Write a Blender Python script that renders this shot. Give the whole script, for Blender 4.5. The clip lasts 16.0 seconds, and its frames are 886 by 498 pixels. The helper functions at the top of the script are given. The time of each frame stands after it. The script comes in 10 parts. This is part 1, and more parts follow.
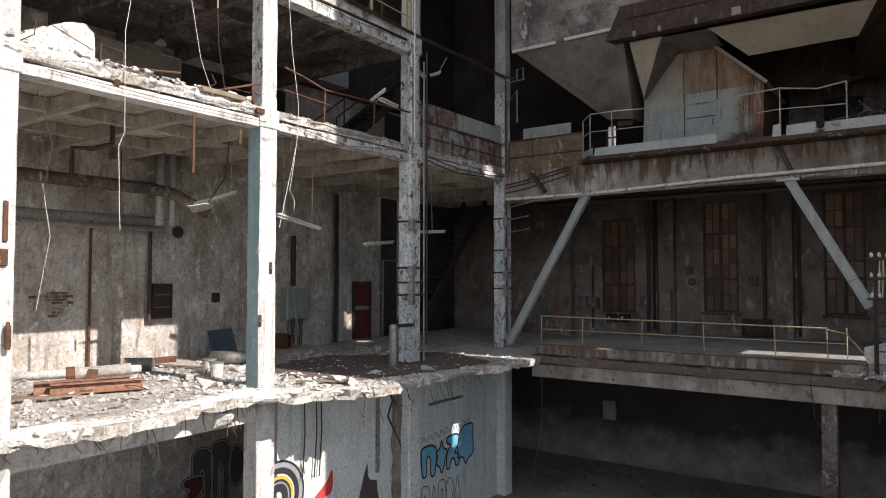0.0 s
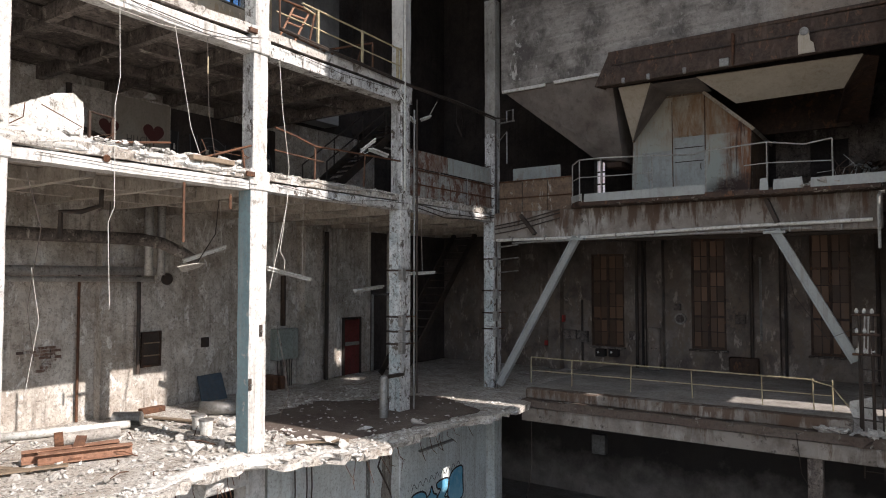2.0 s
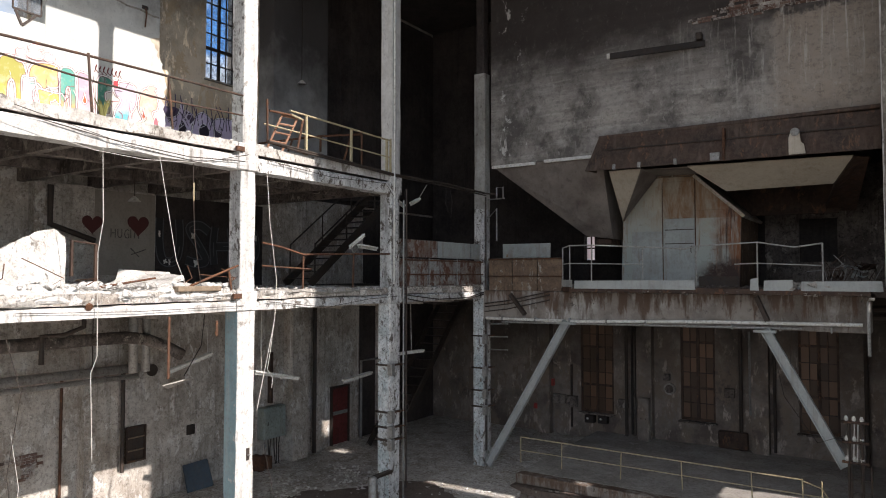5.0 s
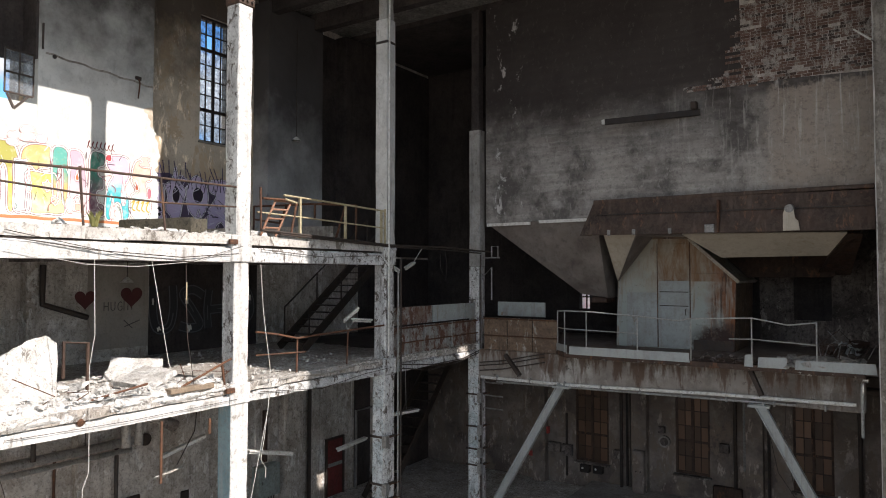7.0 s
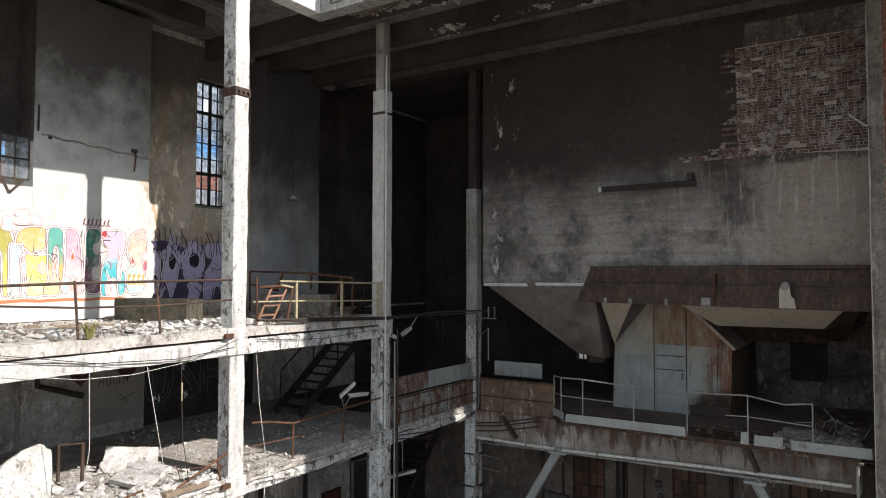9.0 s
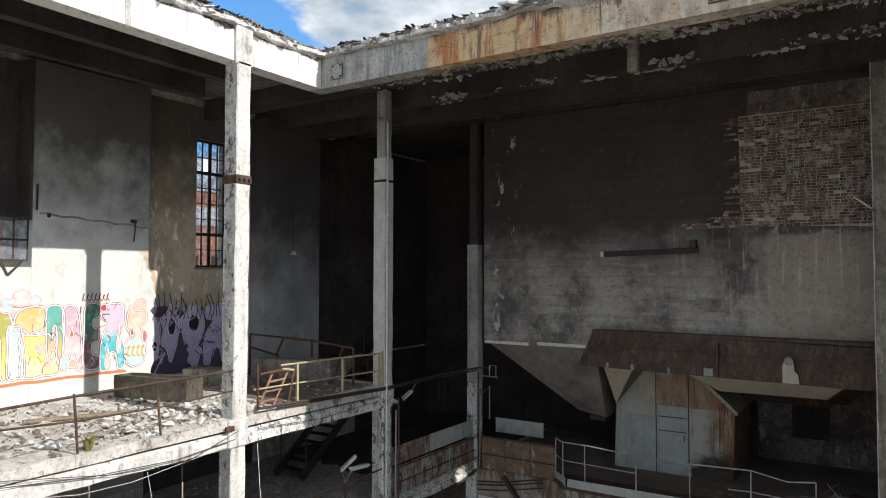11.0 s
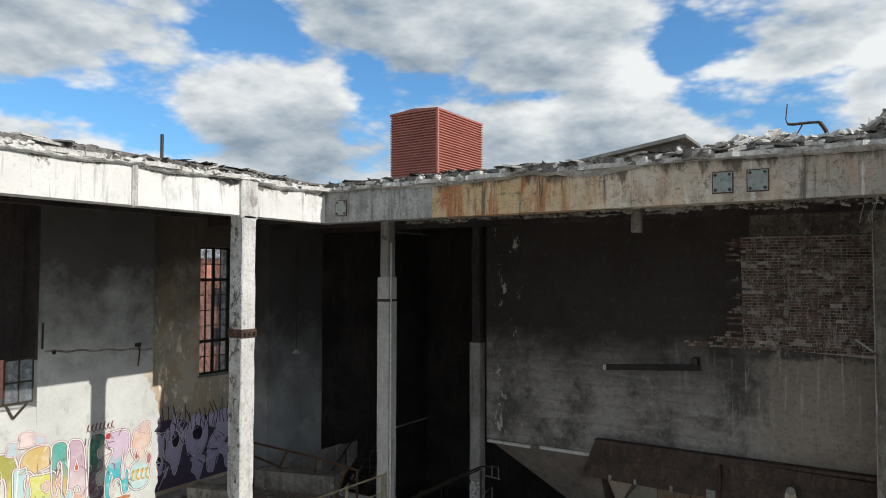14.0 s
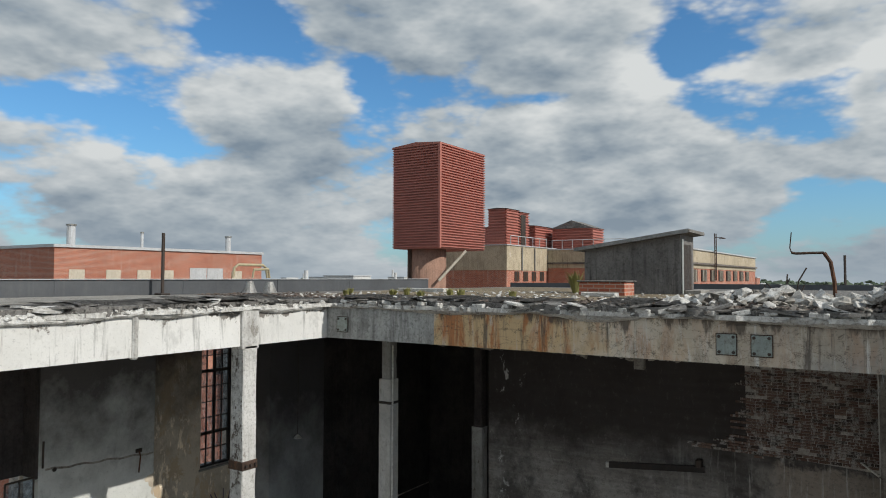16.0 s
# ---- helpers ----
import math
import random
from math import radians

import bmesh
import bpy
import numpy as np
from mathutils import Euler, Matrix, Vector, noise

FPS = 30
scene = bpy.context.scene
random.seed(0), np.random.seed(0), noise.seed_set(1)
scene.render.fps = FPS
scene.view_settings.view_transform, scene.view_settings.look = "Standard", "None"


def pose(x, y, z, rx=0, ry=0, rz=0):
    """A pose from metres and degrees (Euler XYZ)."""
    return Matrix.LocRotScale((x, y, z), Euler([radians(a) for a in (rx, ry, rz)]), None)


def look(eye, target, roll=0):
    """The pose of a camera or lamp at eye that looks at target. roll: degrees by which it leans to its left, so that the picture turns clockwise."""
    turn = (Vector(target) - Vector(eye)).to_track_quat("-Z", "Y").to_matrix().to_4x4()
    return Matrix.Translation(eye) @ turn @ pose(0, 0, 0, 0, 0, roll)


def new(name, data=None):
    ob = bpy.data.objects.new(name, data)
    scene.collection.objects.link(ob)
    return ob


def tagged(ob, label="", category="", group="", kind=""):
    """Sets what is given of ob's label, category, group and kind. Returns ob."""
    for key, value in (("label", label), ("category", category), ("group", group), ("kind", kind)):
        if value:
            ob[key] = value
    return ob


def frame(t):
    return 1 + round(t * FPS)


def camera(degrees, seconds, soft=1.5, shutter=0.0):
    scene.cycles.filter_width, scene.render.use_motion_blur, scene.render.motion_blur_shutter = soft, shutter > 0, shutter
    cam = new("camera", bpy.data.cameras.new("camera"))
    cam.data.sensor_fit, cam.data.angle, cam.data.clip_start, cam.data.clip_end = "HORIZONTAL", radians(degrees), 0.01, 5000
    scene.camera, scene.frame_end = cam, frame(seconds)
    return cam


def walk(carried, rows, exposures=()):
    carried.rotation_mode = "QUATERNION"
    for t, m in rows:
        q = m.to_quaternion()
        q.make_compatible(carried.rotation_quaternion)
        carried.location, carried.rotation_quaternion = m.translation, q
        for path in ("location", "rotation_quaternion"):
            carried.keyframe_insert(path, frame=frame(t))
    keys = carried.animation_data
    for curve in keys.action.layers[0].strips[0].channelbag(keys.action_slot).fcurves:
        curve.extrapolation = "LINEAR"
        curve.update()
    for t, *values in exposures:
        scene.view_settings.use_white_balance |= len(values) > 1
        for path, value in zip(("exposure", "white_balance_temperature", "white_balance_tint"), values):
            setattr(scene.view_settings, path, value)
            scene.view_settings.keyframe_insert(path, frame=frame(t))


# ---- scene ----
cam = camera(65.8, 16.0, soft=1.0)
METRES, EYE, TILT, LEAN, TURN = 15.0, 6.8, 2.3, 0.0, 35.5
ROWS = [
    (0.0, 0.0, 0.0, 0.0, 0.0, -0.0, -0.0),
    (0.5, 0.0005, -0.0001, 0.0216, -0.22, 0.01, -0.0),
    (1.0, 0.0005, -0.0009, 0.0438, -0.47, 0.02, -0.01),
    (1.5, 0.0001, -0.0023, 0.064, -0.69, 0.02, -0.03),
    (2.0, -0.0015, -0.0027, 0.0834, -0.89, 0.06, -0.02),
    (2.5, -0.0034, -0.0022, 0.1065, -1.08, 0.05, -0.04),
    (3.0, -0.0042, -0.0004, 0.1293, -1.29, 0.05, -0.05),
    (3.5, -0.0045, 0.0021, 0.1555, -1.47, 0.04, -0.06),
    (4.0, -0.0055, 0.0054, 0.1856, -1.64, 0.01, -0.08),
    (6.5, -0.0029, 0.0115, 0.3411, -2.16, -0.15, -0.11),
    (7.0, -0.0017, 0.0111, 0.3728, -2.21, -0.2, -0.12),
    (7.5, -0.001, 0.0111, 0.404, -2.28, -0.22, -0.13),
    (8.0, -0.0, 0.0107, 0.4358, -2.32, -0.22, -0.14),
    (8.5, -0.0, 0.011, 0.4678, -2.37, -0.2, -0.15),
    (9.0, -0.0004, 0.0123, 0.496, -2.42, -0.12, -0.19),
    (11.5, -0.0073, 0.0213, 0.6482, -2.56, -0.23, -0.2),
    (12.0, -0.0096, 0.0209, 0.6782, -2.58, -0.2, -0.2),
    (12.5, -0.012, 0.0186, 0.711, -2.59, -0.2, -0.2),
    (13.0, -0.0129, 0.0172, 0.7474, -2.6, -0.2, -0.22),
    (13.5, -0.0121, 0.0167, 0.7839, -2.57, -0.16, -0.22),
    (14.0, -0.0128, 0.0169, 0.8246, -2.57, -0.14, -0.22),
    (14.5, -0.0119, 0.0186, 0.8645, -2.51, -0.09, -0.23),
    (15.0, -0.0116, 0.0197, 0.9075, -2.45, -0.04, -0.22),
    (15.5, -0.0122, 0.0196, 0.9503, -2.41, 0.02, -0.22),
    (16.0, -0.0122, 0.0217, 0.9982, -2.36, 0.07, -0.25),
]
walk(cam, [(t, pose(0, 0, EYE, TILT, LEAN, TURN) @ pose(METRES * x, METRES * y, METRES * z, 90 + pitch, roll, yaw)) for t, x, y, z, yaw, pitch, roll in ROWS], [(0.0, 0.56, 6720.0, 16.0), (7.0, 0.51, 6650.0, 14.5), (9.0, 0.38, 6600.0, 13.0), (11.5, 0.23, 6520.0, 11.0), (13.0, 0.0, 6510.0, 9.5), (15.0, -0.38, 6500.0, 8.0), (16.0, -0.54, 6500.0, 7.5)])

# ---- sky and sun ----
SUN = Vector((1.0, 0.032, 0.748)).normalized()
world = bpy.data.worlds.new("sky")
scene.world = world
world.use_nodes = True
wn, wl = world.node_tree.nodes, world.node_tree.links
wn.clear()


def wnode(kind, **values):
    n = wn.new(kind)
    for k, v in values.items():
        n.inputs[k].default_value = v
    return n


w_out = wn.new("ShaderNodeOutputWorld")
w_bg = wnode("ShaderNodeBackground", Strength=1.0)
w_sky = wn.new("ShaderNodeTexSky")
w_sky.sky_type = "NISHITA"
w_sky.sun_disc = False
w_sky.sun_elevation = math.asin(SUN.z)
w_sky.sun_rotation = math.atan2(SUN.x, SUN.y)
w_sky.air_density, w_sky.dust_density, w_sky.ozone_density = 1.0, 0.6, 2.0
w_scale = wn.new("ShaderNodeVectorMath")
w_scale.operation = "MULTIPLY"
w_scale.inputs[1].default_value = (0.085, 0.145, 0.185)
wl.new(w_sky.outputs[0], w_scale.inputs[0])
w_tc = wn.new("ShaderNodeTexCoord")
w_sep = wn.new("ShaderNodeSeparateXYZ")
wl.new(w_tc.outputs["Generated"], w_sep.inputs[0])


def wmath(op, a, b):
    n = wn.new("ShaderNodeMath")
    n.operation = op
    for i, v in enumerate((a, b)):
        if isinstance(v, (int, float)):
            n.inputs[i].default_value = v
        else:
            wl.new(v, n.inputs[i])
    return n.outputs[0]


# heaped clouds over the direction, drawn flatter toward the horizon
w_h = wmath("ADD", wmath("MAXIMUM", w_sep.outputs[2], 0.0), 1.0)
w_comb = wn.new("ShaderNodeCombineXYZ")
wl.new(wmath("DIVIDE", w_sep.outputs[0], w_h), w_comb.inputs[0])
wl.new(wmath("DIVIDE", w_sep.outputs[1], w_h), w_comb.inputs[1])
wl.new(wmath("MULTIPLY", wmath("POWER", wmath("MAXIMUM", w_sep.outputs[2], 0.0), 0.8), 1.5), w_comb.inputs[2])


def cloud(offset, scale, detail, distort, rough=0.55):
    add = wn.new("ShaderNodeVectorMath")
    add.operation = "ADD"
    add.inputs[1].default_value = offset
    wl.new(w_comb.outputs[0], add.inputs[0])
    n = wnode("ShaderNodeTexNoise", Scale=scale, Detail=detail, Roughness=rough, Distortion=distort)
    wl.new(add.outputs[0], n.inputs["Vector"])
    return n.outputs[0]


def puffs(offset, scale):
    """Rounded heads, as of a cauliflower: 1 at their middles."""
    add = wn.new("ShaderNodeVectorMath")
    add.operation = "ADD"
    add.inputs[1].default_value = offset
    wl.new(w_comb.outputs[0], add.inputs[0])
    n = wn.new("ShaderNodeTexVoronoi")
    n.feature = "SMOOTH_F1"
    for key, v in (("Scale", scale), ("Detail", 3.0), ("Roughness", 0.55), ("Lacunarity", 2.3), ("Smoothness", 0.6)):
        n.inputs[key].default_value = v
    wl.new(add.outputs[0], n.inputs["Vector"])
    return wmath("SUBTRACT", 1.0, n.outputs["Distance"])


def swell(direction, wide, tall, amount):
    """More cloud (or, with a minus, a gap of blue) about one direction."""
    sub = wn.new("ShaderNodeVectorMath")
    sub.operation = "SUBTRACT"
    sub.inputs[1].default_value = direction
    wl.new(w_tc.outputs["Generated"], sub.inputs[0])
    mul = wn.new("ShaderNodeVectorMath")
    mul.operation = "MULTIPLY"
    mul.inputs[1].default_value = (1 / wide, 1 / wide, 1 / tall)
    wl.new(sub.outputs[0], mul.inputs[0])
    dot = wn.new("ShaderNodeVectorMath")
    dot.operation = "DOT_PRODUCT"
    wl.new(mul.outputs[0], dot.inputs[0])
    wl.new(mul.outputs[0], dot.inputs[1])
    return wmath("MULTIPLY", wmath("POWER", 2.718, wmath("MULTIPLY", dot.outputs["Value"], -1.0)), amount)


def swells(rows, amount):
    total = wmath("ADD", 0.0, 0.0)
    for x, y, z, wide, tall in rows:
        total = wmath("ADD", total, swell((x, y, z), wide, tall, amount))
    return total


BLUE = ((-0.732, 0.592, 0.337, 0.075, 0.045), (-0.679, 0.664, 0.314, 0.06, 0.028), (-0.615, 0.732, 0.294, 0.03, 0.02), (-0.866, 0.451, 0.216, 0.09, 0.02), (-0.81, 0.557, 0.181, 0.07, 0.03),
        (-0.403, 0.88, 0.251, 0.055, 0.016), (-0.231, 0.925, 0.303, 0.03, 0.05), (-0.121, 0.965, 0.235, 0.11, 0.03), (-0.059, 0.981, 0.187, 0.07, 0.02), (-0.08, 0.99, 0.118, 0.05, 0.025),
        (-0.013, 0.995, 0.10, 0.03, 0.03), (-0.898, 0.438, 0.042, 0.06, 0.014), (-0.703, 0.615, 0.358, 0.05, 0.03))
HEAPS = ((-0.65, 0.713, 0.262, 0.08, 0.06), (-0.416, 0.845, 0.337, 0.14, 0.08), (-0.825, 0.476, 0.305, 0.12, 0.05), (-0.854, 0.497, 0.157, 0.022, 0.016), (-0.818, 0.555, 0.151, 0.018, 0.016),
         (-0.214, 0.971, 0.106, 0.05, 0.04), (-0.413, 0.891, 0.187, 0.12, 0.05), (-0.087, 0.96, 0.265, 0.06, 0.010), (-0.241, 0.958, 0.157, 0.10, 0.03), (-0.816, 0.571, 0.092, 0.20, 0.03), (-0.022, 0.975, 0.223, 0.014, 0.03))
DARK = ((-0.658, 0.729, 0.19, 0.055, 0.045), (-0.546, 0.80, 0.251, 0.05, 0.05), (-0.818, 0.574, 0.046, 0.25, 0.03), (-0.885, 0.457, 0.093, 0.10, 0.04), (-0.754, 0.633, 0.172, 0.06, 0.02),
        (-0.372, 0.879, 0.299, 0.09, 0.04), (-0.60, 0.726, 0.337, 0.06, 0.03), (-0.098, 0.947, 0.306, 0.10, 0.03), (-0.076, 0.997, 0.031, 0.10, 0.03), (-0.316, 0.946, 0.073, 0.06, 0.02))
BRIGHT = ((-0.637, 0.722, 0.27, 0.06, 0.025), (-0.41, 0.886, 0.214, 0.035, 0.04), (-0.214, 0.971, 0.11, 0.04, 0.03), (-0.853, 0.496, 0.161, 0.03, 0.02), (-0.818, 0.555, 0.151, 0.02, 0.02),
          (-0.282, 0.918, 0.279, 0.04, 0.03), (-0.666, 0.746, 0.025, 0.06, 0.012), (-0.852, 0.472, 0.229, 0.06, 0.02), (-0.004, 0.964, 0.266, 0.05, 0.03))
CLOUD = Vector((4.3, 2.9, 1.7))
RISE = Vector((0.009, -0.003, 0.036))


def density(offset):
    return wmath("ADD", wmath("MULTIPLY", cloud(offset, 4.4, 9, 0.0, 0.52), 0.80), wmath("MULTIPLY", puffs(offset, 9.5), 0.24))


w_d = density(CLOUD)
w_n1 = wmath("ADD", w_d, wmath("ADD", swells(BLUE, -0.17), swells(HEAPS, 0.10)))
w_mask = wn.new("ShaderNodeValToRGB")
w_mask.color_ramp.interpolation = "EASE"
w_mask.color_ramp.elements[0].position, w_mask.color_ramp.elements[1].position = 0.25, 0.385
wl.new(w_n1, w_mask.inputs[0])
# lit on the tops, blue-grey below and in the thick of the cloud
w_relief = wmath("MULTIPLY", wmath("SUBTRACT", w_d, density(CLOUD + RISE)), 2.2)
w_thick = wmath("MULTIPLY", wmath("SUBTRACT", 0.45, w_n1), 0.8)
w_body = wmath("MULTIPLY", wmath("SUBTRACT", cloud(CLOUD + Vector((7, 3, 1)), 4.2, 6, 0.0, 0.5), 0.5), 0.9)
w_tone = wmath("ADD", wmath("ADD", w_relief, w_thick), wmath("ADD", wmath("ADD", w_body, 0.60), wmath("ADD", swells(DARK, -0.30), swells(BRIGHT, 0.30))))
w_shade = wn.new("ShaderNodeValToRGB")
w_shade.color_ramp.elements[0].position, w_shade.color_ramp.elements[0].color = 0.16, (0.29, 0.37, 0.465, 1)
w_shade.color_ramp.elements[1].position, w_shade.color_ramp.elements[1].color = 0.98, (1.0, 1.02, 1.03, 1)
w_half = w_shade.color_ramp.elements.new(0.52)
w_half.color = (0.56, 0.625, 0.685, 1)
wl.new(w_tone, w_shade.inputs[0])
w_mix = wn.new("ShaderNodeMix")
w_mix.data_type = "RGBA"
wl.new(w_mask.outputs[0], w_mix.inputs[0])
wl.new(w_scale.outputs[0], w_mix.inputs[6])
wl.new(w_shade.outputs[0], w_mix.inputs[7])
# pale haze low over the land
w_haze = wn.new("ShaderNodeMix")
w_haze.data_type = "RGBA"
wl.new(wmath("MULTIPLY", wmath("POWER", 2.718, wmath("MULTIPLY", wmath("MAXIMUM", w_sep.outputs[2], 0.0), -14.0)), 0.7), w_haze.inputs[0])
wl.new(w_mix.outputs[2], w_haze.inputs[6])
w_haze.inputs[7].default_value = (0.50, 0.575, 0.655, 1)
wl.new(w_haze.outputs[2], w_bg.inputs[0])
wl.new(w_bg.outputs[0], w_out.inputs[0])

sun = new("sun", bpy.data.lights.new("sun", "SUN"))
sun.data.energy, sun.data.angle, sun.data.color = 5.0, radians(0.5), (1.0, 0.955, 0.9)
sun.matrix_world = look(SUN * 60, (0, 0, 0))


# ---- materials ----
class Nodes:
    """A material and short ways to wire its nodes."""

    def __init__(self, name):
        self.m = bpy.data.materials.new(name)
        self.m.use_nodes = True
        self.t = self.m.node_tree
        self.bsdf = self.t.nodes["Principled BSDF"]
        self.pos = self.t.nodes.new("ShaderNodeNewGeometry").outputs["Position"]

    def link(self, a, b):
        self.t.links.new(a, b)

    def put(self, socket, v):
        if isinstance(v, (int, float)):
            socket.default_value = v
        elif isinstance(v, tuple):
            socket.default_value = (*v, 1) if len(v) == 3 and len(socket.default_value) == 4 else v
        else:
            self.link(v, socket)

    def stretch(self, s, off=(0, 0, 0)):
        n = self.t.nodes.new("ShaderNodeMapping")
        n.inputs["Scale"].default_value, n.inputs["Location"].default_value = s, off
        self.link(self.pos, n.inputs[0])
        return n.outputs[0]

    def noise(self, scale, detail=6, rough=0.6, vec=None, distort=0.0):
        n = self.t.nodes.new("ShaderNodeTexNoise")
        n.inputs["Scale"].default_value, n.inputs["Detail"].default_value = scale, detail
        n.inputs["Roughness"].default_value, n.inputs["Distortion"].default_value = rough, distort
        self.link(vec or self.pos, n.inputs["Vector"])
        return n.outputs[0]

    def ramp(self, f, lo, hi, a=0.0, b=1.0):
        n = self.t.nodes.new("ShaderNodeMapRange")
        for k, v in zip(("From Min", "From Max", "To Min", "To Max"), (lo, hi, a, b)):
            n.inputs[k].default_value = v
        self.link(f, n.inputs[0])
        return n.outputs[0]

    def mix(self, f, a, b):
        n = self.t.nodes.new("ShaderNodeMix")
        n.data_type = "RGBA"
        self.put(n.inputs[0], f), self.put(n.inputs[6], a), self.put(n.inputs[7], b)
        return n.outputs[2]

    def math(self, op, a, b=0.0):
        n = self.t.nodes.new("ShaderNodeMath")
        n.operation = op
        self.put(n.inputs[0], a), self.put(n.inputs[1], b)
        return n.outputs[0]

    def bump(self, h, strength, dist=0.02):
        n = self.t.nodes.new("ShaderNodeBump")
        n.inputs["Strength"].default_value, n.inputs["Distance"].default_value = strength, dist
        self.link(h, n.inputs["Height"])
        self.link(n.outputs[0], self.bsdf.inputs["Normal"])

    def done(self, colour, rough=0.85, metal=0.0):
        self.put(self.bsdf.inputs["Base Color"], colour)
        self.put(self.bsdf.inputs["Roughness"], rough)
        self.put(self.bsdf.inputs["Metallic"], metal)
        return self.m


def aged(name, a, b, stain=(0.1, 0.08, 0.06), stains=0.5, peel=None, peel_at=0.58, scale=0.8, rough=0.85, metal=0.0, bump=0.35, grain=0.3, streak=1.0, mottle=0.4):
    """A worn surface: two base tones, flaked patches, running stains and fine grain."""
    k = Nodes(name)
    col = k.mix(k.ramp(k.noise(scale, 7, 0.65), 0.38, 0.64), a, b)
    height = k.noise(38, 5, 0.7)
    if peel:
        flake = k.ramp(k.noise(scale * 3.2, 10, 0.7, k.stretch((1, 1, 0.55), (5, 2, 9)), 0.5), peel_at, peel_at + 0.03)
        col = k.mix(flake, col, peel)
        height = k.math("SUBTRACT", height, k.math("MULTIPLY", flake, 0.9))
    if streak:
        run = k.noise(1.0, 6, 0.6, k.stretch((7.0 * streak, 7.0 * streak, 0.45), (2, 7, 1)), 0.3)
        mask = k.math("MULTIPLY", k.ramp(run, 0.5, 0.72), k.ramp(k.noise(scale * 0.7, 4, 0.6, k.stretch((1, 1, 1), (11, 3, 4))), 0.36, 0.62, 0.0, stains))
        col = k.mix(mask, col, stain)
    blot = k.ramp(k.noise(scale * 5.5, 8, 0.7, k.stretch((1, 1, 0.7), (3, 8, 2)), 0.4), 0.5, 0.64, 0.0, mottle)
    col = k.mix(blot, col, tuple(0.5 * (x + y) for x, y in zip(stain, b)))
    pits = k.noise(15, 9, 0.78, None, 0.3)
    col = k.mix(k.ramp(pits, 0.36, 0.50, min(1.0, grain * 2.0), 0.0), col, tuple(c * 0.5 for c in stain))
    col = k.mix(k.ramp(k.noise(11, 8, 0.75, k.stretch((1, 1, 1), (4, 6, 8)), 0.3), 0.55, 0.64, 0.0, grain), col, tuple(min(0.82, c * 1.35) for c in a))
    k.bump(k.math("ADD", height, k.math("MULTIPLY", pits, 1.6)), bump, 0.022)
    return k.done(col, k.ramp(k.noise(6, 4), 0.3, 0.7, max(0.2, rough - 0.12), min(1.0, rough + 0.1)), metal)


M = {}
M["white"] = aged("whitewashed_concrete", (0.66, 0.65, 0.625), (0.54, 0.53, 0.505), (0.19, 0.17, 0.145), 1.0, (0.33, 0.31, 0.28), 0.595, 1.0, mottle=0.5, grain=0.25, bump=0.5)
M["whitegrey"] = aged("flaking_grey_paint", (0.70, 0.70, 0.68), (0.50, 0.505, 0.49), (0.075, 0.058, 0.046), 1.0, (0.115, 0.096, 0.08), 0.545, 1.8, mottle=0.7, grain=0.35)
M["teal"] = aged("flaking_teal_paint", (0.24, 0.36, 0.385), (0.17, 0.27, 0.295), (0.42, 0.42, 0.40), 0.6, (0.50, 0.50, 0.48), 0.60, 1.6)
# darker copy of the grey column paint, with the roof's shade in it
M["greydim"] = aged("shade_dimmed_grey_paint", (0.40, 0.39, 0.365), (0.26, 0.25, 0.23), (0.08, 0.066, 0.052), 0.8, (0.15, 0.13, 0.11), 0.62, 1.2, mottle=0.4, grain=0.15)
M["greymid"] = aged("worn_grey_paint", (0.60, 0.595, 0.57), (0.45, 0.44, 0.415), (0.09, 0.074, 0.06), 0.8, (0.17, 0.15, 0.13), 0.63, 1.2, mottle=0.35, grain=0.12)
M["tealworn"] = aged("worn_teal_and_white_paint", (0.70, 0.73, 0.73), (0.42, 0.50, 0.52), (0.085, 0.068, 0.052), 1.0, (0.15, 0.13, 0.11), 0.56, 1.8, mottle=0.6, grain=0.45)
M["slab"] = aged("raw_slab_concrete", (0.36, 0.345, 0.315), (0.24, 0.225, 0.2), (0.09, 0.075, 0.06), 0.8, (0.20, 0.185, 0.165), 0.6, 0.7, mottle=0.5)
M["sooty"] = aged("sooty_concrete", (0.24, 0.205, 0.18), (0.07, 0.056, 0.049), (0.022, 0.017, 0.014), 1.0, (0.38, 0.345, 0.30), 0.58, 0.9, mottle=0.7, grain=0.45)
M["plaster"] = aged("old_plaster", (0.63, 0.595, 0.54), (0.355, 0.305, 0.255), (0.105, 0.082, 0.065), 0.75, (0.72, 0.70, 0.66), 0.565, 0.9, mottle=0.6, grain=0.32, bump=0.6)
M["cell"] = aged("pale_blue_wall_paint", (0.69, 0.735, 0.725), (0.60, 0.65, 0.64), (0.25, 0.225, 0.19), 0.7, (0.45, 0.44, 0.40), 0.68, 0.5, mottle=0.35)
M["deck"] = aged("debris_floor", (0.62, 0.595, 0.55), (0.38, 0.335, 0.285), (0.16, 0.12, 0.09), 0.5, (0.72, 0.70, 0.67), 0.55, 1.5, streak=0, bump=0.9, mottle=0.5, grain=0.5)
M["earth"] = aged("dark_dusty_floor", (0.115, 0.082, 0.067), (0.175, 0.145, 0.122), (0.06, 0.045, 0.035), 0.4, (0.25, 0.225, 0.195), 0.63, 1.1, streak=0, bump=0.9)
M["ground"] = aged("concrete_yard", (0.27, 0.25, 0.22), (0.18, 0.166, 0.146), (0.08, 0.068, 0.056), 0.4, (0.34, 0.315, 0.28), 0.63, 0.25, streak=0, bump=0.6)
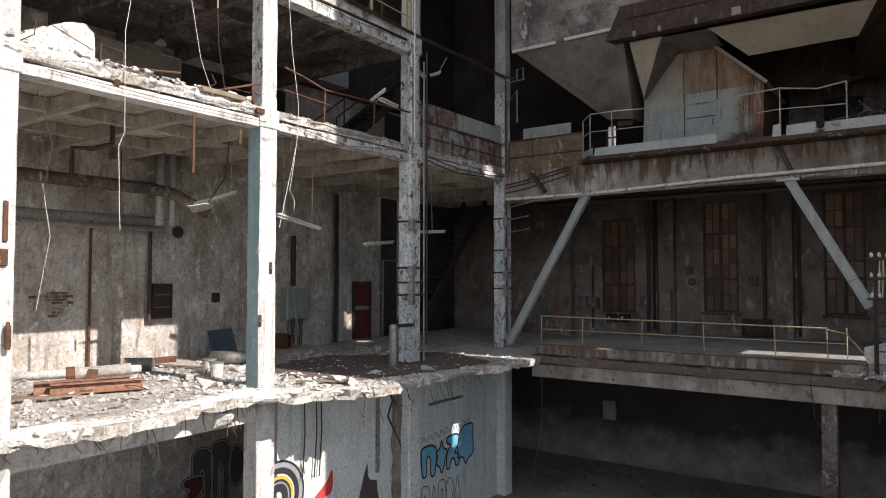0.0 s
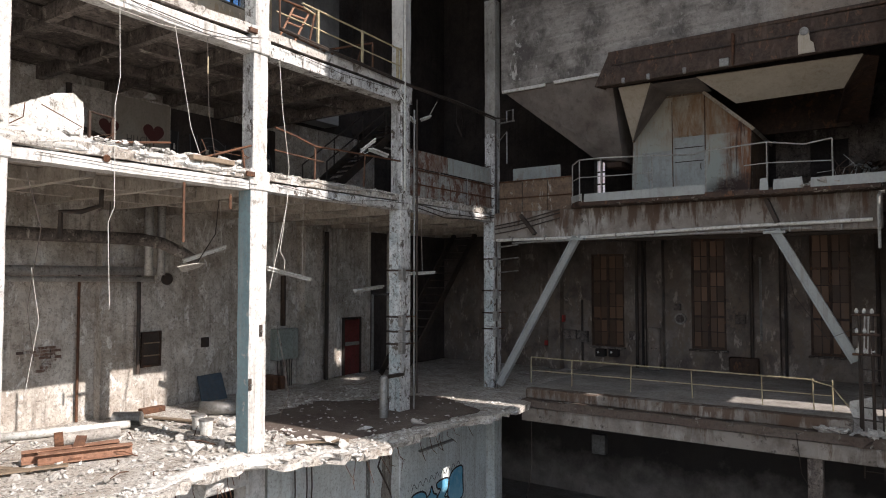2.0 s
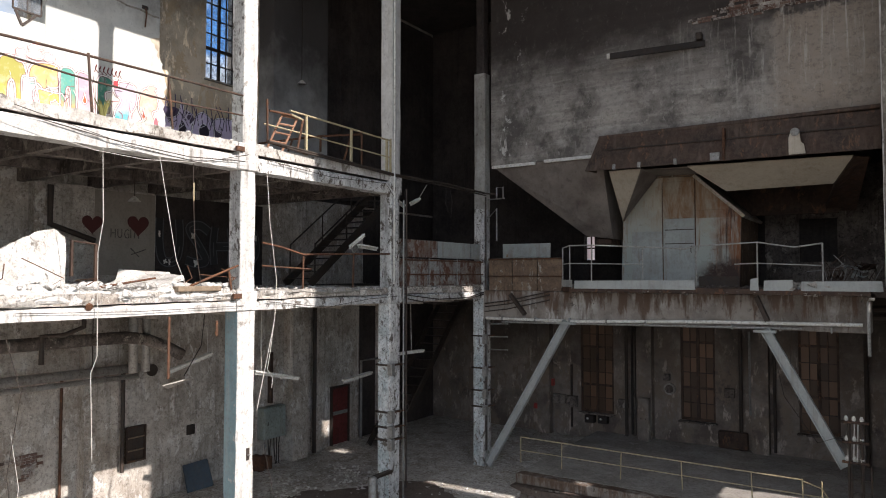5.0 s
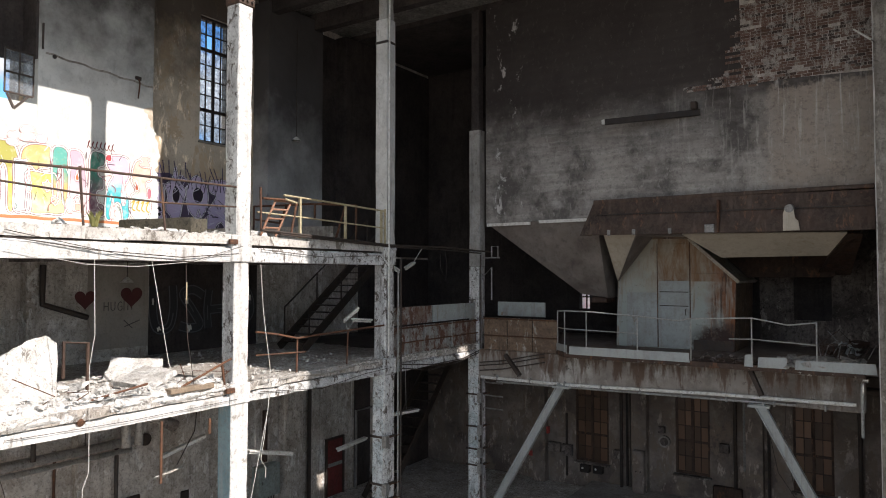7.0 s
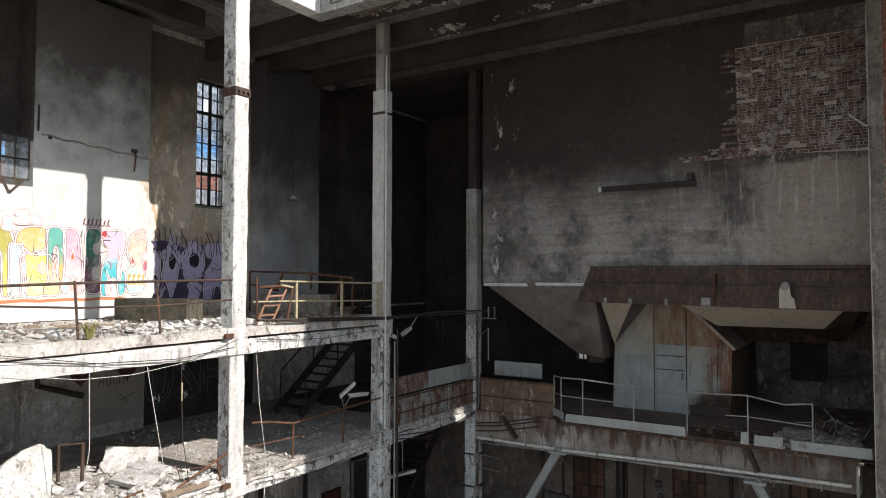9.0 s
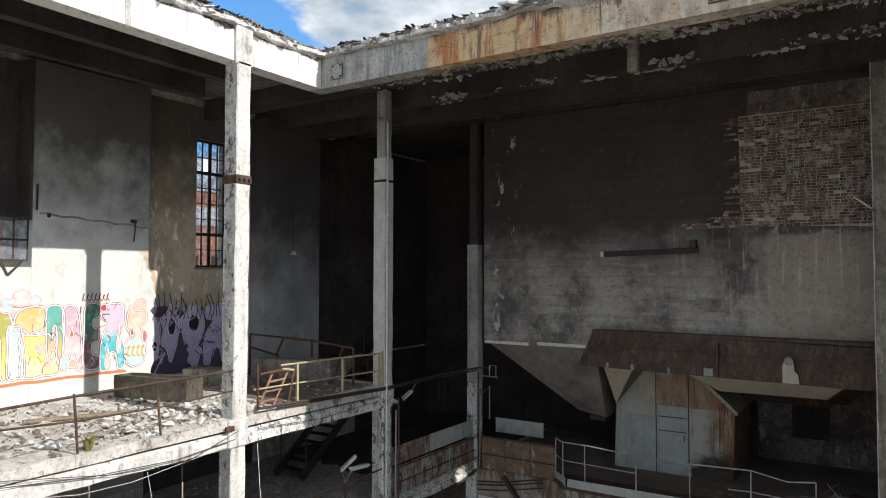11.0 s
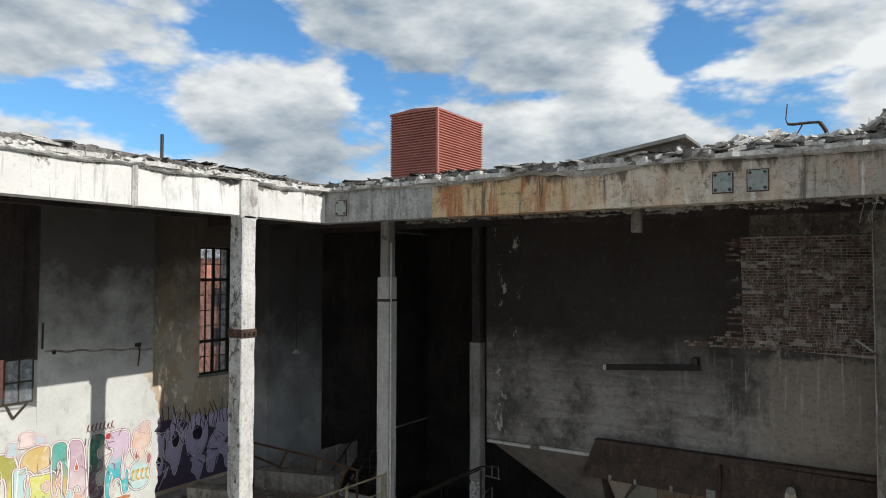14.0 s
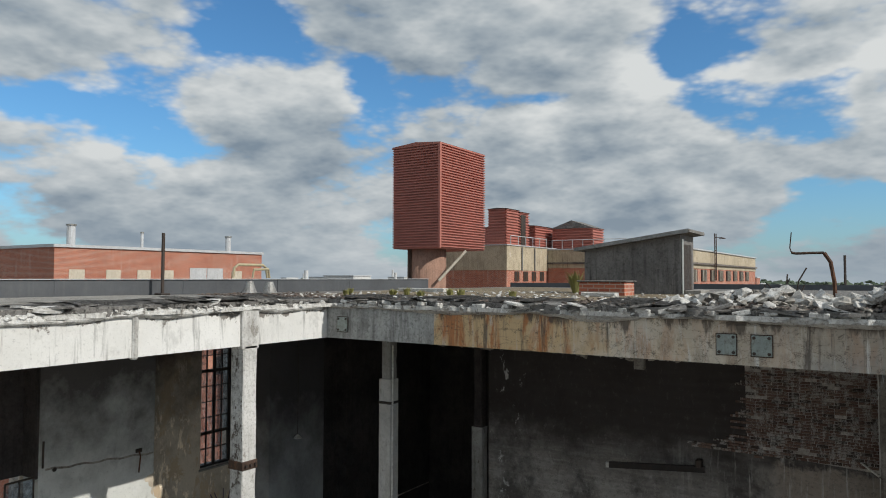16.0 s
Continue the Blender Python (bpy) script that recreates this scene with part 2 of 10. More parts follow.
M["rubble"] = aged("broken_concrete", (0.76, 0.75, 0.72), (0.52, 0.50, 0.465), (0.22, 0.19, 0.15), 0.4, (0.30, 0.275, 0.24), 0.6, 2.2, streak=0, bump=0.8, mottle=0.5)
M["tanband"] = aged("tan_rendered_band", (0.52, 0.44, 0.315), (0.40, 0.335, 0.235), (0.15, 0.105, 0.07), 0.9, (0.56, 0.50, 0.41), 0.6, 0.35, mottle=0.5)
M["baydirt"] = aged("brown_dirt_floor", (0.24, 0.198, 0.165), (0.15, 0.12, 0.10), (0.06, 0.045, 0.035), 0.4, (0.33, 0.295, 0.25), 0.62, 1.6, streak=0, bump=0.9, mottle=0.5)
M["mossblock"] = aged("mossy_dark_concrete", (0.125, 0.112, 0.08), (0.07, 0.062, 0.045), (0.025, 0.02, 0.016), 1.0, (0.20, 0.18, 0.14), 0.60, 1.6, mottle=0.7, grain=0.45, bump=0.7)
M["drumrust"] = aged("rusty_painted_drum", (0.36, 0.215, 0.155), (0.27, 0.155, 0.11), (0.12, 0.06, 0.04), 0.9, (0.42, 0.29, 0.22), 0.6, 0.5, mottle=0.5)
M["rubblegrey"] = aged("dusty_grey_concrete", (0.52, 0.50, 0.46), (0.36, 0.335, 0.30), (0.14, 0.115, 0.09), 0.4, (0.24, 0.215, 0.185), 0.6, 2.2, streak=0, bump=0.8, mottle=0.5)
M["shedwall"] = aged("dark_rendered_wall", (0.235, 0.222, 0.21), (0.14, 0.132, 0.126), (0.05, 0.044, 0.04), 1.0, (0.31, 0.295, 0.275), 0.64, 0.6, mottle=0.6)
M["tanpanel"] = aged("greyish_tan_plaster", (0.36, 0.325, 0.28), (0.29, 0.26, 0.225), (0.10, 0.08, 0.065), 0.4, (0.24, 0.21, 0.18), 0.64, 0.6, mottle=0.25, grain=0.12)
M["rust"] = aged("rusty_steel", (0.165, 0.075, 0.04), (0.085, 0.045, 0.03), (0.05, 0.03, 0.02), 0.7, (0.30, 0.14, 0.06), 0.6, 2.6, rough=0.8, metal=0.35)
M["rustplate"] = aged("dark_rusted_plate", (0.078, 0.047, 0.034), (0.038, 0.026, 0.021), (0.17, 0.11, 0.075), 0.6, (0.15, 0.075, 0.042), 0.575, 1.4, rough=0.75, metal=0.3, mottle=0.5)
M["booth"] = aged("rusted_cream_sheet", (0.46, 0.45, 0.40), (0.36, 0.31, 0.22), (0.17, 0.06, 0.02), 1.0, (0.20, 0.09, 0.035), 0.58, 1.1, rough=0.6, streak=0.7, mottle=0.6)
M["boothblue"] = aged("weathered_blue_sheet", (0.36, 0.40, 0.39), (0.29, 0.31, 0.295), (0.17, 0.08, 0.035), 0.8, (0.24, 0.14, 0.07), 0.64, 1.3, rough=0.55, mottle=0.35, grain=0.1)
M["cream"] = aged("cream_painted_steel", (0.50, 0.455, 0.37), (0.43, 0.385, 0.31), (0.22, 0.14, 0.075), 0.5, (0.3, 0.2, 0.1), 0.72, 0.9, rough=0.6, mottle=0.2, grain=0.08)
M["panel"] = aged("rust_eaten_panel", (0.33, 0.35, 0.34), (0.15, 0.088, 0.06), (0.10, 0.04, 0.022), 1.0, (0.115, 0.05, 0.03), 0.51, 1.5, rough=0.7, mottle=0.6)
M["rustpanel"] = aged("brown_rust_panel", (0.20, 0.135, 0.085), (0.12, 0.08, 0.055), (0.045, 0.03, 0.022), 0.95, (0.33, 0.31, 0.27), 0.575, 1.7, rough=0.7, mottle=0.65)
M["greyedge"] = aged("grey_painted_plate", (0.38, 0.405, 0.395), (0.31, 0.335, 0.325), (0.13, 0.08, 0.05), 0.5, (0.2, 0.12, 0.07), 0.68, 1.5, rough=0.55, mottle=0.2, grain=0.08)
M["yellow"] = aged("chipped_yellow_paint", (0.46, 0.40, 0.25), (0.38, 0.33, 0.21), (0.18, 0.09, 0.04), 0.5, (0.22, 0.12, 0.06), 0.6, 5, rough=0.5)
M["railgrey"] = aged("grey_rail_paint", (0.36, 0.37, 0.35), (0.27, 0.27, 0.25), (0.13, 0.07, 0.04), 0.5, (0.17, 0.10, 0.06), 0.62, 5, rough=0.5)
M["dark"] = aged("dark_iron", (0.045, 0.04, 0.037), (0.07, 0.055, 0.045), (0.10, 0.05, 0.03), 0.5, None, 0.6, 3, rough=0.6, metal=0.4)
M["pipe"] = aged("dusty_galvanised_pipe", (0.34, 0.34, 0.33), (0.22, 0.215, 0.2), (0.12, 0.1, 0.08), 0.5, None, 0.6, 2, rough=0.5, metal=0.45)
M["whitemetal"] = aged("white_enamel", (0.72, 0.72, 0.69), (0.6, 0.6, 0.56), (0.25, 0.18, 0.1), 0.4, None, 0.6, 3, rough=0.45)
M["cabinet"] = aged("grey_green_enamel", (0.30, 0.345, 0.32), (0.24, 0.28, 0.26), (0.12, 0.09, 0.07), 0.5, None, 0.6, 2, rough=0.5)
M["reddoor"] = aged("faded_red_paint", (0.17, 0.028, 0.026), (0.11, 0.022, 0.02), (0.07, 0.03, 0.02), 0.5, None, 0.6, 2, rough=0.6)
M["red"] = aged("red_enamel", (0.45, 0.05, 0.04), (0.36, 0.05, 0.04), (0.12, 0.04, 0.03), 0.4, None, 0.6, 3, rough=0.45)
M["blue"] = aged("dull_blue_plastic", (0.075, 0.11, 0.145), (0.05, 0.072, 0.095), (0.15, 0.14, 0.13), 0.6, None, 0.6, 2, rough=0.6)
M["wood"] = aged("weathered_board", (0.28, 0.215, 0.15), (0.19, 0.145, 0.10), (0.12, 0.08, 0.05), 0.5, None, 0.6, 3, rough=0.8)
M["bitumen"] = aged("weathered_roofing_felt", (0.25, 0.238, 0.222), (0.135, 0.127, 0.117), (0.05, 0.043, 0.038), 0.5, (0.36, 0.34, 0.31), 0.58, 1.6, streak=0, bump=0.9, mottle=0.6, grain=0.5)
M["mossroof"] = aged("mossy_roof_gravel", (0.26, 0.20, 0.125), (0.16, 0.125, 0.08), (0.085, 0.085, 0.035), 0.5, (0.24, 0.20, 0.14), 0.58, 1.4, streak=0, bump=0.8, mottle=0.6)
M["beamgrey"] = aged("weathered_grey_beam", (0.46, 0.46, 0.44), (0.27, 0.27, 0.255), (0.075, 0.07, 0.065), 1.0, (0.47, 0.46, 0.435), 0.61, 1.1, mottle=0.6)
# near black for deep, dim places: shade put into the colour
M["murk"] = aged("shade_black_plaster", (0.072, 0.058, 0.053), (0.027, 0.022, 0.021), (0.015, 0.012, 0.011), 0.8, (0.12, 0.10, 0.09), 0.67, 0.6, mottle=0.5)
M["slabdark"] = aged("stained_dark_concrete", (0.34, 0.315, 0.275), (0.16, 0.14, 0.12), (0.055, 0.043, 0.032), 0.95, (0.42, 0.385, 0.335), 0.61, 1.1, mottle=0.65)
M["paledeck"] = aged("pale_dust_floor", (0.64, 0.62, 0.58), (0.40, 0.37, 0.33), (0.17, 0.14, 0.11), 0.5, (0.20, 0.175, 0.145), 0.57, 1.2, streak=0, bump=0.7, mottle=0.6)
M["screed"] = aged("dusty_gallery_screed", (0.42, 0.395, 0.365), (0.27, 0.25, 0.225), (0.10, 0.085, 0.07), 0.5, (0.42, 0.395, 0.36), 0.6, 1.0, streak=0, bump=0.7)
M["coping"] = aged("pale_metal_coping", (0.55, 0.56, 0.57), (0.46, 0.47, 0.48), (0.25, 0.24, 0.22), 0.4, None, 0.6, 1, rough=0.5)
M["cladding"] = aged("dark_red_cladding", (0.43, 0.155, 0.118), (0.37, 0.13, 0.098), (0.14, 0.05, 0.038), 0.3, None, 0.6, 0.6, rough=0.55, mottle=0.12, grain=0.06, bump=0.1)
M["mortar"] = aged("old_mortar", (0.60, 0.56, 0.51), (0.34, 0.30, 0.265), (0.10, 0.075, 0.06), 0.5, None, 0.6, 2, bump=0.6)
M["soffit"] = aged("pale_board_marked_soffit", (0.47, 0.43, 0.375), (0.27, 0.235, 0.20), (0.08, 0.062, 0.05), 0.8, (0.52, 0.48, 0.42), 0.6, 0.9, mottle=0.5, grain=0.25)
M["scorched"] = aged("scorched_flaking_concrete", (0.20, 0.155, 0.125), (0.085, 0.064, 0.053), (0.028, 0.021, 0.018), 1.0, (0.40, 0.355, 0.30), 0.575, 1.5, mottle=0.6, grain=0.4)
M["feltdark"] = aged("torn_dark_roofing_felt", (0.15, 0.142, 0.132), (0.075, 0.07, 0.065), (0.035, 0.03, 0.027), 0.5, (0.26, 0.245, 0.225), 0.6, 1.8, streak=0, bump=0.9, mottle=0.6, grain=0.5)
M["rustlight"] = aged("orange_brown_rusted_steel", (0.36, 0.20, 0.13), (0.25, 0.125, 0.075), (0.10, 0.05, 0.03), 0.6, (0.42, 0.27, 0.19), 0.6, 2.6, rough=0.8, metal=0.1)
M["hoodplate"] = aged("smoke_blackened_rusted_hood", (0.078, 0.048, 0.036), (0.038, 0.026, 0.021), (0.20, 0.15, 0.115), 0.8, (0.16, 0.088, 0.052), 0.58, 1.4, rough=0.75, metal=0.2, mottle=0.55, grain=0.4)
M["galv"] = aged("bright_galvanised_sheet", (0.55, 0.54, 0.51), (0.40, 0.385, 0.36), (0.14, 0.11, 0.085), 0.6, None, 0.6, 1.6, rough=0.42, metal=0.35)
M["slate"] = aged("dark_slate_felt", (0.085, 0.09, 0.098), (0.065, 0.068, 0.074), (0.13, 0.13, 0.13), 0.5, None, 0.6, 0.7, rough=0.6, mottle=0.25, grain=0.1)
M["groundfloor"] = aged("pale_dusty_ground_floor", (0.34, 0.31, 0.28), (0.20, 0.178, 0.158), (0.08, 0.066, 0.055), 0.4, (0.42, 0.39, 0.35), 0.6, 0.5, streak=0, bump=0.6)
M["wire"] = aged("pale_cable_sheath", (0.62, 0.60, 0.56), (0.5, 0.48, 0.44), (0.2, 0.18, 0.15), 0.3, None, 0.6, 5, rough=0.6)
M["farwhite"] = aged("far_pale_render", (0.62, 0.62, 0.60), (0.5, 0.5, 0.49), (0.3, 0.3, 0.3), 0.3, None, 0.6, 0.05)
M["boardup"] = aged("pale_board", (0.60, 0.54, 0.44), (0.5, 0.45, 0.36), (0.3, 0.2, 0.12), 0.4, None, 0.6, 0.6)


def stained_wall():
    """Board-marked concrete of the bunker wall: near black above, a paler field low down, a tan coat at one end,
    running lime.
    """
    k = Nodes("board_marked_bunker_concrete")
    sep = k.t.nodes.new("ShaderNodeSeparateXYZ")
    k.link(k.pos, sep.inputs[0])
    x, z = sep.outputs[0], sep.outputs[2]
    wob = k.ramp(k.noise(0.7, 7, 0.62), 0.2, 0.8, -0.8, 0.8)
    fine = k.ramp(k.noise(3.0, 8, 0.7), 0.25, 0.75, -0.25, 0.25)
    base = k.mix(k.ramp(k.noise(0.8, 8, 0.65), 0.36, 0.64), (0.385, 0.362, 0.335), (0.26, 0.24, 0.22))
    w = k.t.nodes.new("ShaderNodeTexWave")
    w.wave_type, w.bands_direction = "BANDS", "Z"
    w.inputs["Scale"].default_value, w.inputs["Distortion"].default_value, w.inputs["Detail"].default_value = 1.1, 3.0, 5
    k.link(k.pos, w.inputs["Vector"])
    base = k.mix(k.ramp(w.outputs["Fac"], 0, 0.35, 0.22, 0), base, (0.13, 0.125, 0.12))
    wipe = k.noise(1.0, 9, 0.7, k.stretch((0.8, 1, 7.0)), 0.05)
    base = k.mix(k.ramp(wipe, 0.50, 0.66, 0, 0.55), base, (0.50, 0.48, 0.44))
    cloudy = k.noise(0.6, 9, 0.7, k.stretch((1, 1, 0.9), (4, 1, 6)), 0.1)
    base = k.mix(k.ramp(cloudy, 0.46, 0.60, 0, 0.85), base, (0.075, 0.068, 0.063))
    # near black above an uneven height
    murk = k.ramp(k.math("ADD", z, wob), 15.7, 17.6)
    base = k.mix(k.math("MULTIPLY", murk, 0.95), base, (0.038, 0.030, 0.0275))
    tan = k.math("MULTIPLY", k.ramp(k.math("ADD", x, fine), -2.62, -2.50), k.ramp(k.math("ADD", z, fine), 17.2, 17.05))
    base = k.mix(k.math("MULTIPLY", tan, k.ramp(k.noise(2.2, 8, 0.7), 0.32, 0.6, 0.5, 0.97)), base, (0.34, 0.287, 0.24))
    rim = k.math("MULTIPLY", k.ramp(k.math("ADD", x, k.math("MULTIPLY", fine, 2.0)), -3.15, -2.75), k.ramp(x, -2.55, -2.25, 1.0, 0.0))
    base = k.mix(k.math("MULTIPLY", rim, k.ramp(z, 17.1, 16.9, 0.0, 0.45)), base, (0.36, 0.33, 0.295))
    lime = k.noise(1.0, 7, 0.68, k.stretch((8, 8, 0.55)), 0.35)
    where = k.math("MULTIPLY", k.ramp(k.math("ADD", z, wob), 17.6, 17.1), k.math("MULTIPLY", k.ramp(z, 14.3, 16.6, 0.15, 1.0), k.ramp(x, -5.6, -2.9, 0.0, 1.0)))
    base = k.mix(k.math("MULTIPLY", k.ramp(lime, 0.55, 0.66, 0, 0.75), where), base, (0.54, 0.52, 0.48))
    base = k.mix(k.math("MULTIPLY", k.ramp(k.noise(1.4, 8, 0.72, k.stretch((1.6, 1, 1), (6, 2, 2)), 0.3), 0.60, 0.64), k.ramp(x, -9.2, -9.6, 0.0, 0.9)), base, (0.60, 0.59, 0.565))
    base = k.mix(k.ramp(k.noise(10, 9, 0.78, None, 0.3), 0.36, 0.5, 0.45, 0), base, (0.05, 0.044, 0.04))
    base = k.mix(k.math("MULTIPLY", k.ramp(k.noise(7, 9, 0.76, k.stretch((1, 1, 0.6), (3, 5, 1)), 0.4), 0.56, 0.66, 0, 0.45), k.ramp(murk, 0, 1, 1.0, 0.2)), base, (0.52, 0.50, 0.47))
    k.bump(k.math("ADD", k.noise(16, 7, 0.72), k.math("MULTIPLY", w.outputs["Fac"], 0.5)), 0.5, 0.02)
    return k.done(base, 0.9)


M["bunker"] = stained_wall()


def stained_beam():
    """The roof beam over the hall: rust runs at one end, lime and dirt along the rest, a shaded east end, a dirty
    chipped top.
    """
    k = Nodes("rust_and_lime_stained_beam")
    sep = k.t.nodes.new("ShaderNodeSeparateXYZ")
    k.link(k.pos, sep.inputs[0])
    x, z = sep.outputs[0], sep.outputs[2]
    wob = k.ramp(k.noise(1.2, 8, 0.7), 0.3, 0.7, -0.9, 0.9)
    base = k.mix(k.ramp(k.noise(1.1, 8, 0.68), 0.38, 0.62), (0.70, 0.66, 0.58), (0.50, 0.455, 0.385))
    base = k.mix(k.ramp(k.noise(3, 9, 0.76, k.stretch((1, 1, 0.45), (5, 5, 5)), 0.2), 0.50, 0.60, 0, 0.55), base, (0.17, 0.145, 0.12))
    # the east end's shade goes into the colour as darker grey
    base = k.mix(k.ramp(k.math("ADD", x, wob), -2.6, -0.4, 0, 0.75), base, (0.21, 0.195, 0.18))
    zone = k.ramp(k.math("ADD", x, wob), -5.4, -3.2, 1.0, 0.22)
    wash = k.noise(1.0, 8, 0.66, k.stretch((1.0, 1.0, 0.7), (2, 0, 1)), 0.6)
    base = k.mix(k.math("MULTIPLY", k.ramp(wash, 0.34, 0.52), zone), base, (0.58, 0.42, 0.235))
    run = k.noise(1.0, 8, 0.68, k.stretch((3.6, 3.6, 0.7), (9, 3, 1)), 0.7)
    base = k.mix(k.math("MULTIPLY", k.ramp(run, 0.49, 0.60), k.math("MULTIPLY", zone, 0.9)), base, (0.42, 0.16, 0.055))
    base = k.mix(k.math("MULTIPLY", k.ramp(k.noise(1.0, 8, 0.68, k.stretch((6, 6, 0.6), (3, 8, 4)), 0.6), 0.60, 0.66), k.math("MULTIPLY", zone, 0.7)), base, (0.60, 0.58, 0.53))
    crack = k.math("ABSOLUTE", k.math("SUBTRACT", k.noise(0.9, 6, 0.6, k.stretch((1, 1, 2.4), (2, 6, 3)), 0.8), 0.5))
    base = k.mix(k.ramp(crack, 0.0, 0.006, 0.75, 0.0), base, (0.09, 0.065, 0.045))
    board = k.math("ABSOLUTE", k.math("SUBTRACT", k.math("FRACT", k.math("MULTIPLY", z, 7.3)), 0.5))
    base = k.mix(k.math("MULTIPLY", k.ramp(board, 0.0, 0.05, 0.5, 0.0), k.ramp(k.noise(1.6, 5), 0.45, 0.6)), base, (0.19, 0.15, 0.115))
    run = k.noise(1.0, 7, 0.68, k.stretch((7, 7, 0.45), (1, 5, 6)), 0.4)
    base = k.mix(k.ramp(run, 0.55, 0.66, 0, 0.85), base, (0.085, 0.07, 0.058))
    run = k.noise(1.0, 7, 0.68, k.stretch((6, 6, 0.5), (4, 4, 2)), 0.4)
    base = k.mix(k.math("MULTIPLY", k.ramp(run, 0.56, 0.64, 0, 0.9), k.ramp(x, -4.0, -1.5, 0.4, 1.0)), base, (0.66, 0.65, 0.61))
    drip = k.math("ADD", z, k.ramp(k.noise(1.0, 8, 0.7, k.stretch((3.0, 3.0, 0.6), (7, 7, 7)), 0.3), 0.3, 0.7, -0.30, 0.30))
    base = k.mix(k.ramp(drip, 20.98, 21.10, 0, 0.9), base, (0.11, 0.088, 0.07))
    base = k.mix(k.ramp(k.noise(9, 9, 0.8, None, 0.5), 0.36, 0.46, 0.75, 0), base, (0.08, 0.064, 0.05))
    k.bump(k.noise(16, 8, 0.75), 0.7, 0.03)
    return k.done(base, 0.88)


def rust_front():
    """Sheet of the booth: blue-grey paint low down, cream above, rusted through at the top and along the east edge."""
    k = Nodes("rusting_booth_sheet")
    sep = k.t.nodes.new("ShaderNodeSeparateXYZ")
    k.link(k.pos, sep.inputs[0])
    x, z = sep.outputs[0], sep.outputs[2]
    wob = k.ramp(k.noise(1.6, 8, 0.7), 0.25, 0.75, -0.45, 0.45)
    base = k.mix(k.ramp(k.noise(1.4, 8, 0.66), 0.38, 0.62), (0.42, 0.395, 0.325), (0.34, 0.305, 0.235))
    base = k.mix(k.ramp(k.math("ADD", z, k.math("MULTIPLY", wob, 1.6)), 12.7, 11.5, 0, 0.85), base, (0.335, 0.385, 0.365))
    top = k.math("MULTIPLY", k.ramp(z, 12.17, 12.20), k.ramp(x, -5.87, -5.85))
    run = k.noise(1.0, 8, 0.68, k.stretch((3.0, 3.0, 0.8), (2, 1, 3)), 0.4)
    base = k.mix(k.math("MULTIPLY", top, k.ramp(run, 0.38, 0.60, 0.15, 0.95)), base, (0.20, 0.105, 0.045))
    base = k.mix(k.ramp(k.noise(1.0, 9, 0.7, k.stretch((4, 4, 0.6), (1, 1, 9)), 0.4), 0.55, 0.66, 0, 0.6), base, (0.24, 0.13, 0.06))
    edge = k.ramp(k.math("ADD", x, k.math("MULTIPLY", wob, 0.6)), -4.55, -3.95)
    base = k.mix(k.math("MULTIPLY", edge, k.ramp(k.noise(1.0, 8, 0.7, k.stretch((7, 7, 0.7), (6, 1, 2)), 0.4), 0.34, 0.52)), base, (0.20, 0.075, 0.026))
    base = k.mix(k.math("MULTIPLY", edge, k.ramp(k.noise(1.0, 8, 0.7, k.stretch((9, 9, 0.9), (1, 4, 2)), 0.4), 0.50, 0.60)), base, (0.055, 0.026, 0.017))
    foot = k.math("MULTIPLY", k.ramp(k.math("ADD", z, wob), 10.95, 10.6), k.ramp(k.math("ADD", x, wob), -5.0, -4.6))
    base = k.mix(foot, base, (0.04, 0.02, 0.014))
    base = k.mix(k.ramp(k.math("ADD", k.noise(1.0, 9, 0.72, k.stretch((6, 6, 0.6), (5, 5, 8)), 0.3), k.math("MULTIPLY", edge, 0.06)), 0.60, 0.68, 0, 0.8), base, (0.17, 0.075, 0.03))
    base = k.mix(k.ramp(k.noise(8, 9, 0.76, None, 0.3), 0.60, 0.66, 0, 0.7), base, (0.13, 0.07, 0.04))
    base = k.mix(k.ramp(k.noise(11, 9, 0.76, None, 0.3), 0.30, 0.36, 0.8, 0), base, (0.03, 0.02, 0.016))
    k.bump(k.noise(14, 6, 0.7), 0.4, 0.01)
    return k.done(base, 0.65, 0.1)


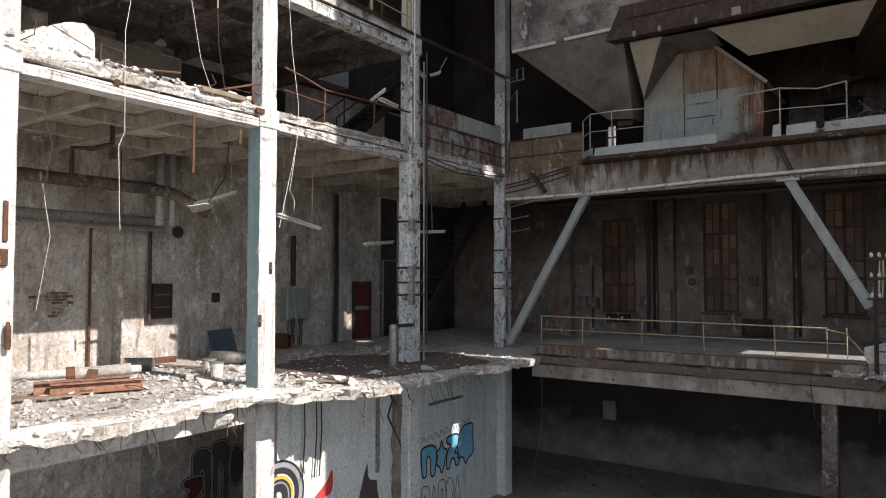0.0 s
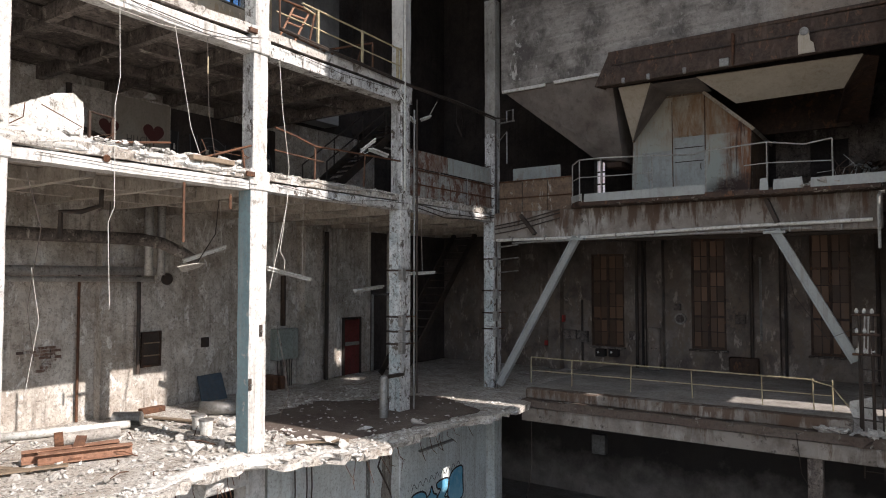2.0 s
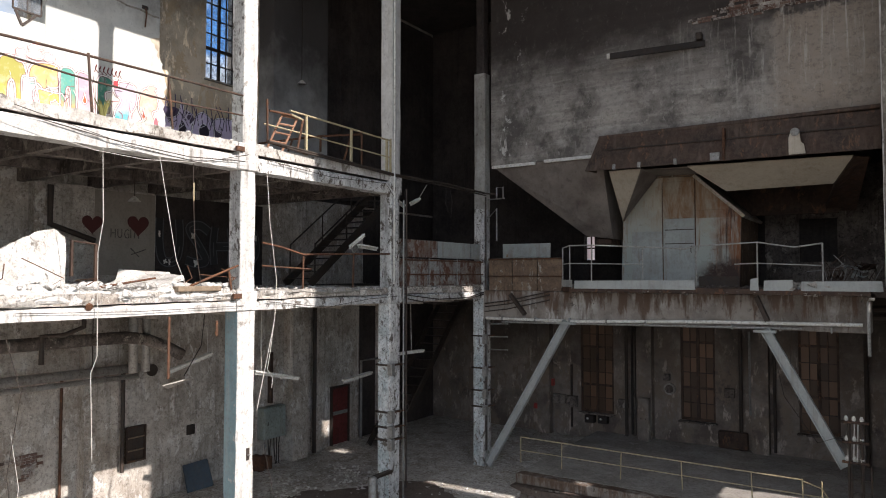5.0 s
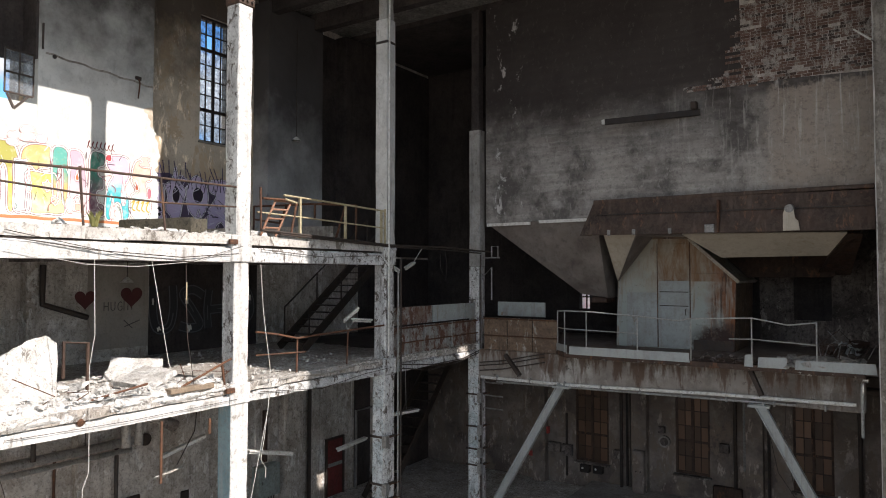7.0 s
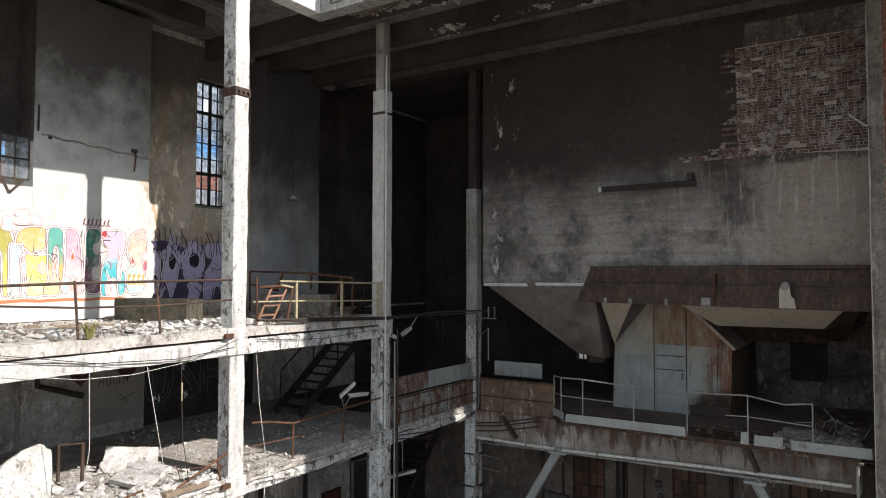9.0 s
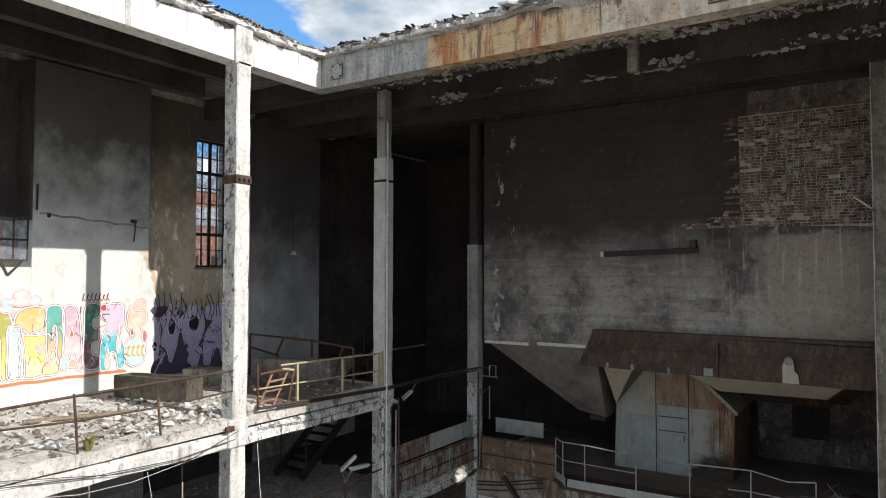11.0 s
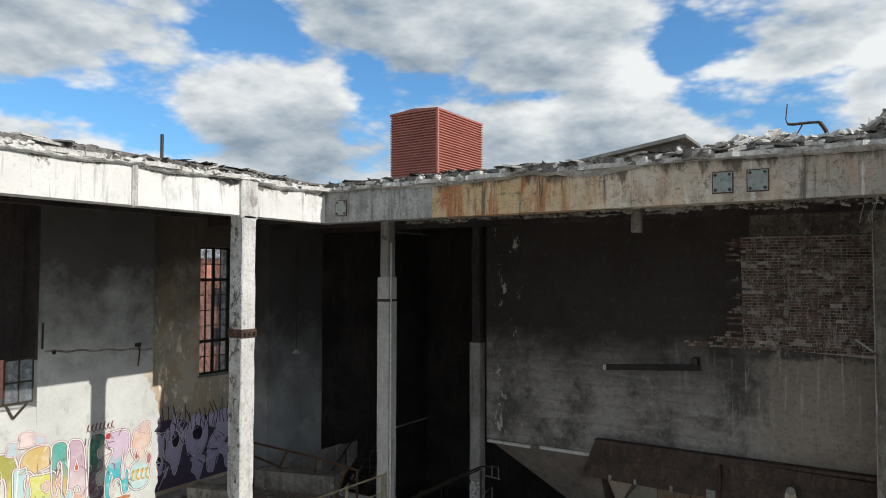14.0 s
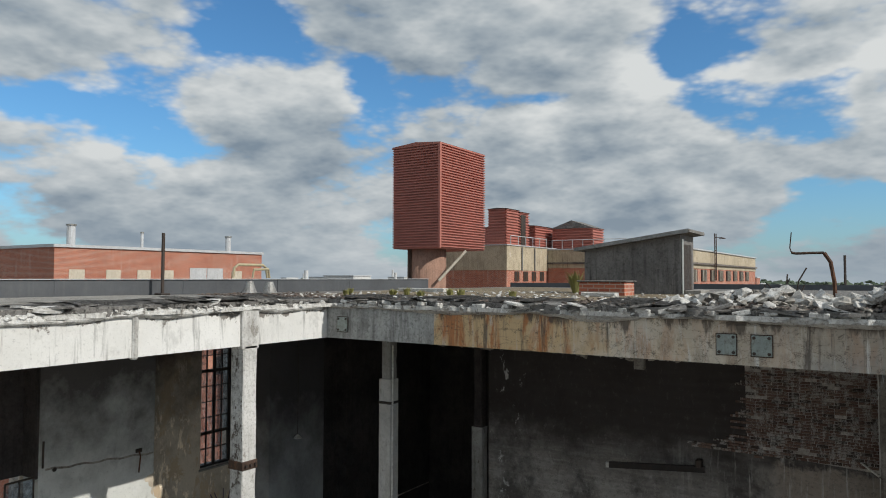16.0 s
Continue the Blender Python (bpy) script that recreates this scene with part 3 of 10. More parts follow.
def top_darkened(name, a, b, black, z0, z1, brown=None, swing=1.3, pace=0.9, runs=0.0):
    """Old wall paint darkened from the top down, in an uneven tide."""
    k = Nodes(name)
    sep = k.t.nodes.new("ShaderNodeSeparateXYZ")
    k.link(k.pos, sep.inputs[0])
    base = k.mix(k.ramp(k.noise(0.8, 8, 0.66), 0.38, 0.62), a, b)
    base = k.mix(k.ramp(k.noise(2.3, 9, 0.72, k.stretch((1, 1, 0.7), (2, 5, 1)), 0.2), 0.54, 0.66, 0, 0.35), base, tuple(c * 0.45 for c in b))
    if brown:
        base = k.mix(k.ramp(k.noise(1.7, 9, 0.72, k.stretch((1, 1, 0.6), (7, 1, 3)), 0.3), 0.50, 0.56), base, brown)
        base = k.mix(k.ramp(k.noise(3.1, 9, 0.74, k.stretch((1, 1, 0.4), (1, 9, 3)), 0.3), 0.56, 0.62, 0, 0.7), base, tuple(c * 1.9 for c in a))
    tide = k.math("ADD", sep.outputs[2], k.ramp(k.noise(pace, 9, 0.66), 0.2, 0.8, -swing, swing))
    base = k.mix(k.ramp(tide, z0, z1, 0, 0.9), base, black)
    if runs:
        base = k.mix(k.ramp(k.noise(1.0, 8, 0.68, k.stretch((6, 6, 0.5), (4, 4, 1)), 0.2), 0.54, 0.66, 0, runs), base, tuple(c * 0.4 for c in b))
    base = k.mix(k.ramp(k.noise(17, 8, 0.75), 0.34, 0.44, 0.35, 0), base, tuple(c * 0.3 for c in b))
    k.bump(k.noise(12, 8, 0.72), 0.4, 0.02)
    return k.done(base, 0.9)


# upper walls: the roof's shade is mixed in, near black toward the top
M["pierpaint"] = top_darkened("roof_shaded_grey_paint", (0.62, 0.625, 0.595), (0.51, 0.515, 0.485), (0.045, 0.037, 0.036), 16.9, 19.2)
M["recess"] = top_darkened("roof_shaded_brown_plaster", (0.60, 0.525, 0.42), (0.40, 0.34, 0.26), (0.06, 0.048, 0.042), 17.2, 19.6, (0.50, 0.39, 0.265))
M["pierdark"] = top_darkened("roof_shaded_cold_paint", (0.40, 0.405, 0.40), (0.28, 0.28, 0.275), (0.042, 0.036, 0.036), 15.0, 17.8)
M["beamwest"] = top_darkened("peeling_rain_streaked_whitewash", (0.72, 0.71, 0.685), (0.62, 0.61, 0.58), (0.13, 0.11, 0.092), 21.0, 21.05, None, 0.42, 2.2, 0.75)
# rear walls, darker with height
M["northwall"] = top_darkened("browned_plaster_dark_above", (0.27, 0.232, 0.20), (0.12, 0.097, 0.083), (0.026, 0.021, 0.019), 6.6, 9.8, (0.20, 0.158, 0.126))
M["lowwall"] = top_darkened("ground_floor_wall_dark_above", (0.30, 0.265, 0.235), (0.18, 0.155, 0.135), (0.02, 0.0165, 0.0155), 0.5, 1.7, None, 0.9, 0.7)
M["hopper"] = top_darkened("smoke_browned_concrete", (0.25, 0.222, 0.198), (0.14, 0.118, 0.104), (0.05, 0.042, 0.037), 15.0, 16.0, None, 1.3, 0.9, 0.35)
M["blackiron"] = aged("black_iron", (0.016, 0.014, 0.013), (0.026, 0.02, 0.017), (0.06, 0.03, 0.02), 0.4, None, 0.6, 3, rough=0.7)


def drip_beam(name, z0, z1, wash):
    """Old beam paint washed into pale and rusty drips, its chips dark."""
    k = Nodes(name)
    sep = k.t.nodes.new("ShaderNodeSeparateXYZ")
    k.link(k.pos, sep.inputs[0])
    base = k.mix(k.ramp(k.noise(0.9, 9, 0.7), 0.40, 0.60), (0.29, 0.262, 0.232), (0.15, 0.127, 0.108))
    pale = k.noise(1.0, 9, 0.7, k.stretch((5, 5, 0.9), (3, 1, 2)), 0.2)
    base = k.mix(k.math("MULTIPLY", k.ramp(pale, 0.47, 0.55), k.ramp(k.noise(0.7, 6, 0.65), 0.46, 0.60, 0.0, wash)), base, (0.50, 0.485, 0.45))
    rust = k.math("ADD", k.noise(1.0, 9, 0.7, k.stretch((4, 4, 0.7), (8, 2, 5)), 0.2), k.ramp(sep.outputs[2], z0, z1, -0.08, 0.10))
    base = k.mix(k.ramp(rust, 0.52, 0.62, 0, 0.85), base, (0.10, 0.058, 0.036))
    base = k.mix(k.ramp(k.noise(3.5, 10, 0.78, None, 0.2), 0.36, 0.43, 0.85, 0), base, (0.045, 0.036, 0.03))
    k.bump(k.noise(11, 9, 0.75), 0.7, 0.03)
    return k.done(base, 0.88)


M["driphigh"] = drip_beam("washed_upper_beam", 9.2, 10.0, 0.8)
M["driplow"] = drip_beam("washed_gallery_beam", 4.0, 4.8, 0.45)
M["beamrun"] = stained_beam()
M["boothfront"] = rust_front()


def brick_mat(name, a, b, c, grime=0.4):
    k = Nodes(name)
    info = k.t.nodes.new("ShaderNodeObjectInfo").outputs["Random"]
    isl = k.t.nodes.new("ShaderNodeNewGeometry").outputs["Random Per Island"]
    r = k.math("FRACT", k.math("ADD", info, isl))
    col = k.mix(k.ramp(r, 0.1, 0.55), a, b)
    col = k.mix(k.ramp(r, 0.7, 0.8), col, c)
    col = k.mix(k.ramp(k.noise(7, 10, 0.8, k.stretch((1, 1, 0.6)), 0.3), 0.50, 0.57, 0, grime), col, (0.50, 0.48, 0.445))
    col = k.mix(k.ramp(k.noise(60, 4, 0.7), 0.3, 0.7, 0.35, 0), col, (0.05, 0.03, 0.02))
    k.bump(k.noise(45, 5, 0.7), 0.5, 0.01)
    return k.done(col, 0.9)


M["brick"] = brick_mat("smoke_stained_brick", (0.13, 0.074, 0.056), (0.195, 0.122, 0.095), (0.055, 0.038, 0.032), 0.8)
M["redbrick"] = brick_mat("red_facing_brick", (0.36, 0.13, 0.08), (0.42, 0.17, 0.10), (0.25, 0.10, 0.07), 0.25)


def brick_wall(name, a, b, mortar, width=0.5):
    """Brickwork too far off to be told apart brick by brick."""
    k = Nodes(name)
    t = k.t.nodes.new("ShaderNodeTexBrick")
    for key, v in (("Color1", a), ("Color2", b), ("Mortar", mortar)):
        t.inputs[key].default_value = (*v, 1)
    for key, v in (("Scale", 1.0), ("Mortar Size", 0.014), ("Brick Width", 0.30), ("Row Height", 0.10), ("Bias", -0.1)):
        t.inputs[key].default_value = v
    sep = k.t.nodes.new("ShaderNodeSeparateXYZ")
    k.link(k.pos, sep.inputs[0])
    comb = k.t.nodes.new("ShaderNodeCombineXYZ")
    k.link(k.math("ADD", sep.outputs[0], sep.outputs[1]), comb.inputs[0])
    k.link(sep.outputs[2], comb.inputs[1])
    k.link(comb.outputs[0], t.inputs["Vector"])
    col = k.mix(k.ramp(k.noise(0.35, 6, 0.65), 0.42, 0.68, 0, 0.4), t.outputs["Color"], tuple(c * 0.55 for c in a))
    col = k.mix(k.ramp(k.noise(1.0, 5, 0.6, k.stretch((3, 3, 0.25))), 0.55, 0.75, 0, 0.35), col, (0.5, 0.42, 0.36))
    k.bump(t.outputs["Fac"], -0.4, 0.01)
    return k.done(col, 0.88)


M["farbrick"] = brick_wall("orange_red_brickwork", (0.46, 0.14, 0.075), (0.27, 0.075, 0.045), (0.46, 0.34, 0.27))


def plain(name, colour, rough=0.6, metal=0.0):
    k = Nodes(name)
    col = k.mix(k.ramp(k.noise(9, 6, 0.7), 0.3, 0.75, 0.0, 0.35), colour, tuple(c * 0.6 for c in colour))
    return k.done(col, rough, metal)


def glass(name, tint, rough, through_it):
    k = Nodes(name)
    tr = k.t.nodes.new("ShaderNodeBsdfTransparent")
    tr.inputs[0].default_value = (*tint, 1)
    mixer = k.t.nodes.new("ShaderNodeMixShader")
    dirt = k.ramp(k.noise(7, 6, 0.7), 0.35, 0.7, through_it, through_it * 0.5)
    k.link(dirt, mixer.inputs[0])
    k.link(k.bsdf.outputs[0], mixer.inputs[1])
    k.link(tr.outputs[0], mixer.inputs[2])
    out = [n for n in k.t.nodes if n.type == "OUTPUT_MATERIAL"][0]
    k.link(mixer.outputs[0], out.inputs[0])
    rnd = k.t.nodes.new("ShaderNodeObjectInfo").outputs["Random"]
    k.done(k.mix(k.ramp(rnd, 0.2, 1.0), tuple(0.2 * c for c in tint), tuple(0.55 * c for c in tint)), rough)
    return k.m


M["glass"] = glass("dusty_window_glass", (0.85, 0.9, 0.95), 0.1, 0.92)
M["amber"] = glass("brown_soot_glass", (0.36, 0.20, 0.11), 0.5, 0.07)

# ---- mesh helpers ----
PLACE = {}


def bx(bm, x0, x1, y0, y1, z0, z1):
    v = [bm.verts.new((x, y, z)) for z in (z0, z1) for x, y in ((x0, y0), (x1, y0), (x1, y1), (x0, y1))]
    for f in ((3, 2, 1, 0), (4, 5, 6, 7), (0, 1, 5, 4), (1, 2, 6, 5), (2, 3, 7, 6), (3, 0, 4, 7)):
        bm.faces.new([v[i] for i in f])
    return v


def box(*a):
    bm = bmesh.new()
    bx(bm, *a)
    return bm


def bevelled(bm, w=0.01, seg=1):
    bmesh.ops.bevel(bm, geom=list(bm.edges), offset=w, segments=seg, affect="EDGES", profile=0.6)
    return bm


def soft_box(*a, w=0.015):
    return bevelled(box(*a), w)


def tube(bm, pts, r, n=8, cap=True):
    """A round bar along a line of points."""
    pts = [Vector(p) for p in pts]
    rings, up = [], None
    for i, p in enumerate(pts):
        d = (pts[min(i + 1, len(pts) - 1)] - pts[max(i - 1, 0)]).normalized()
        ref = up if up is not None else (Vector((0, 0, 1)) if abs(d.z) < 0.9 else Vector((1, 0, 0)))
        side = d.cross(ref)
        if side.length < 1e-4:
            side = d.cross(Vector((0.3, 1, 0.2)))
        side.normalize()
        up = side.cross(d).normalized()
        rr = r[i] if isinstance(r, (list, tuple)) else r
        rings.append([bm.verts.new(p + rr * (math.cos(2 * math.pi * j / n) * side + math.sin(2 * math.pi * j / n) * up)) for j in range(n)])
    for a, b in zip(rings, rings[1:]):
        for j in range(n):
            bm.faces.new((a[j], a[(j + 1) % n], b[(j + 1) % n], b[j]))
    if cap:
        bm.faces.new(rings[0][::-1]), bm.faces.new(rings[-1])
    return bm


def bar(pts, r, n=8):
    return tube(bmesh.new(), pts, r, n)


def beam(bm, a, b, w, h):
    """A square bar from a to b, w wide across and h deep."""
    a, b = Vector(a), Vector(b)
    d = (b - a).normalized()
    side = d.cross(Vector((0, 0, 1)) if abs(d.z) < 0.95 else Vector((0, 1, 0))).normalized()
    up = side.cross(d).normalized()
    v = [bm.verts.new(p + side * sx * w / 2 + up * sz * h / 2) for p in (a, b) for sx, sz in ((-1, -1), (1, -1), (1, 1), (-1, 1))]
    for f in ((3, 2, 1, 0), (4, 5, 6, 7), (0, 1, 5, 4), (1, 2, 6, 5), (2, 3, 7, 6), (3, 0, 4, 7)):
        bm.faces.new([v[i] for i in f])
    return bm


def plate(corners, thick):
    """A flat plate with those corners, thickened along its normal."""
    bm = bmesh.new()
    p = [Vector(c) for c in corners]
    n = (p[1] - p[0]).cross(p[2] - p[0]).normalized() * thick
    a, b = [bm.verts.new(q) for q in p], [bm.verts.new(q - n) for q in p]
    bm.faces.new(a), bm.faces.new(b[::-1])
    for i in range(len(p)):
        j = (i + 1) % len(p)
        bm.faces.new((a[j], a[i], b[i], b[j]))
    bmesh.ops.recalc_face_normals(bm, faces=bm.faces)
    return bm


def prism(bm, poly, z0, z1):
    a, b = [bm.verts.new((x, y, z0)) for x, y in poly], [bm.verts.new((x, y, z1)) for x, y in poly]
    n = len(poly)
    fs = [bm.faces.new(a[::-1]), bm.faces.new(b)]
    fs += [bm.faces.new((a[i], a[(i + 1) % n], b[(i + 1) % n], b[i])) for i in range(n)]
    bmesh.ops.recalc_face_normals(bm, faces=fs)
    return bm


def pierced(bm, across, p0, p1, u0, u1, z0, z1, holes=()):
    """A wall between p0 and p1 on one axis, u0 to u1 on the other, with rectangular holes (u0, u1, z0, z1) through it."""
    us = sorted({u0, u1, *[c for h in holes for c in h[:2]]})
    zs = sorted({z0, z1, *[c for h in holes for c in h[2:]]})
    for ua, ub in zip(us, us[1:]):
        start = None
        for za, zb in [*zip(zs, zs[1:]), (None, None)]:
            open_here = za is None or any(h[0] <= (ua + ub) / 2 <= h[1] and h[2] <= (za + zb) / 2 <= h[3] for h in holes)
            if not open_here and start is None:
                start = za
            if open_here and start is not None:
                end = za if za is not None else z1
                bx(bm, *((p0, p1, ua, ub) if across == "x" else (ua, ub, p0, p1)), start, end)
                start = None
    return bm


def solid(name, bm, material, label="", category="", group="", kind="", smooth=False):
    """A top-level mesh in world coordinates."""
    me = bpy.data.meshes.new(name)
    bm.to_mesh(me)
    bm.free()
    for m in material if isinstance(material, (list, tuple)) else [material]:
        me.materials.append(m)
    if smooth:
        me.shade_smooth()
    ob = new(name, me)
    PLACE[ob.name] = Vector((0, 0, 0))
    return tagged(ob, label, category, group, kind)


def thing(name, at, label, category, group="", kind=""):
    ob = new(name)
    ob.location = at
    ob.empty_display_size = 0.1
    PLACE[ob.name] = Vector(at)
    return tagged(ob, label, category, group, kind)


def part(name, bm, material, parent, label="", smooth=False, kind=""):
    """A mesh in world coordinates that becomes a part of a thing or of a part."""
    bmesh.ops.translate(bm, verts=bm.verts, vec=-PLACE[parent.name])
    ob = solid(name, bm, material, label, kind=kind, smooth=smooth)
    ob.parent = parent
    PLACE[ob.name] = PLACE[parent.name]
    return ob


rng = random.Random(7)


def wobble(a, b, step=0.35, amount=0.12, r=rng):
    """Points from a to b (b left out) with a broken, uneven line."""
    a, b = Vector(a), Vector(b)
    n = max(1, int((b - a).length / step))
    side = Vector((-(b - a).y, (b - a).x)).normalized()
    return [tuple(a.lerp(b, i / n) + (side * r.uniform(-amount, amount) if i else side * 0)) for i in range(n)]

k = Nodes("frosted_glass")
k.bsdf.inputs["Transmission Weight"].default_value = 1.0
M["frost"] = k.done((0.92, 0.93, 0.94), 0.85)

# ---- structure ----
L1, L2, L3, ROOF = 4.58, 10.22, 13.18, 21.1
XB, XC, YC, YN = -16.7, -11.1, 18.85, 24.2  # west wall, column line, bunker wall, north wall
COLS = (-5.5, -0.65, 4.3, 9.2, 14.05, 18.82)

bm = bmesh.new()
bmesh.ops.create_grid(bm, x_segments=40, y_segments=40, size=3000)
solid("ground", bm, M["ground"], "dusty grey concrete yard and open land", "ground", kind="structure")

# west wall, with tall windows on the upper floor
bays = ((5.6, 7.62, 16.3, 19.95), (12.5, 13.66, 16.25, 19.97), (-1.2, 0.8, 16.3, 19.95))
wall_w = solid("wall_west", pierced(bmesh.new(), "x", -17.15, XB, -9.0, 24.6, 0, 21.25, bays), M["plaster"], "flaking plastered outer wall with tall windows", "wall", kind="structure")
for y0, y1 in ((-2.4, -8.9), (1.0, 4.0), (7.7, 10.57)):
    lo, hi = min(y0, y1), max(y0, y1)
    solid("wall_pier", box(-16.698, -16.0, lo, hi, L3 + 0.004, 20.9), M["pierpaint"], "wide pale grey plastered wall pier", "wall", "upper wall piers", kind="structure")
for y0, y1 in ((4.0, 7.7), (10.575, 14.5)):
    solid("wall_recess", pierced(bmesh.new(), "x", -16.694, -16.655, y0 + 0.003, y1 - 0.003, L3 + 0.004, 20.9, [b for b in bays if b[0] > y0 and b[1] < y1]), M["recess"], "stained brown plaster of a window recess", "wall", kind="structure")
for y0, y1, x1 in ((9.0, 9.85, -16.4), (15.7, 16.4, -16.3), (16.95, 17.4, -16.5), (4.2, 5.0, -16.4), (20.3, 21.0, -16.3)):
    solid("wall_pilaster", box(-16.696, x1, y0, y1, 0.004, L2 - 0.5), M["plaster"], "peeling plaster pilaster", "wall", "lower pilasters", kind="structure")
solid("wall_panel", box(-16.398, -16.39, 9.15, 10.78, L2 + 0.3, L3 - 0.55), M["tanpanel"], "smooth greyish tan plaster panel", "wall", kind="structure")
for y0, y1 in ((7.75, 10.8),):
    solid("wall_pier", box(-16.697, -16.4, y0, y1, L2 + 0.004, L3 - 0.5), M["plaster"], "mottled grey plaster wall pier", "wall", kind="structure")

bm = bmesh.new()
re2 = random.Random(12)
rag = [(10.76 + re2.uniform(-0.07, 0.04) - 0.05 * math.sin(i * 0.9), L3 + 0.004 + 0.12 * i) for i in range(25)]
fc = bm.faces.new([bm.verts.new((-16.004, y, z)) for y, z in [(10.572, L3 + 0.004), *rag, (10.62, 16.1), (10.572, 16.25)]])
for v in [e for e in bmesh.ops.extrude_face_region(bm, geom=[fc])["geom"] if isinstance(e, bmesh.types.BMVert)]:
    v.co.x -= 0.3
bmesh.ops.triangulate(bm, faces=[f for f in bm.faces if len(f.verts) > 4])
bmesh.ops.recalc_face_normals(bm, faces=bm.faces)
solid("wall_pier_edge", bm, M["pierpaint"], "ragged thicker plaster at the foot of the pier", "wall", kind="structure")
solid("wall_sill", box(-16.697, -16.002, 4.003, 7.697, L3 + 0.004, 16.2), M["pierpaint"], "pale grey plaster below the open window", "wall", kind="structure")
# the jamb's shade, put in as a near-black board
solid("wall_jamb", box(-16.65, -16.01, 7.64, 7.697, 17.25, 20.9), M["murk"], "near-black board added for the jamb's shade", "wall", kind="structure")
solid("wall_shutter", box(-16.648, -16.6, 6.88, 7.636, 17.25, 20.9), M["murk"], "black shutter board beside the open window", "wall", kind="structure")
solid("wall_pier", box(-16.698, -16.0, 14.5, 16.9, L3 + 0.004, 20.9), M["pierdark"], "wide grey wall pier on the upper floor, shade painted in above", "wall", "upper wall piers", kind="structure")
# black pier and thin black sheets stand for the shade at the rear
solid("wall_pier", box(-16.698, -16.2, 18.3, 21.0, L3 + 0.004, 20.9), M["murk"], "wall pier on the upper floor, painted black for its shade", "wall", "upper wall piers", kind="structure")
solid("wall_shade", box(-16.69, -16.66, 10.85, 14.7, L2 + 0.004, L3 - 0.5), M["murk"], "second floor wall recess, its shade painted near black", "wall", kind="structure")
solid("wall_shade", box(-16.69, -16.66, 19.4, YN - 0.005, L1 + 0.004, L2 - 0.5), M["murk"], "rear corner of the first floor wall, shade painted in", "wall", kind="structure")
solid("wall_shade", box(-16.69, -16.66, 14.7, YN - 0.005, L3 - 0.1, 20.85), M["murk"], "upper rear wall with its shade painted in", "wall", kind="structure")
# north wall, with sooty windows on the lower floor
nwin = [(-9.98, -8.72, 5.5, 8.9), (-6.34, -5.22, 5.6, 9.35), (-2.72, -1.6, 5.6, 9.45)]
slit = [(-9.82, -9.4, 11.1, 12.45)]
solid("wall_north", pierced(bmesh.new(), "y", YN, 24.65, -17.15, 3.4, 0, 10.0, nwin), M["northwall"], "dark brown rear wall with tall windows, darker toward the top", "wall", kind="structure")
# the darkness of the upper rear is painted onto this wall
solid("wall_north_upper", pierced(bmesh.new(), "y", YN, 24.65, -17.15, 3.4, 10.001, 21.25, slit), M["murk"], "upper rear wall with a slit, its shade painted black", "wall", kind="structure")
solid("floor_ground", prism(bmesh.new(), [*wobble((-16.6, 9.0), (2.9, 12.0), 0.5, 0.2), (2.9, YN - 0.01), (-16.6, YN - 0.01)], 0.004, 0.02), M["groundfloor"], "dusty concrete floor of the dark ground floor hall", "floor", kind="structure")
solid("wall_lower", box(-17.1, 2.9, YN - 0.03, YN - 0.004, 0.0, 3.9), M["lowwall"], "ground floor rear wall, darker toward the top", "wall", kind="structure")
for x0, x1, z0, z1 in slit:
    sp = solid("window_slit", box(x0 + 0.005, x1 - 0.005, 24.5, 24.51, z0 + 0.005, z1 - 0.005), M["frost"], "narrow frosted window slit, bright with daylight", "window", kind="structure")
    sp.visible_shadow = False
    bm = bmesh.new()
    bx(bm, x0, x1, 24.4, 24.46, z0 + 0.42, z0 + 0.47)
    bx(bm, x0, x1, 24.4, 24.46, z0 + 0.88, z0 + 0.93)
    bx(bm, (x0 + x1) / 2 - 0.02, (x0 + x1) / 2 + 0.02, 24.4, 24.46, z0, z1)
    solid("window_bars", bm, M["dark"], "dark glazing bars of the window slit", "window", kind="structure")
for x0, x1 in ((-7.78, -7.25), (-4.05, -3.55), (-11.6, -11.1), (0.2, 0.7)):
    solid("wall_pilaster", box(x0, x1, 23.85, YN - 0.003, L1, L2 - 0.5), M["northwall"], "brown plaster pilaster of the rear wall, darker toward the top", "wall", "rear pilasters", kind="structure")

# east side, outside the view: an added wall whose gaps place the sun patches
solid("wall_east", pierced(bmesh.new(), "x", 3.0, 3.4, 11.6, 24.65, 0, 21.0,
      [(18.95, 20.0, 6.3, 10.4), (16.62, 16.95, 12.6, 15.7), (17.95, 18.5, 19.75, 20.95), (17.98, 18.4, 18.5, 19.2), (17.95, 18.35, 12.4, 13.0)]), M["sooty"], "plain unseen end wall added with gaps for the sun", "wall", kind="structure")
# bunker wall
solid("wall_end_panel", pierced(bmesh.new(), "y", YN - 0.10, YN - 0.006, -3.6, 0.6, 10.21, 13.9, [(-2.62, -1.57, 10.95, 12.3)]), M["sooty"], "grey smoke-stained wall with an opening behind the balcony end", "wall", kind="structure")
solid("wall_bunker", pierced(bmesh.new(), "y", YC, 19.2, -10.76, 2.99, 14.0, 20.9), M["bunker"], "board-marked grey concrete bunker wall, near black above, with stains", "wall", kind="structure")
# wall under the first floor slab
solid("wall_cellar", pierced(bmesh.new(), "x", -11.55, -11.2, 9.75, 19.2, 0, 4.3), M["cell"], "pale blue painted ground floor wall with cracks", "wall", kind="structure")

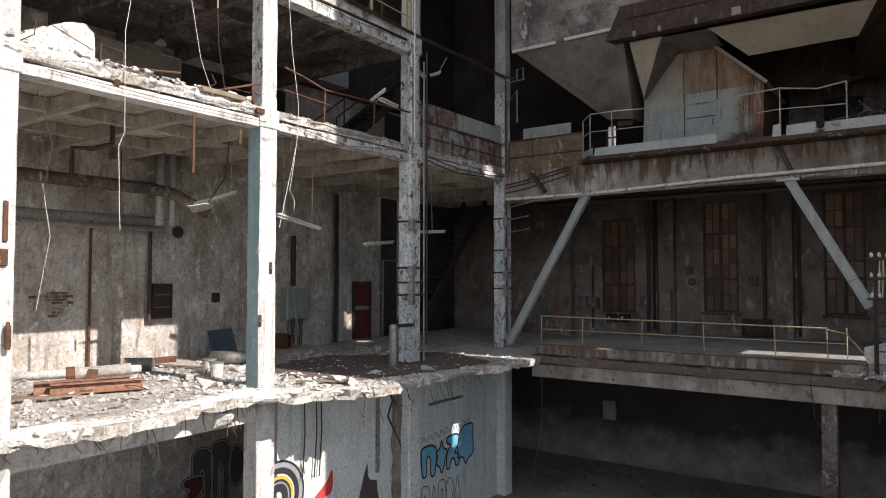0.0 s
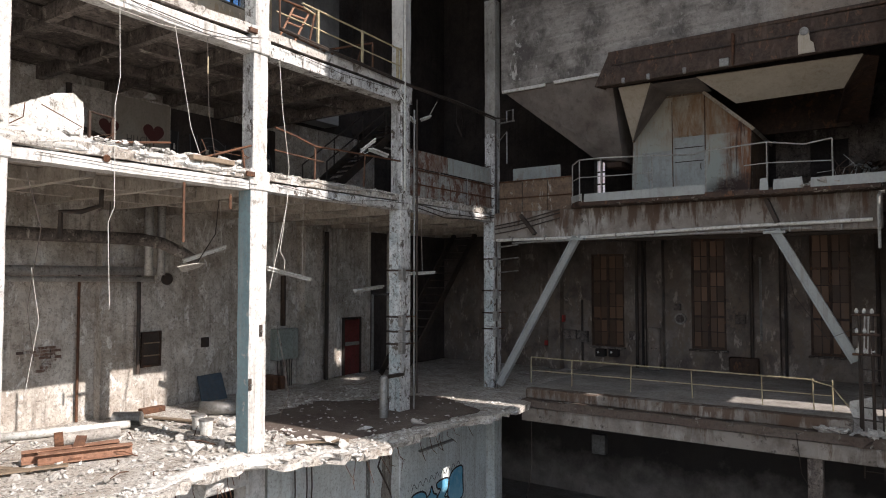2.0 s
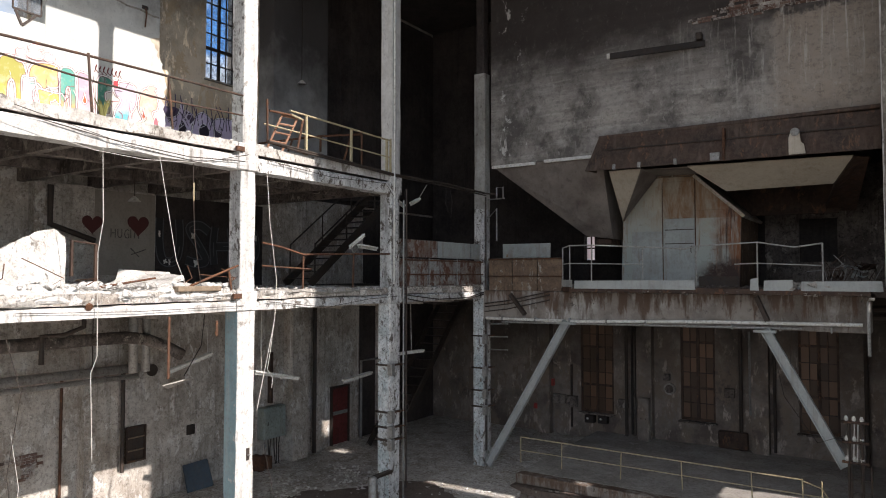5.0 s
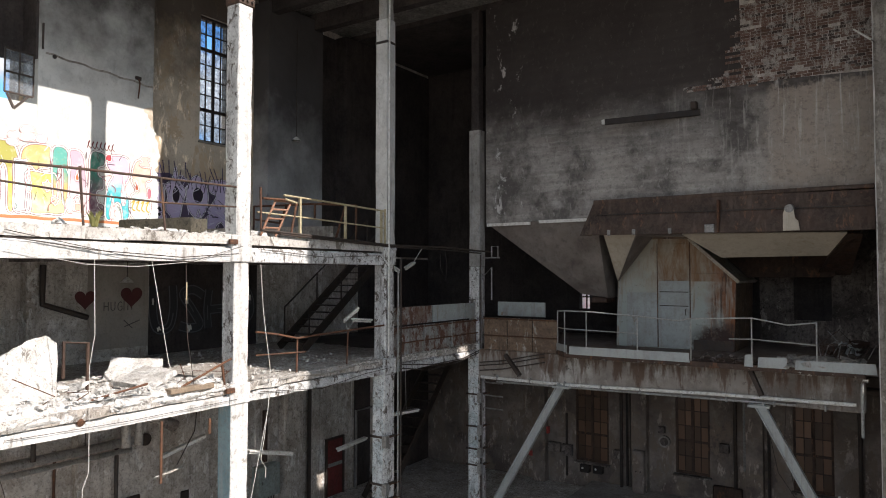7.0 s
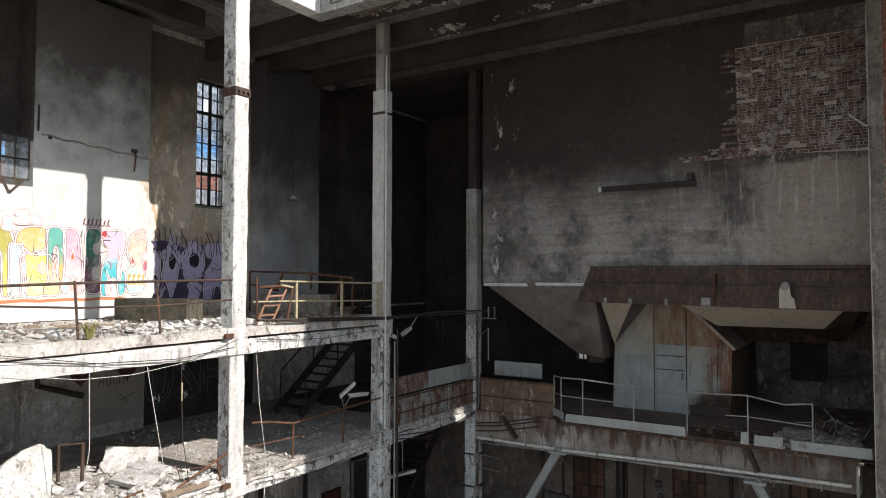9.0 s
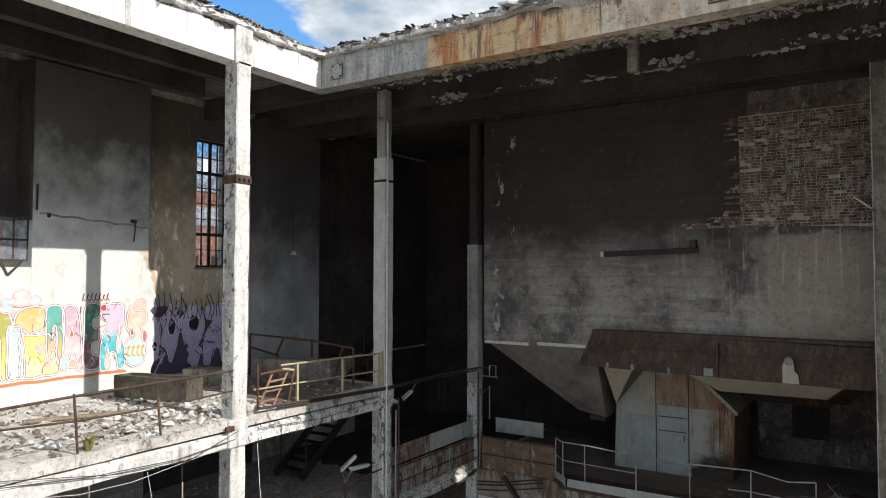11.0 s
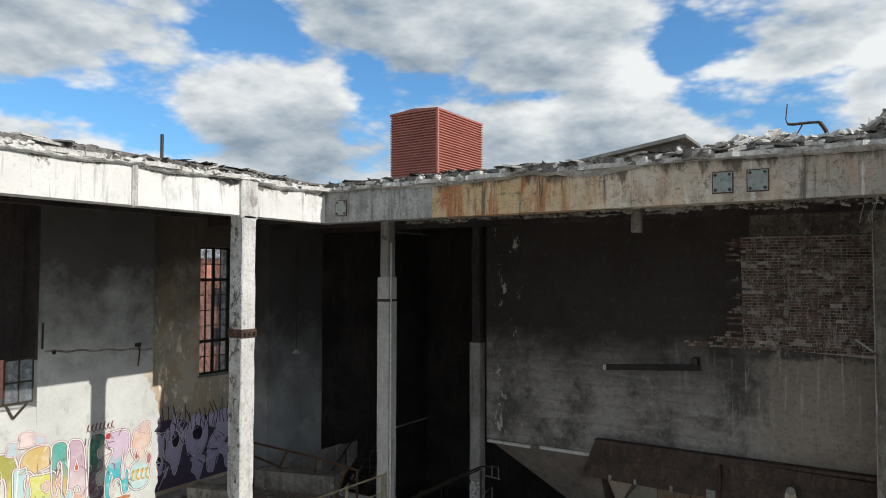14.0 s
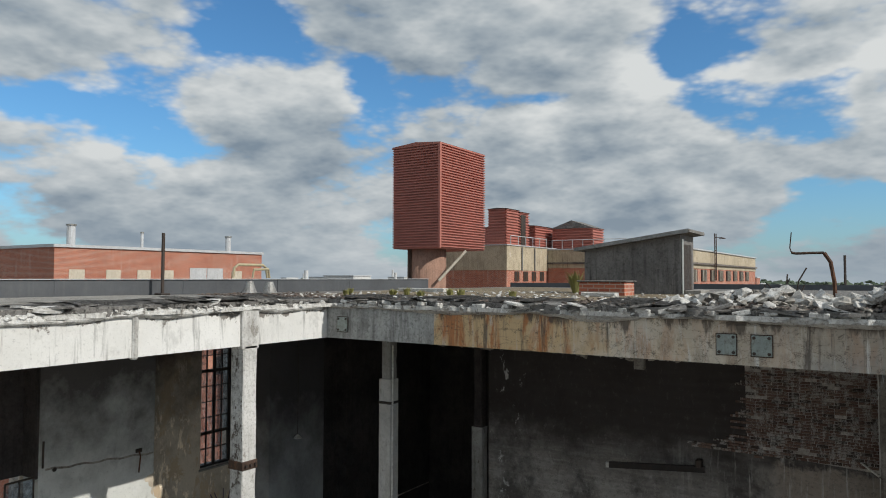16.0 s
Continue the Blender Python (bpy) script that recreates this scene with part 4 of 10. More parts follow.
# ---- columns ----


def column(y, x0, x1, w, z0, z1, mats, label):
    """A concrete post with chipped arrises; its side toward -y may carry another material."""
    bm = bmesh.new()
    r = random.Random(int(y * 10 + z0))
    zs, rings = [z0], []
    while zs[-1] < z1 - 0.5:
        zs.append(zs[-1] + r.uniform(0.18, 0.4))
    zs[-1] = z1
    c = 0.025
    for z in zs:
        a, b, e, f = [c * r.choice((0.6, 0.7, 0.8, 0.8, 0.9, 1.0, 1.5)) for _ in range(4)]
        y0, y1 = y - w / 2, y + w / 2
        pts = ((x0 + a, y0), (x1 - b, y0), (x1, y0 + b), (x1, y1 - e), (x1 - e, y1), (x0 + f, y1), (x0, y1 - f), (x0, y0 + a))
        rings.append([bm.verts.new((px, py, z)) for px, py in pts])
    for lo, hi in zip(rings, rings[1:]):
        for i in range(8):
            f = bm.faces.new((lo[i], lo[(i + 1) % 8], hi[(i + 1) % 8], hi[i]))
            f.material_index = 1 if i == 0 else 0
    bm.faces.new(rings[0][::-1]), bm.faces.new(rings[-1])
    return solid("column", bm, mats, label, "column", "building columns", kind="structure")


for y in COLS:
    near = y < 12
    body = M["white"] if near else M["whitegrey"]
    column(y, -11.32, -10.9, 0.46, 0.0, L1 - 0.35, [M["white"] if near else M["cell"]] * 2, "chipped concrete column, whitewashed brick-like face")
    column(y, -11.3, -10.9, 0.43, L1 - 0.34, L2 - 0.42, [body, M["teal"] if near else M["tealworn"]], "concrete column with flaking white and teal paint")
    # near columns: grey on the -y side puts its shade into the colour
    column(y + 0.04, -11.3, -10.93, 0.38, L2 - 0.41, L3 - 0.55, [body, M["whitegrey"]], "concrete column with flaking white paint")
    # rear columns turn darker upward and backward: painted shade
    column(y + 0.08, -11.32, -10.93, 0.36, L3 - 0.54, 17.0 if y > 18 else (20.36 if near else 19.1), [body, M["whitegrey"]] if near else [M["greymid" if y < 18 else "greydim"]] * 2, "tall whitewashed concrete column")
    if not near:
        column(y + 0.08, -11.25, -10.97, 0.3, 17.001 if y > 18 else 19.101, 20.9, [M["murk" if y > 18 else "greydim"]] * 2, "slim upper concrete column")
column(17.55, -0.27, 0.04, 0.3, L1, 20.9, [M["greymid"], M["slabdark"]], "grey concrete corner column beside brickwork")
column(17.9, -2.12, -1.8, 0.32, 0.0, 3.95, [M["sooty"], M["sooty"]], "grey concrete post under the gallery")
column(14.0, 3.0, 3.4, 0.4, 0.0, 20.3, [M["sooty"], M["sooty"]], "concrete post of the end wall")

# ---- slabs and edge beams of the west wing ----


def slab(name, poly, z0, z1, mat, label, under=0.2, soffit="sooty"):
    """A slab with a broken edge, cut back below along the given outline."""
    bm = bmesh.new()
    n = len(poly)
    c = Vector((sum(p[0] for p in poly) / n, sum(p[1] for p in poly) / n))
    r = random.Random(n)
    top = [bm.verts.new((x, y, z1 + r.uniform(-0.03, 0.015))) for x, y in poly]
    mid, low = [], []
    for x, y in poly:
        d = (c - Vector((x, y))).normalized()
        k = r.uniform(-0.06, 0.1)
        mid.append(bm.verts.new((x + d.x * k, y + d.y * k, z0 * 0.5 + z1 * 0.5 + r.uniform(-0.04, 0.04))))
        k = r.uniform(0.0, under)
        low.append(bm.verts.new((x + d.x * k, y + d.y * k, z0 + r.uniform(0, 0.03))))
    down = bm.faces.new(low[::-1])
    down.material_index = 1
    up = bm.faces.new(top)
    up.normal_update(), down.normal_update()
    bmesh.ops.triangulate(bm, faces=[up, down])
    for i in range(n):
        j = (i + 1) % n
        for a, b in ((top, mid), (mid, low)):
            bm.faces.new((a[j], a[i], b[i], b[j]))
    bmesh.ops.recalc_face_normals(bm, faces=bm.faces)
    return solid(name, bm, [mat, M[soffit]], label, "floor slab", kind="structure")


edge1 = []
line1 = [(-10.3, -8.0), (-10.3, 0.0), (-10.4, 4.2), (-10.05, 6.05), (-10.4, 7.3), (-10.45, 8.5), (-9.6, 9.7), (-9.1, 10.4), (-9.15, 11.5), (-9.25, 13.2), (-8.95, 15.1), (-8.75, 16.2)]
for a, b in zip(line1, line1[1:]):
    edge1 += wobble(a, b, 0.15, 0.2)
slab("floor_first", [(XB + 0.004, -8.0), *edge1, (-8.75, 16.2), (-8.8, 17.0), (-9.4, 17.35), (-9.4, YN - 0.004), (XB + 0.004, YN - 0.004)], L1 - 0.2, L1, M["deck"], "broken concrete floor slab covered in dust and debris", 0.16)
# edge beam below the first floor, whitewashed, its face broken away in places
bm = bmesh.new()
bx(bm, -11.28, -10.95, -8.0, 8.97, 3.94, L1 - 0.25)
solid("beam_first", bm, M["white"], "whitewashed concrete edge beam under the first floor", "beam", kind="structure")
for y in (-2.1, 0.4, 2.6, 5.95, 7.95):
    bm = box(-10.948, -10.55, y - 0.2, y + 0.2, 4.06, L1 - 0.252)
    bmesh.ops.subdivide_edges(bm, edges=list(bm.edges), cuts=3, use_grid_fill=True)
    for v in bm.verts:
        v.co += noise.noise_vector(v.co * 5.0) * 0.07 + Vector((-0.5 * max(0.0, 4.28 - v.co.z) * (v.co.x > -10.9), 0, 0))
    solid("beam_bracket", bm, M["rubble"], "broken concrete bracket under the slab edge", "bracket", "broken brackets", kind="structure")
solid("beam_first_inner", box(-11.5, -11.21, 9.72, 19.0, 4.301, L1 - 0.25), M["cell"], "pale concrete beam over the ground floor wall", "beam", kind="structure")

edge2 = []
for a, b in zip([(-11.0, -8.0), (-10.9, 4.3), (-10.93, 9.0), (-10.95, 14.2), (-10.95, 18.6)], [(-10.9, 4.3), (-10.93, 9.0), (-10.95, 14.2), (-10.95, 18.6)]):
    edge2 += wobble(a, b, 0.25, 0.05)
slab("floor_second", [(XB + 0.004, -8.0), *edge2, (-10.95, 18.8), (-10.95, YN - 0.004), (XB + 0.004, YN - 0.004)], L2 - 0.2, L2, M["deck"], "concrete upper floor with a crumbled edge and rubble", 0.1, "soffit")
slab("floor_third", [(XB + 0.004, -8.0), (-10.94, -8.0), *wobble((-10.94, -7.5), (-10.94, 9.0), 0.4, 0.02), (-10.94, 9.0), (-10.94, 14.35), (XB + 0.004, 14.35)], L3 - 0.22, L3, M["paledeck"], "upper concrete floor with pale dust", 0.03)


# dirt sheet edged along the sun line, so it darkens the shaded bay
solid("floor_bay_dark", prism(bmesh.new(), [*wobble((-16.0, 11.3), (-13.6, 11.1), 0.3, 0.12), *wobble((-13.6, 11.1), (-11.3, 10.6), 0.3, 0.12), *wobble((-11.3, 10.6), (-11.3, 14.2), 0.3, 0.06), (-16.0, 14.2)], L3 + 0.003, L3 + 0.016), M["baydirt"], "brown dirt sheet that also paints the shade of the third floor bay", "floor", kind="structure")


# two black sheets paint the shade at the back of this floor
solid("floor_shade", prism(bmesh.new(), [*wobble((-16.69, 16.2), (-11.0, 15.2), 0.4, 0.2), (-10.96, 24.19), (-16.69, 24.19)], L2 + 0.003, L2 + 0.014), M["murk"], "black sheet standing for shade at the back of the second floor", "floor", kind="structure")
solid("wall_shade", box(-16.697, -16.688, 19.6, 24.19, L2 + 0.02, 13.0), M["murk"], "black coat standing for shade on the second floor rear wall", "wall", kind="structure")


def edge_beam(name, y0, y1, z0, z1, lip, mat, label):
    bm = bmesh.new()
    r = random.Random(int(y0 * 7 + z0))
    n = int((y1 - y0) / 0.3)
    prof = lambda: ((-11.25, z0), (-10.93 + r.uniform(-0.012, 0.006), z0 + r.uniform(0, 0.015)), (-10.92 + r.uniform(-0.02, 0.006), z1 - 0.1), (-10.93 - lip - r.uniform(0, 0.02), z1 - 0.05), (-11.25, z1 - 0.04))
    rings = []
    for i in range(n + 1):
        y = y0 + (y1 - y0) * i / n
        rings.append([bm.verts.new((px, y, pz)) for px, pz in prof()])
    for a, b in zip(rings, rings[1:]):
        for i in range(5):
            bm.faces.new((a[i], b[i], b[(i + 1) % 5], a[(i + 1) % 5]))
    bm.faces.new(rings[0]), bm.faces.new(rings[-1][::-1])
    bmesh.ops.recalc_face_normals(bm, faces=bm.faces)
    return solid(name, bm, mat, label, "beam", "edge beams", kind="structure")


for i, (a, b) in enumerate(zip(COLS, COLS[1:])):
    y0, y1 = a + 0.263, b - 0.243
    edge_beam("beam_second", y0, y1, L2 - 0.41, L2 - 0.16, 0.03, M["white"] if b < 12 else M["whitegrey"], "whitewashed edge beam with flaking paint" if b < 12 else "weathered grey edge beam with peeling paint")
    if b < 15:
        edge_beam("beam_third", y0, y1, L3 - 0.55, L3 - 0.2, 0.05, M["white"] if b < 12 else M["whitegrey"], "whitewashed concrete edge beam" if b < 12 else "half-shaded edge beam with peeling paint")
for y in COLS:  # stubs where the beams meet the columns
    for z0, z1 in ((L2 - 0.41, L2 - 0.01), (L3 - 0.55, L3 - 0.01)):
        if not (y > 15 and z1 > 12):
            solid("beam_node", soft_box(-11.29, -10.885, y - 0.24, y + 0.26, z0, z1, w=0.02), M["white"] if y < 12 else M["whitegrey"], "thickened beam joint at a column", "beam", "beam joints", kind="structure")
# ceiling ribs
for name, z, y_end, mat in (("ceiling_first", L2 - 0.2, 24.0, "soffit"), ("ceiling_second", L3 - 0.22, 14.2, "sooty")):
    bm = bmesh.new()
    y = 4.3 - 6 * 1.633
    while y < y_end:
        bx(bm, XB + 0.01, -11.26, y - 0.08, y + 0.08, z - 0.30, z - 0.004)
        y += 1.633
    for x in (-13.0, -14.9):
        bx(bm, x - 0.1, x + 0.1, -6.0, y_end - 0.1, z - 0.24, z - 0.005)
    solid(name, bm, M[mat], "ribbed concrete ceiling", "ceiling", kind="structure")

# ---- north gallery ----
gal = [(-9.39, 17.5), *wobble((-9.2, 17.5), (-1.6, 17.5), 0.5, 0.015), (-1.6, 17.5), *wobble((-1.2, 17.5), (2.98, 17.5), 0.2, 0.1), (2.98, 17.5), (2.98, YN - 0.004), (-9.39, YN - 0.004)]
slab("floor_gallery", gal, L1 - 0.25, L1 - 0.02, M["earth"], "dark dusty gallery floor slab", 0.02)
bm = bmesh.new()
bx(bm, -9.39, 2.98, 17.56, 17.9, 3.95, L1 - 0.26)
for x in (-9.4, -5.5, 1.6):
    bx(bm, x, x + 0.35, 17.91, YN - 0.01, 4.0, L1 - 0.27)
solid("beam_gallery", bm, M["driplow"], "stained concrete gallery beam", "beam", kind="structure")
solid("kerb_gallery", soft_box(-9.35, -1.2, 17.72, 18.1, L1 - 0.018, L1 + 0.26, w=0.03), M["driplow"], "stained concrete upstand along the gallery edge", "kerb", kind="structure")
solid("floor_gallery_screed", box(-9.35, 2.97, 18.104, YN - 0.006, L1 - 0.018, L1 + 0.255), M["screed"], "dusty raised gallery floor screed", "floor", kind="structure")
solid("floor_dust", prism(bmesh.new(), [*wobble((-13.2, 10.6), (-10.2, 10.5), 0.25, 0.15), *wobble((-10.2, 10.5), (-9.5, 13.0), 0.25, 0.12), *wobble((-9.5, 13.0), (-9.35, 15.2), 0.25, 0.1), *wobble((-9.35, 15.2), (-11.5, 16.3), 0.25, 0.15), *wobble((-11.5, 16.3), (-13.8, 13.6), 0.25, 0.2), *wobble((-13.8, 13.6), (-13.2, 10.6), 0.25, 0.2)], L1 + 0.002, L1 + 0.03), M["earth"], "dark reddish-brown dirt on the slab", "floor", kind="structure")
# upper gallery: front beam, floor, balcony
solid("beam_upper_gallery", bevelled(box(-10.88, -0.56, 18.55, 18.95, 9.18, 10.06), 0.03), M["driphigh"], "grey concrete beam with flaking paint and soot", "beam", kind="structure")
solid("floor_upper_gallery", box(-10.94, 0.2, 18.96, YN - 0.004, 10.0, 10.2), M["earth"], "dark dusty upper gallery floor", "floor", kind="structure")
solid("floor_balcony", prism(bmesh.new(), [(-8.25, 18.54), (-7.75, 17.95), (-0.56, 17.95), (-0.56, 18.96), (-8.25, 18.96)], 10.065, 10.2), M["rustplate"], "thin rust-blackened balcony slab", "floor", kind="structure")

# ---- roof ----
roof = bmesh.new()
prism(roof, [(-17.15, -9.0), *wobble((-10.98, -9.0), (-10.98, 11.56), 0.3, 0.06), *wobble((-10.95, 11.56), (3.4, 11.56), 0.3, 0.06), (3.4, 11.56), (3.4, 33.0), (-17.15, 33.0)], ROOF, 21.27)
bmesh.ops.triangulate(roof, faces=[f for f in roof.faces if len(f.verts) > 4])
solid("roof", roof, M["bitumen"], "flat roof of cracked weathered roofing felt", "roof", kind="structure")
bm = bmesh.new()
solid("beam_soffit", box(-10.9, 2.95, 12.68, 12.699, 20.56, ROOF - 0.006), M["scorched"], "flaking scorched face of a roof beam", "beam", kind="structure")
for y in (12.7, 14.6, 16.5):
    bx(bm, -16.6, 2.95, y, y + 0.3, 20.55, ROOF - 0.004)
for x in (-13.2, -14.9):
    bx(bm, x, x + 0.25, -8.9, 11.2, 20.6, ROOF - 0.004)
bx(bm, -16.6, 2.95, 18.9, 24.1, 20.92, ROOF - 0.005)
solid("beam_hidden", box(-10.95, 2.95, 12.004, 12.67, 20.62, ROOF - 0.006), M["scorched"], "scorched inner flange of the roof edge beam", "beam", kind="structure")
# the soffit's shade is in its near-black colour
solid("ceiling_roof", bm, M["murk"], "concrete roof beams and soffit, their shade in the colour", "ceiling", kind="structure")


def roof_beam(name, a, b, mat, label, inward):
    """The beam round the hole in the roof, uneven along its top."""
    bm = bmesh.new()
    a, b, inward = Vector((*a, 0)), Vector((*b, 0)), Vector((*inward, 0))
    r = random.Random(int(a.y * 3))
    n = int((b - a).length / 0.3)
    rings = []
    for i in range(n + 1):
        p = a.lerp(b, i / n)
        t = 21.1 + r.uniform(-0.03, 0.0)
        rings.append([bm.verts.new(p + inward * d + Vector((0, 0, z))) for d, z in ((0, 20.37), (r.uniform(0, 0.015), t - 0.08), (r.uniform(0, 0.05), t), (0.4, 21.09), (0.4, 20.37))])
    for p, q in zip(rings, rings[1:]):
        for i in range(5):
            bm.faces.new((p[i], q[i], q[(i + 1) % 5], p[(i + 1) % 5]))
    bm.faces.new(rings[0]), bm.faces.new(rings[-1][::-1])
    bmesh.ops.recalc_face_normals(bm, faces=bm.faces)
    return solid(name, bm, mat, label, "beam", "roof edge beams", kind="structure")


roof_beam("beam_roof_west", (-11.0, -9.0), (-11.0, 11.59), M["beamwest"], "whitewashed concrete roof edge beam with rain streaks", (-1, 0))
roof_beam("beam_roof_north", (-11.39, 11.6), (-8.0, 11.6), M["beamgrey"], "grey streaked concrete roof edge beam", (0, 1))
roof_beam("beam_roof_north", (-7.999, 11.6), (3.4, 11.6), M["beamrun"], "concrete roof edge beam stained with rust runs and lime", (0, 1))
for y in (6.75, 2.0):
    solid("beam_rib", soft_box(-11.1, -10.95, y - 0.055, y + 0.055, 20.33, 21.12, w=0.03), M["white"], "short broken upright rib on the roof beam", "beam", kind="structure")
solid("beam_rib", soft_box(-11.2, -10.93, 9.06, 9.5, 20.3, 21.12, w=0.02), M["white"], "column head on the roof beam", "beam", kind="structure")
# parapets
bm = bmesh.new()
bx(bm, -17.15, -16.9, -9.0, 24.4, 21.272, 21.68)
for i in range(8):
    bx(bm, -16.897, -16.885, -6.0 + 3.6 * i, -5.96 + 3.6 * i, 21.274, 21.68)
solid("parapet_west", bm, M["slate"], "low felt-covered roof parapet", "parapet", kind="structure")
solid("coping_west", soft_box(-17.2, -16.85, -9.0, 24.4, 21.684, 21.71), M["coping"], "pale sheet metal coping", "coping", kind="structure")
solid("parapet_north", box(-17.15, 3.4, 32.6, 33.0, 21.272, 21.5), M["slate"], "dark roof edge upstand", "parapet", kind="structure")
solid("roof_moss", prism(bmesh.new(), [(-13.5, 13.5), (-9.0, 12.6), (-6.0, 12.7), (0.5, 13.2), (1.0, 18.0), (-6.0, 24.0), (-15.0, 31.0), (-16.0, 22.0)], 21.274, 21.30), M["mossroof"], "brownish moss and gravel on the roof", "roof covering", kind="structure")

# ---- windows ----


def west_window(y0, y1, z0, z1, leaves, broken=()):
    w = thing("window", (-16.75, (y0 + y1) / 2, z0), "tall dark steel multi-pane window, dusty glass", "window", "upper windows", kind="structure")
    bm = bmesh.new()
    for a, b, c, d in ((y0, y0 + 0.05, z0, z1), (y1 - 0.05, y1, z0, z1), (y0 + 0.05, y1 - 0.05, z0, z0 + 0.06), (y0 + 0.05, y1 - 0.05, z1 - 0.06, z1)):
        bx(bm, -16.87, -16.78, a, b, c, d)
    part("window_frame", bm, M["blackiron"], w)
    part("window_sill", soft_box(-16.8, -16.6, y0 - 0.05, y1 + 0.05, z0 - 0.06, z0 - 0.003), M["slab"], w)
    lw, rows = (y1 - y0 - 0.1) / leaves, 8
    rh = (z1 - z0 - 0.12) / rows
    pane = None
    for i in range(leaves):
        a, b = y0 + 0.05 + i * lw, y0 + 0.05 + (i + 1) * lw
        bm = bmesh.new()
        for c, d in ((a, a + 0.045), (b - 0.045, b), ((a + b) / 2 - 0.012, (a + b) / 2 + 0.012)):
            bx(bm, -16.85, -16.8, c, d, z0 + 0.06, z1 - 0.06)
        for j in range(1, rows):
            t = 0.045 if j in (2, 6) else 0.012
            z = z0 + 0.06 + j * rh
            bx(bm, -16.855, -16.795, a + 0.03, b - 0.03, z - t, z + t)
        leaf = part("leaf", bm, M["blackiron"], w)
        for j in range(rows):
            for s in (0, 1):
                if (i, j) in broken or rng.random() < 0.06:
                    continue
                c = a + 0.03 + s * (lw / 2 - 0.02)
                z = z0 + 0.06 + j * rh
                if pane is None:
                    pane = part("pane", box(-16.828, -16.822, c, c + lw / 2 - 0.04, z + 0.01, z + rh - 0.01), M["glass"], leaf)
                    pane.visible_shadow = False
                    home = Vector((0, c, z))
                else:
                    o = new("pane", pane.data)
                    o.parent, o.location = leaf, Vector((0, c, z)) - home
                    o.visible_shadow = False
    return w


west_window(12.5, 13.66, 16.25, 19.97, 2)
west_window(5.6, 6.85, 17.35, 19.95, 2, {(0, 0), (1, 1)})
# the lower casement of the near bay stands open into the room
case = thing("window_casement", (-16.6, 7.55, 16.35), "open rusty steel casement with clear panes", "window", kind="structure")
cas = [((-16.04, 7.62), (-15.98, 7.0)), ((-16.62, 6.7), (-16.15, 6.3))]
for (ax, ay), (bx_, by) in cas:
    bm = bmesh.new()
    for z in (16.35, 16.8, 17.3):
        beam(bm, (ax, ay, z), (bx_, by, z), 0.03, 0.04)
    for s in (0, 0.5, 1):
        x, y = ax + (bx_ - ax) * s, ay + (by - ay) * s
        beam(bm, (x, y, 16.35), (x, y, 17.3), 0.03, 0.03)
    lf = part("leaf", bm, M["dark"], case)
    p = plate([(ax, ay, 16.37), (bx_, by, 16.37), (bx_, by, 17.28), (ax, ay, 17.28)], 0.004)
    part("pane", p, M["glass"], lf).visible_shadow = False
bm = bmesh.new()
beam(bm, (-16.0, 7.5, 16.33), (-15.99, 7.2, 16.02), 0.03, 0.05)
beam(bm, (-15.99, 7.05, 16.33), (-15.99, 7.2, 16.02), 0.03, 0.05)
part("stay", bm, M["dark"], case)

for x0, x1, z0, z1 in nwin:
    w = thing("window", ((x0 + x1) / 2, 24.3, z0), "tall soot-brown window with dim amber panes", "window", "gallery windows", kind="structure")
    bm = bmesh.new()
    for a, b, c, d in ((x0, x0 + 0.07, z0, z1), (x1 - 0.07, x1, z0, z1), (x0 + 0.07, x1 - 0.07, z0, z0 + 0.08), (x0 + 0.07, x1 - 0.07, z1 - 0.08, z1), ((x0 + x1) / 2 - 0.05, (x0 + x1) / 2 + 0.05, z0 + 0.08, z1 - 0.08)):
        bx(bm, a, b, 24.24, 24.34, c, d)
    part("window_frame", bm, M["rustplate"], w)
    rows = 7
    rh = (z1 - z0 - 0.16) / rows
    bm = bmesh.new()
    for j in range(1, rows):
        bx(bm, x0 + 0.07, x1 - 0.07, 24.26, 24.31, z0 + 0.08 + j * rh - (0.04 if j in (2, 5) else 0.015), z0 + 0.08 + j * rh + (0.04 if j in (2, 5) else 0.015))
    for f in (0.27, 0.73):
        x = x0 + (x1 - x0) * f
        bx(bm, x - 0.012, x + 0.012, 24.255, 24.315, z0 + 0.08, z1 - 0.08)
    part("glazing_bars", bm, M["rustplate"], w)
    for j in range(rows):
        for a, b in ((0.0, 0.27), (0.27, 0.5), (0.5, 0.73), (0.73, 1.0)):
            part("pane", box(x0 + (x1 - x0) * a + 0.001, x0 + (x1 - x0) * b - 0.001, 24.28, 24.286, z0 + 0.081 + j * rh, z0 + 0.079 + (j + 1) * rh), M["amber"], w)
    part("window_sill", soft_box(x0 - 0.06, x1 + 0.06, 24.02, 24.23, z0 - 0.07, z0 - 0.004), M["sooty"], w)

solid("window_slit", box(-9.36, -8.94, 24.3, 24.31, 10.59, 12.01), M["frost"], "narrow frosted white window slit", "window", kind="structure")

# ---- coal bunkers and the sheet-metal booth ----


def frustum(top, bottom):
    bm = bmesh.new()
    a, b = [bm.verts.new(p) for p in top], [bm.verts.new(p) for p in bottom]
    bm.faces.new(a), bm.faces.new(b[::-1])
    for i in range(4):
        bm.faces.new((a[i], a[(i + 1) % 4], b[(i + 1) % 4], b[i]))
    bmesh.ops.recalc_face_normals(bm, faces=bm.faces)
    return bm


hop = thing("bunker_hopper", (-8.0, 20.5, 11.6), "inverted concrete hopper with steel outlet under the bunker", "hopper")
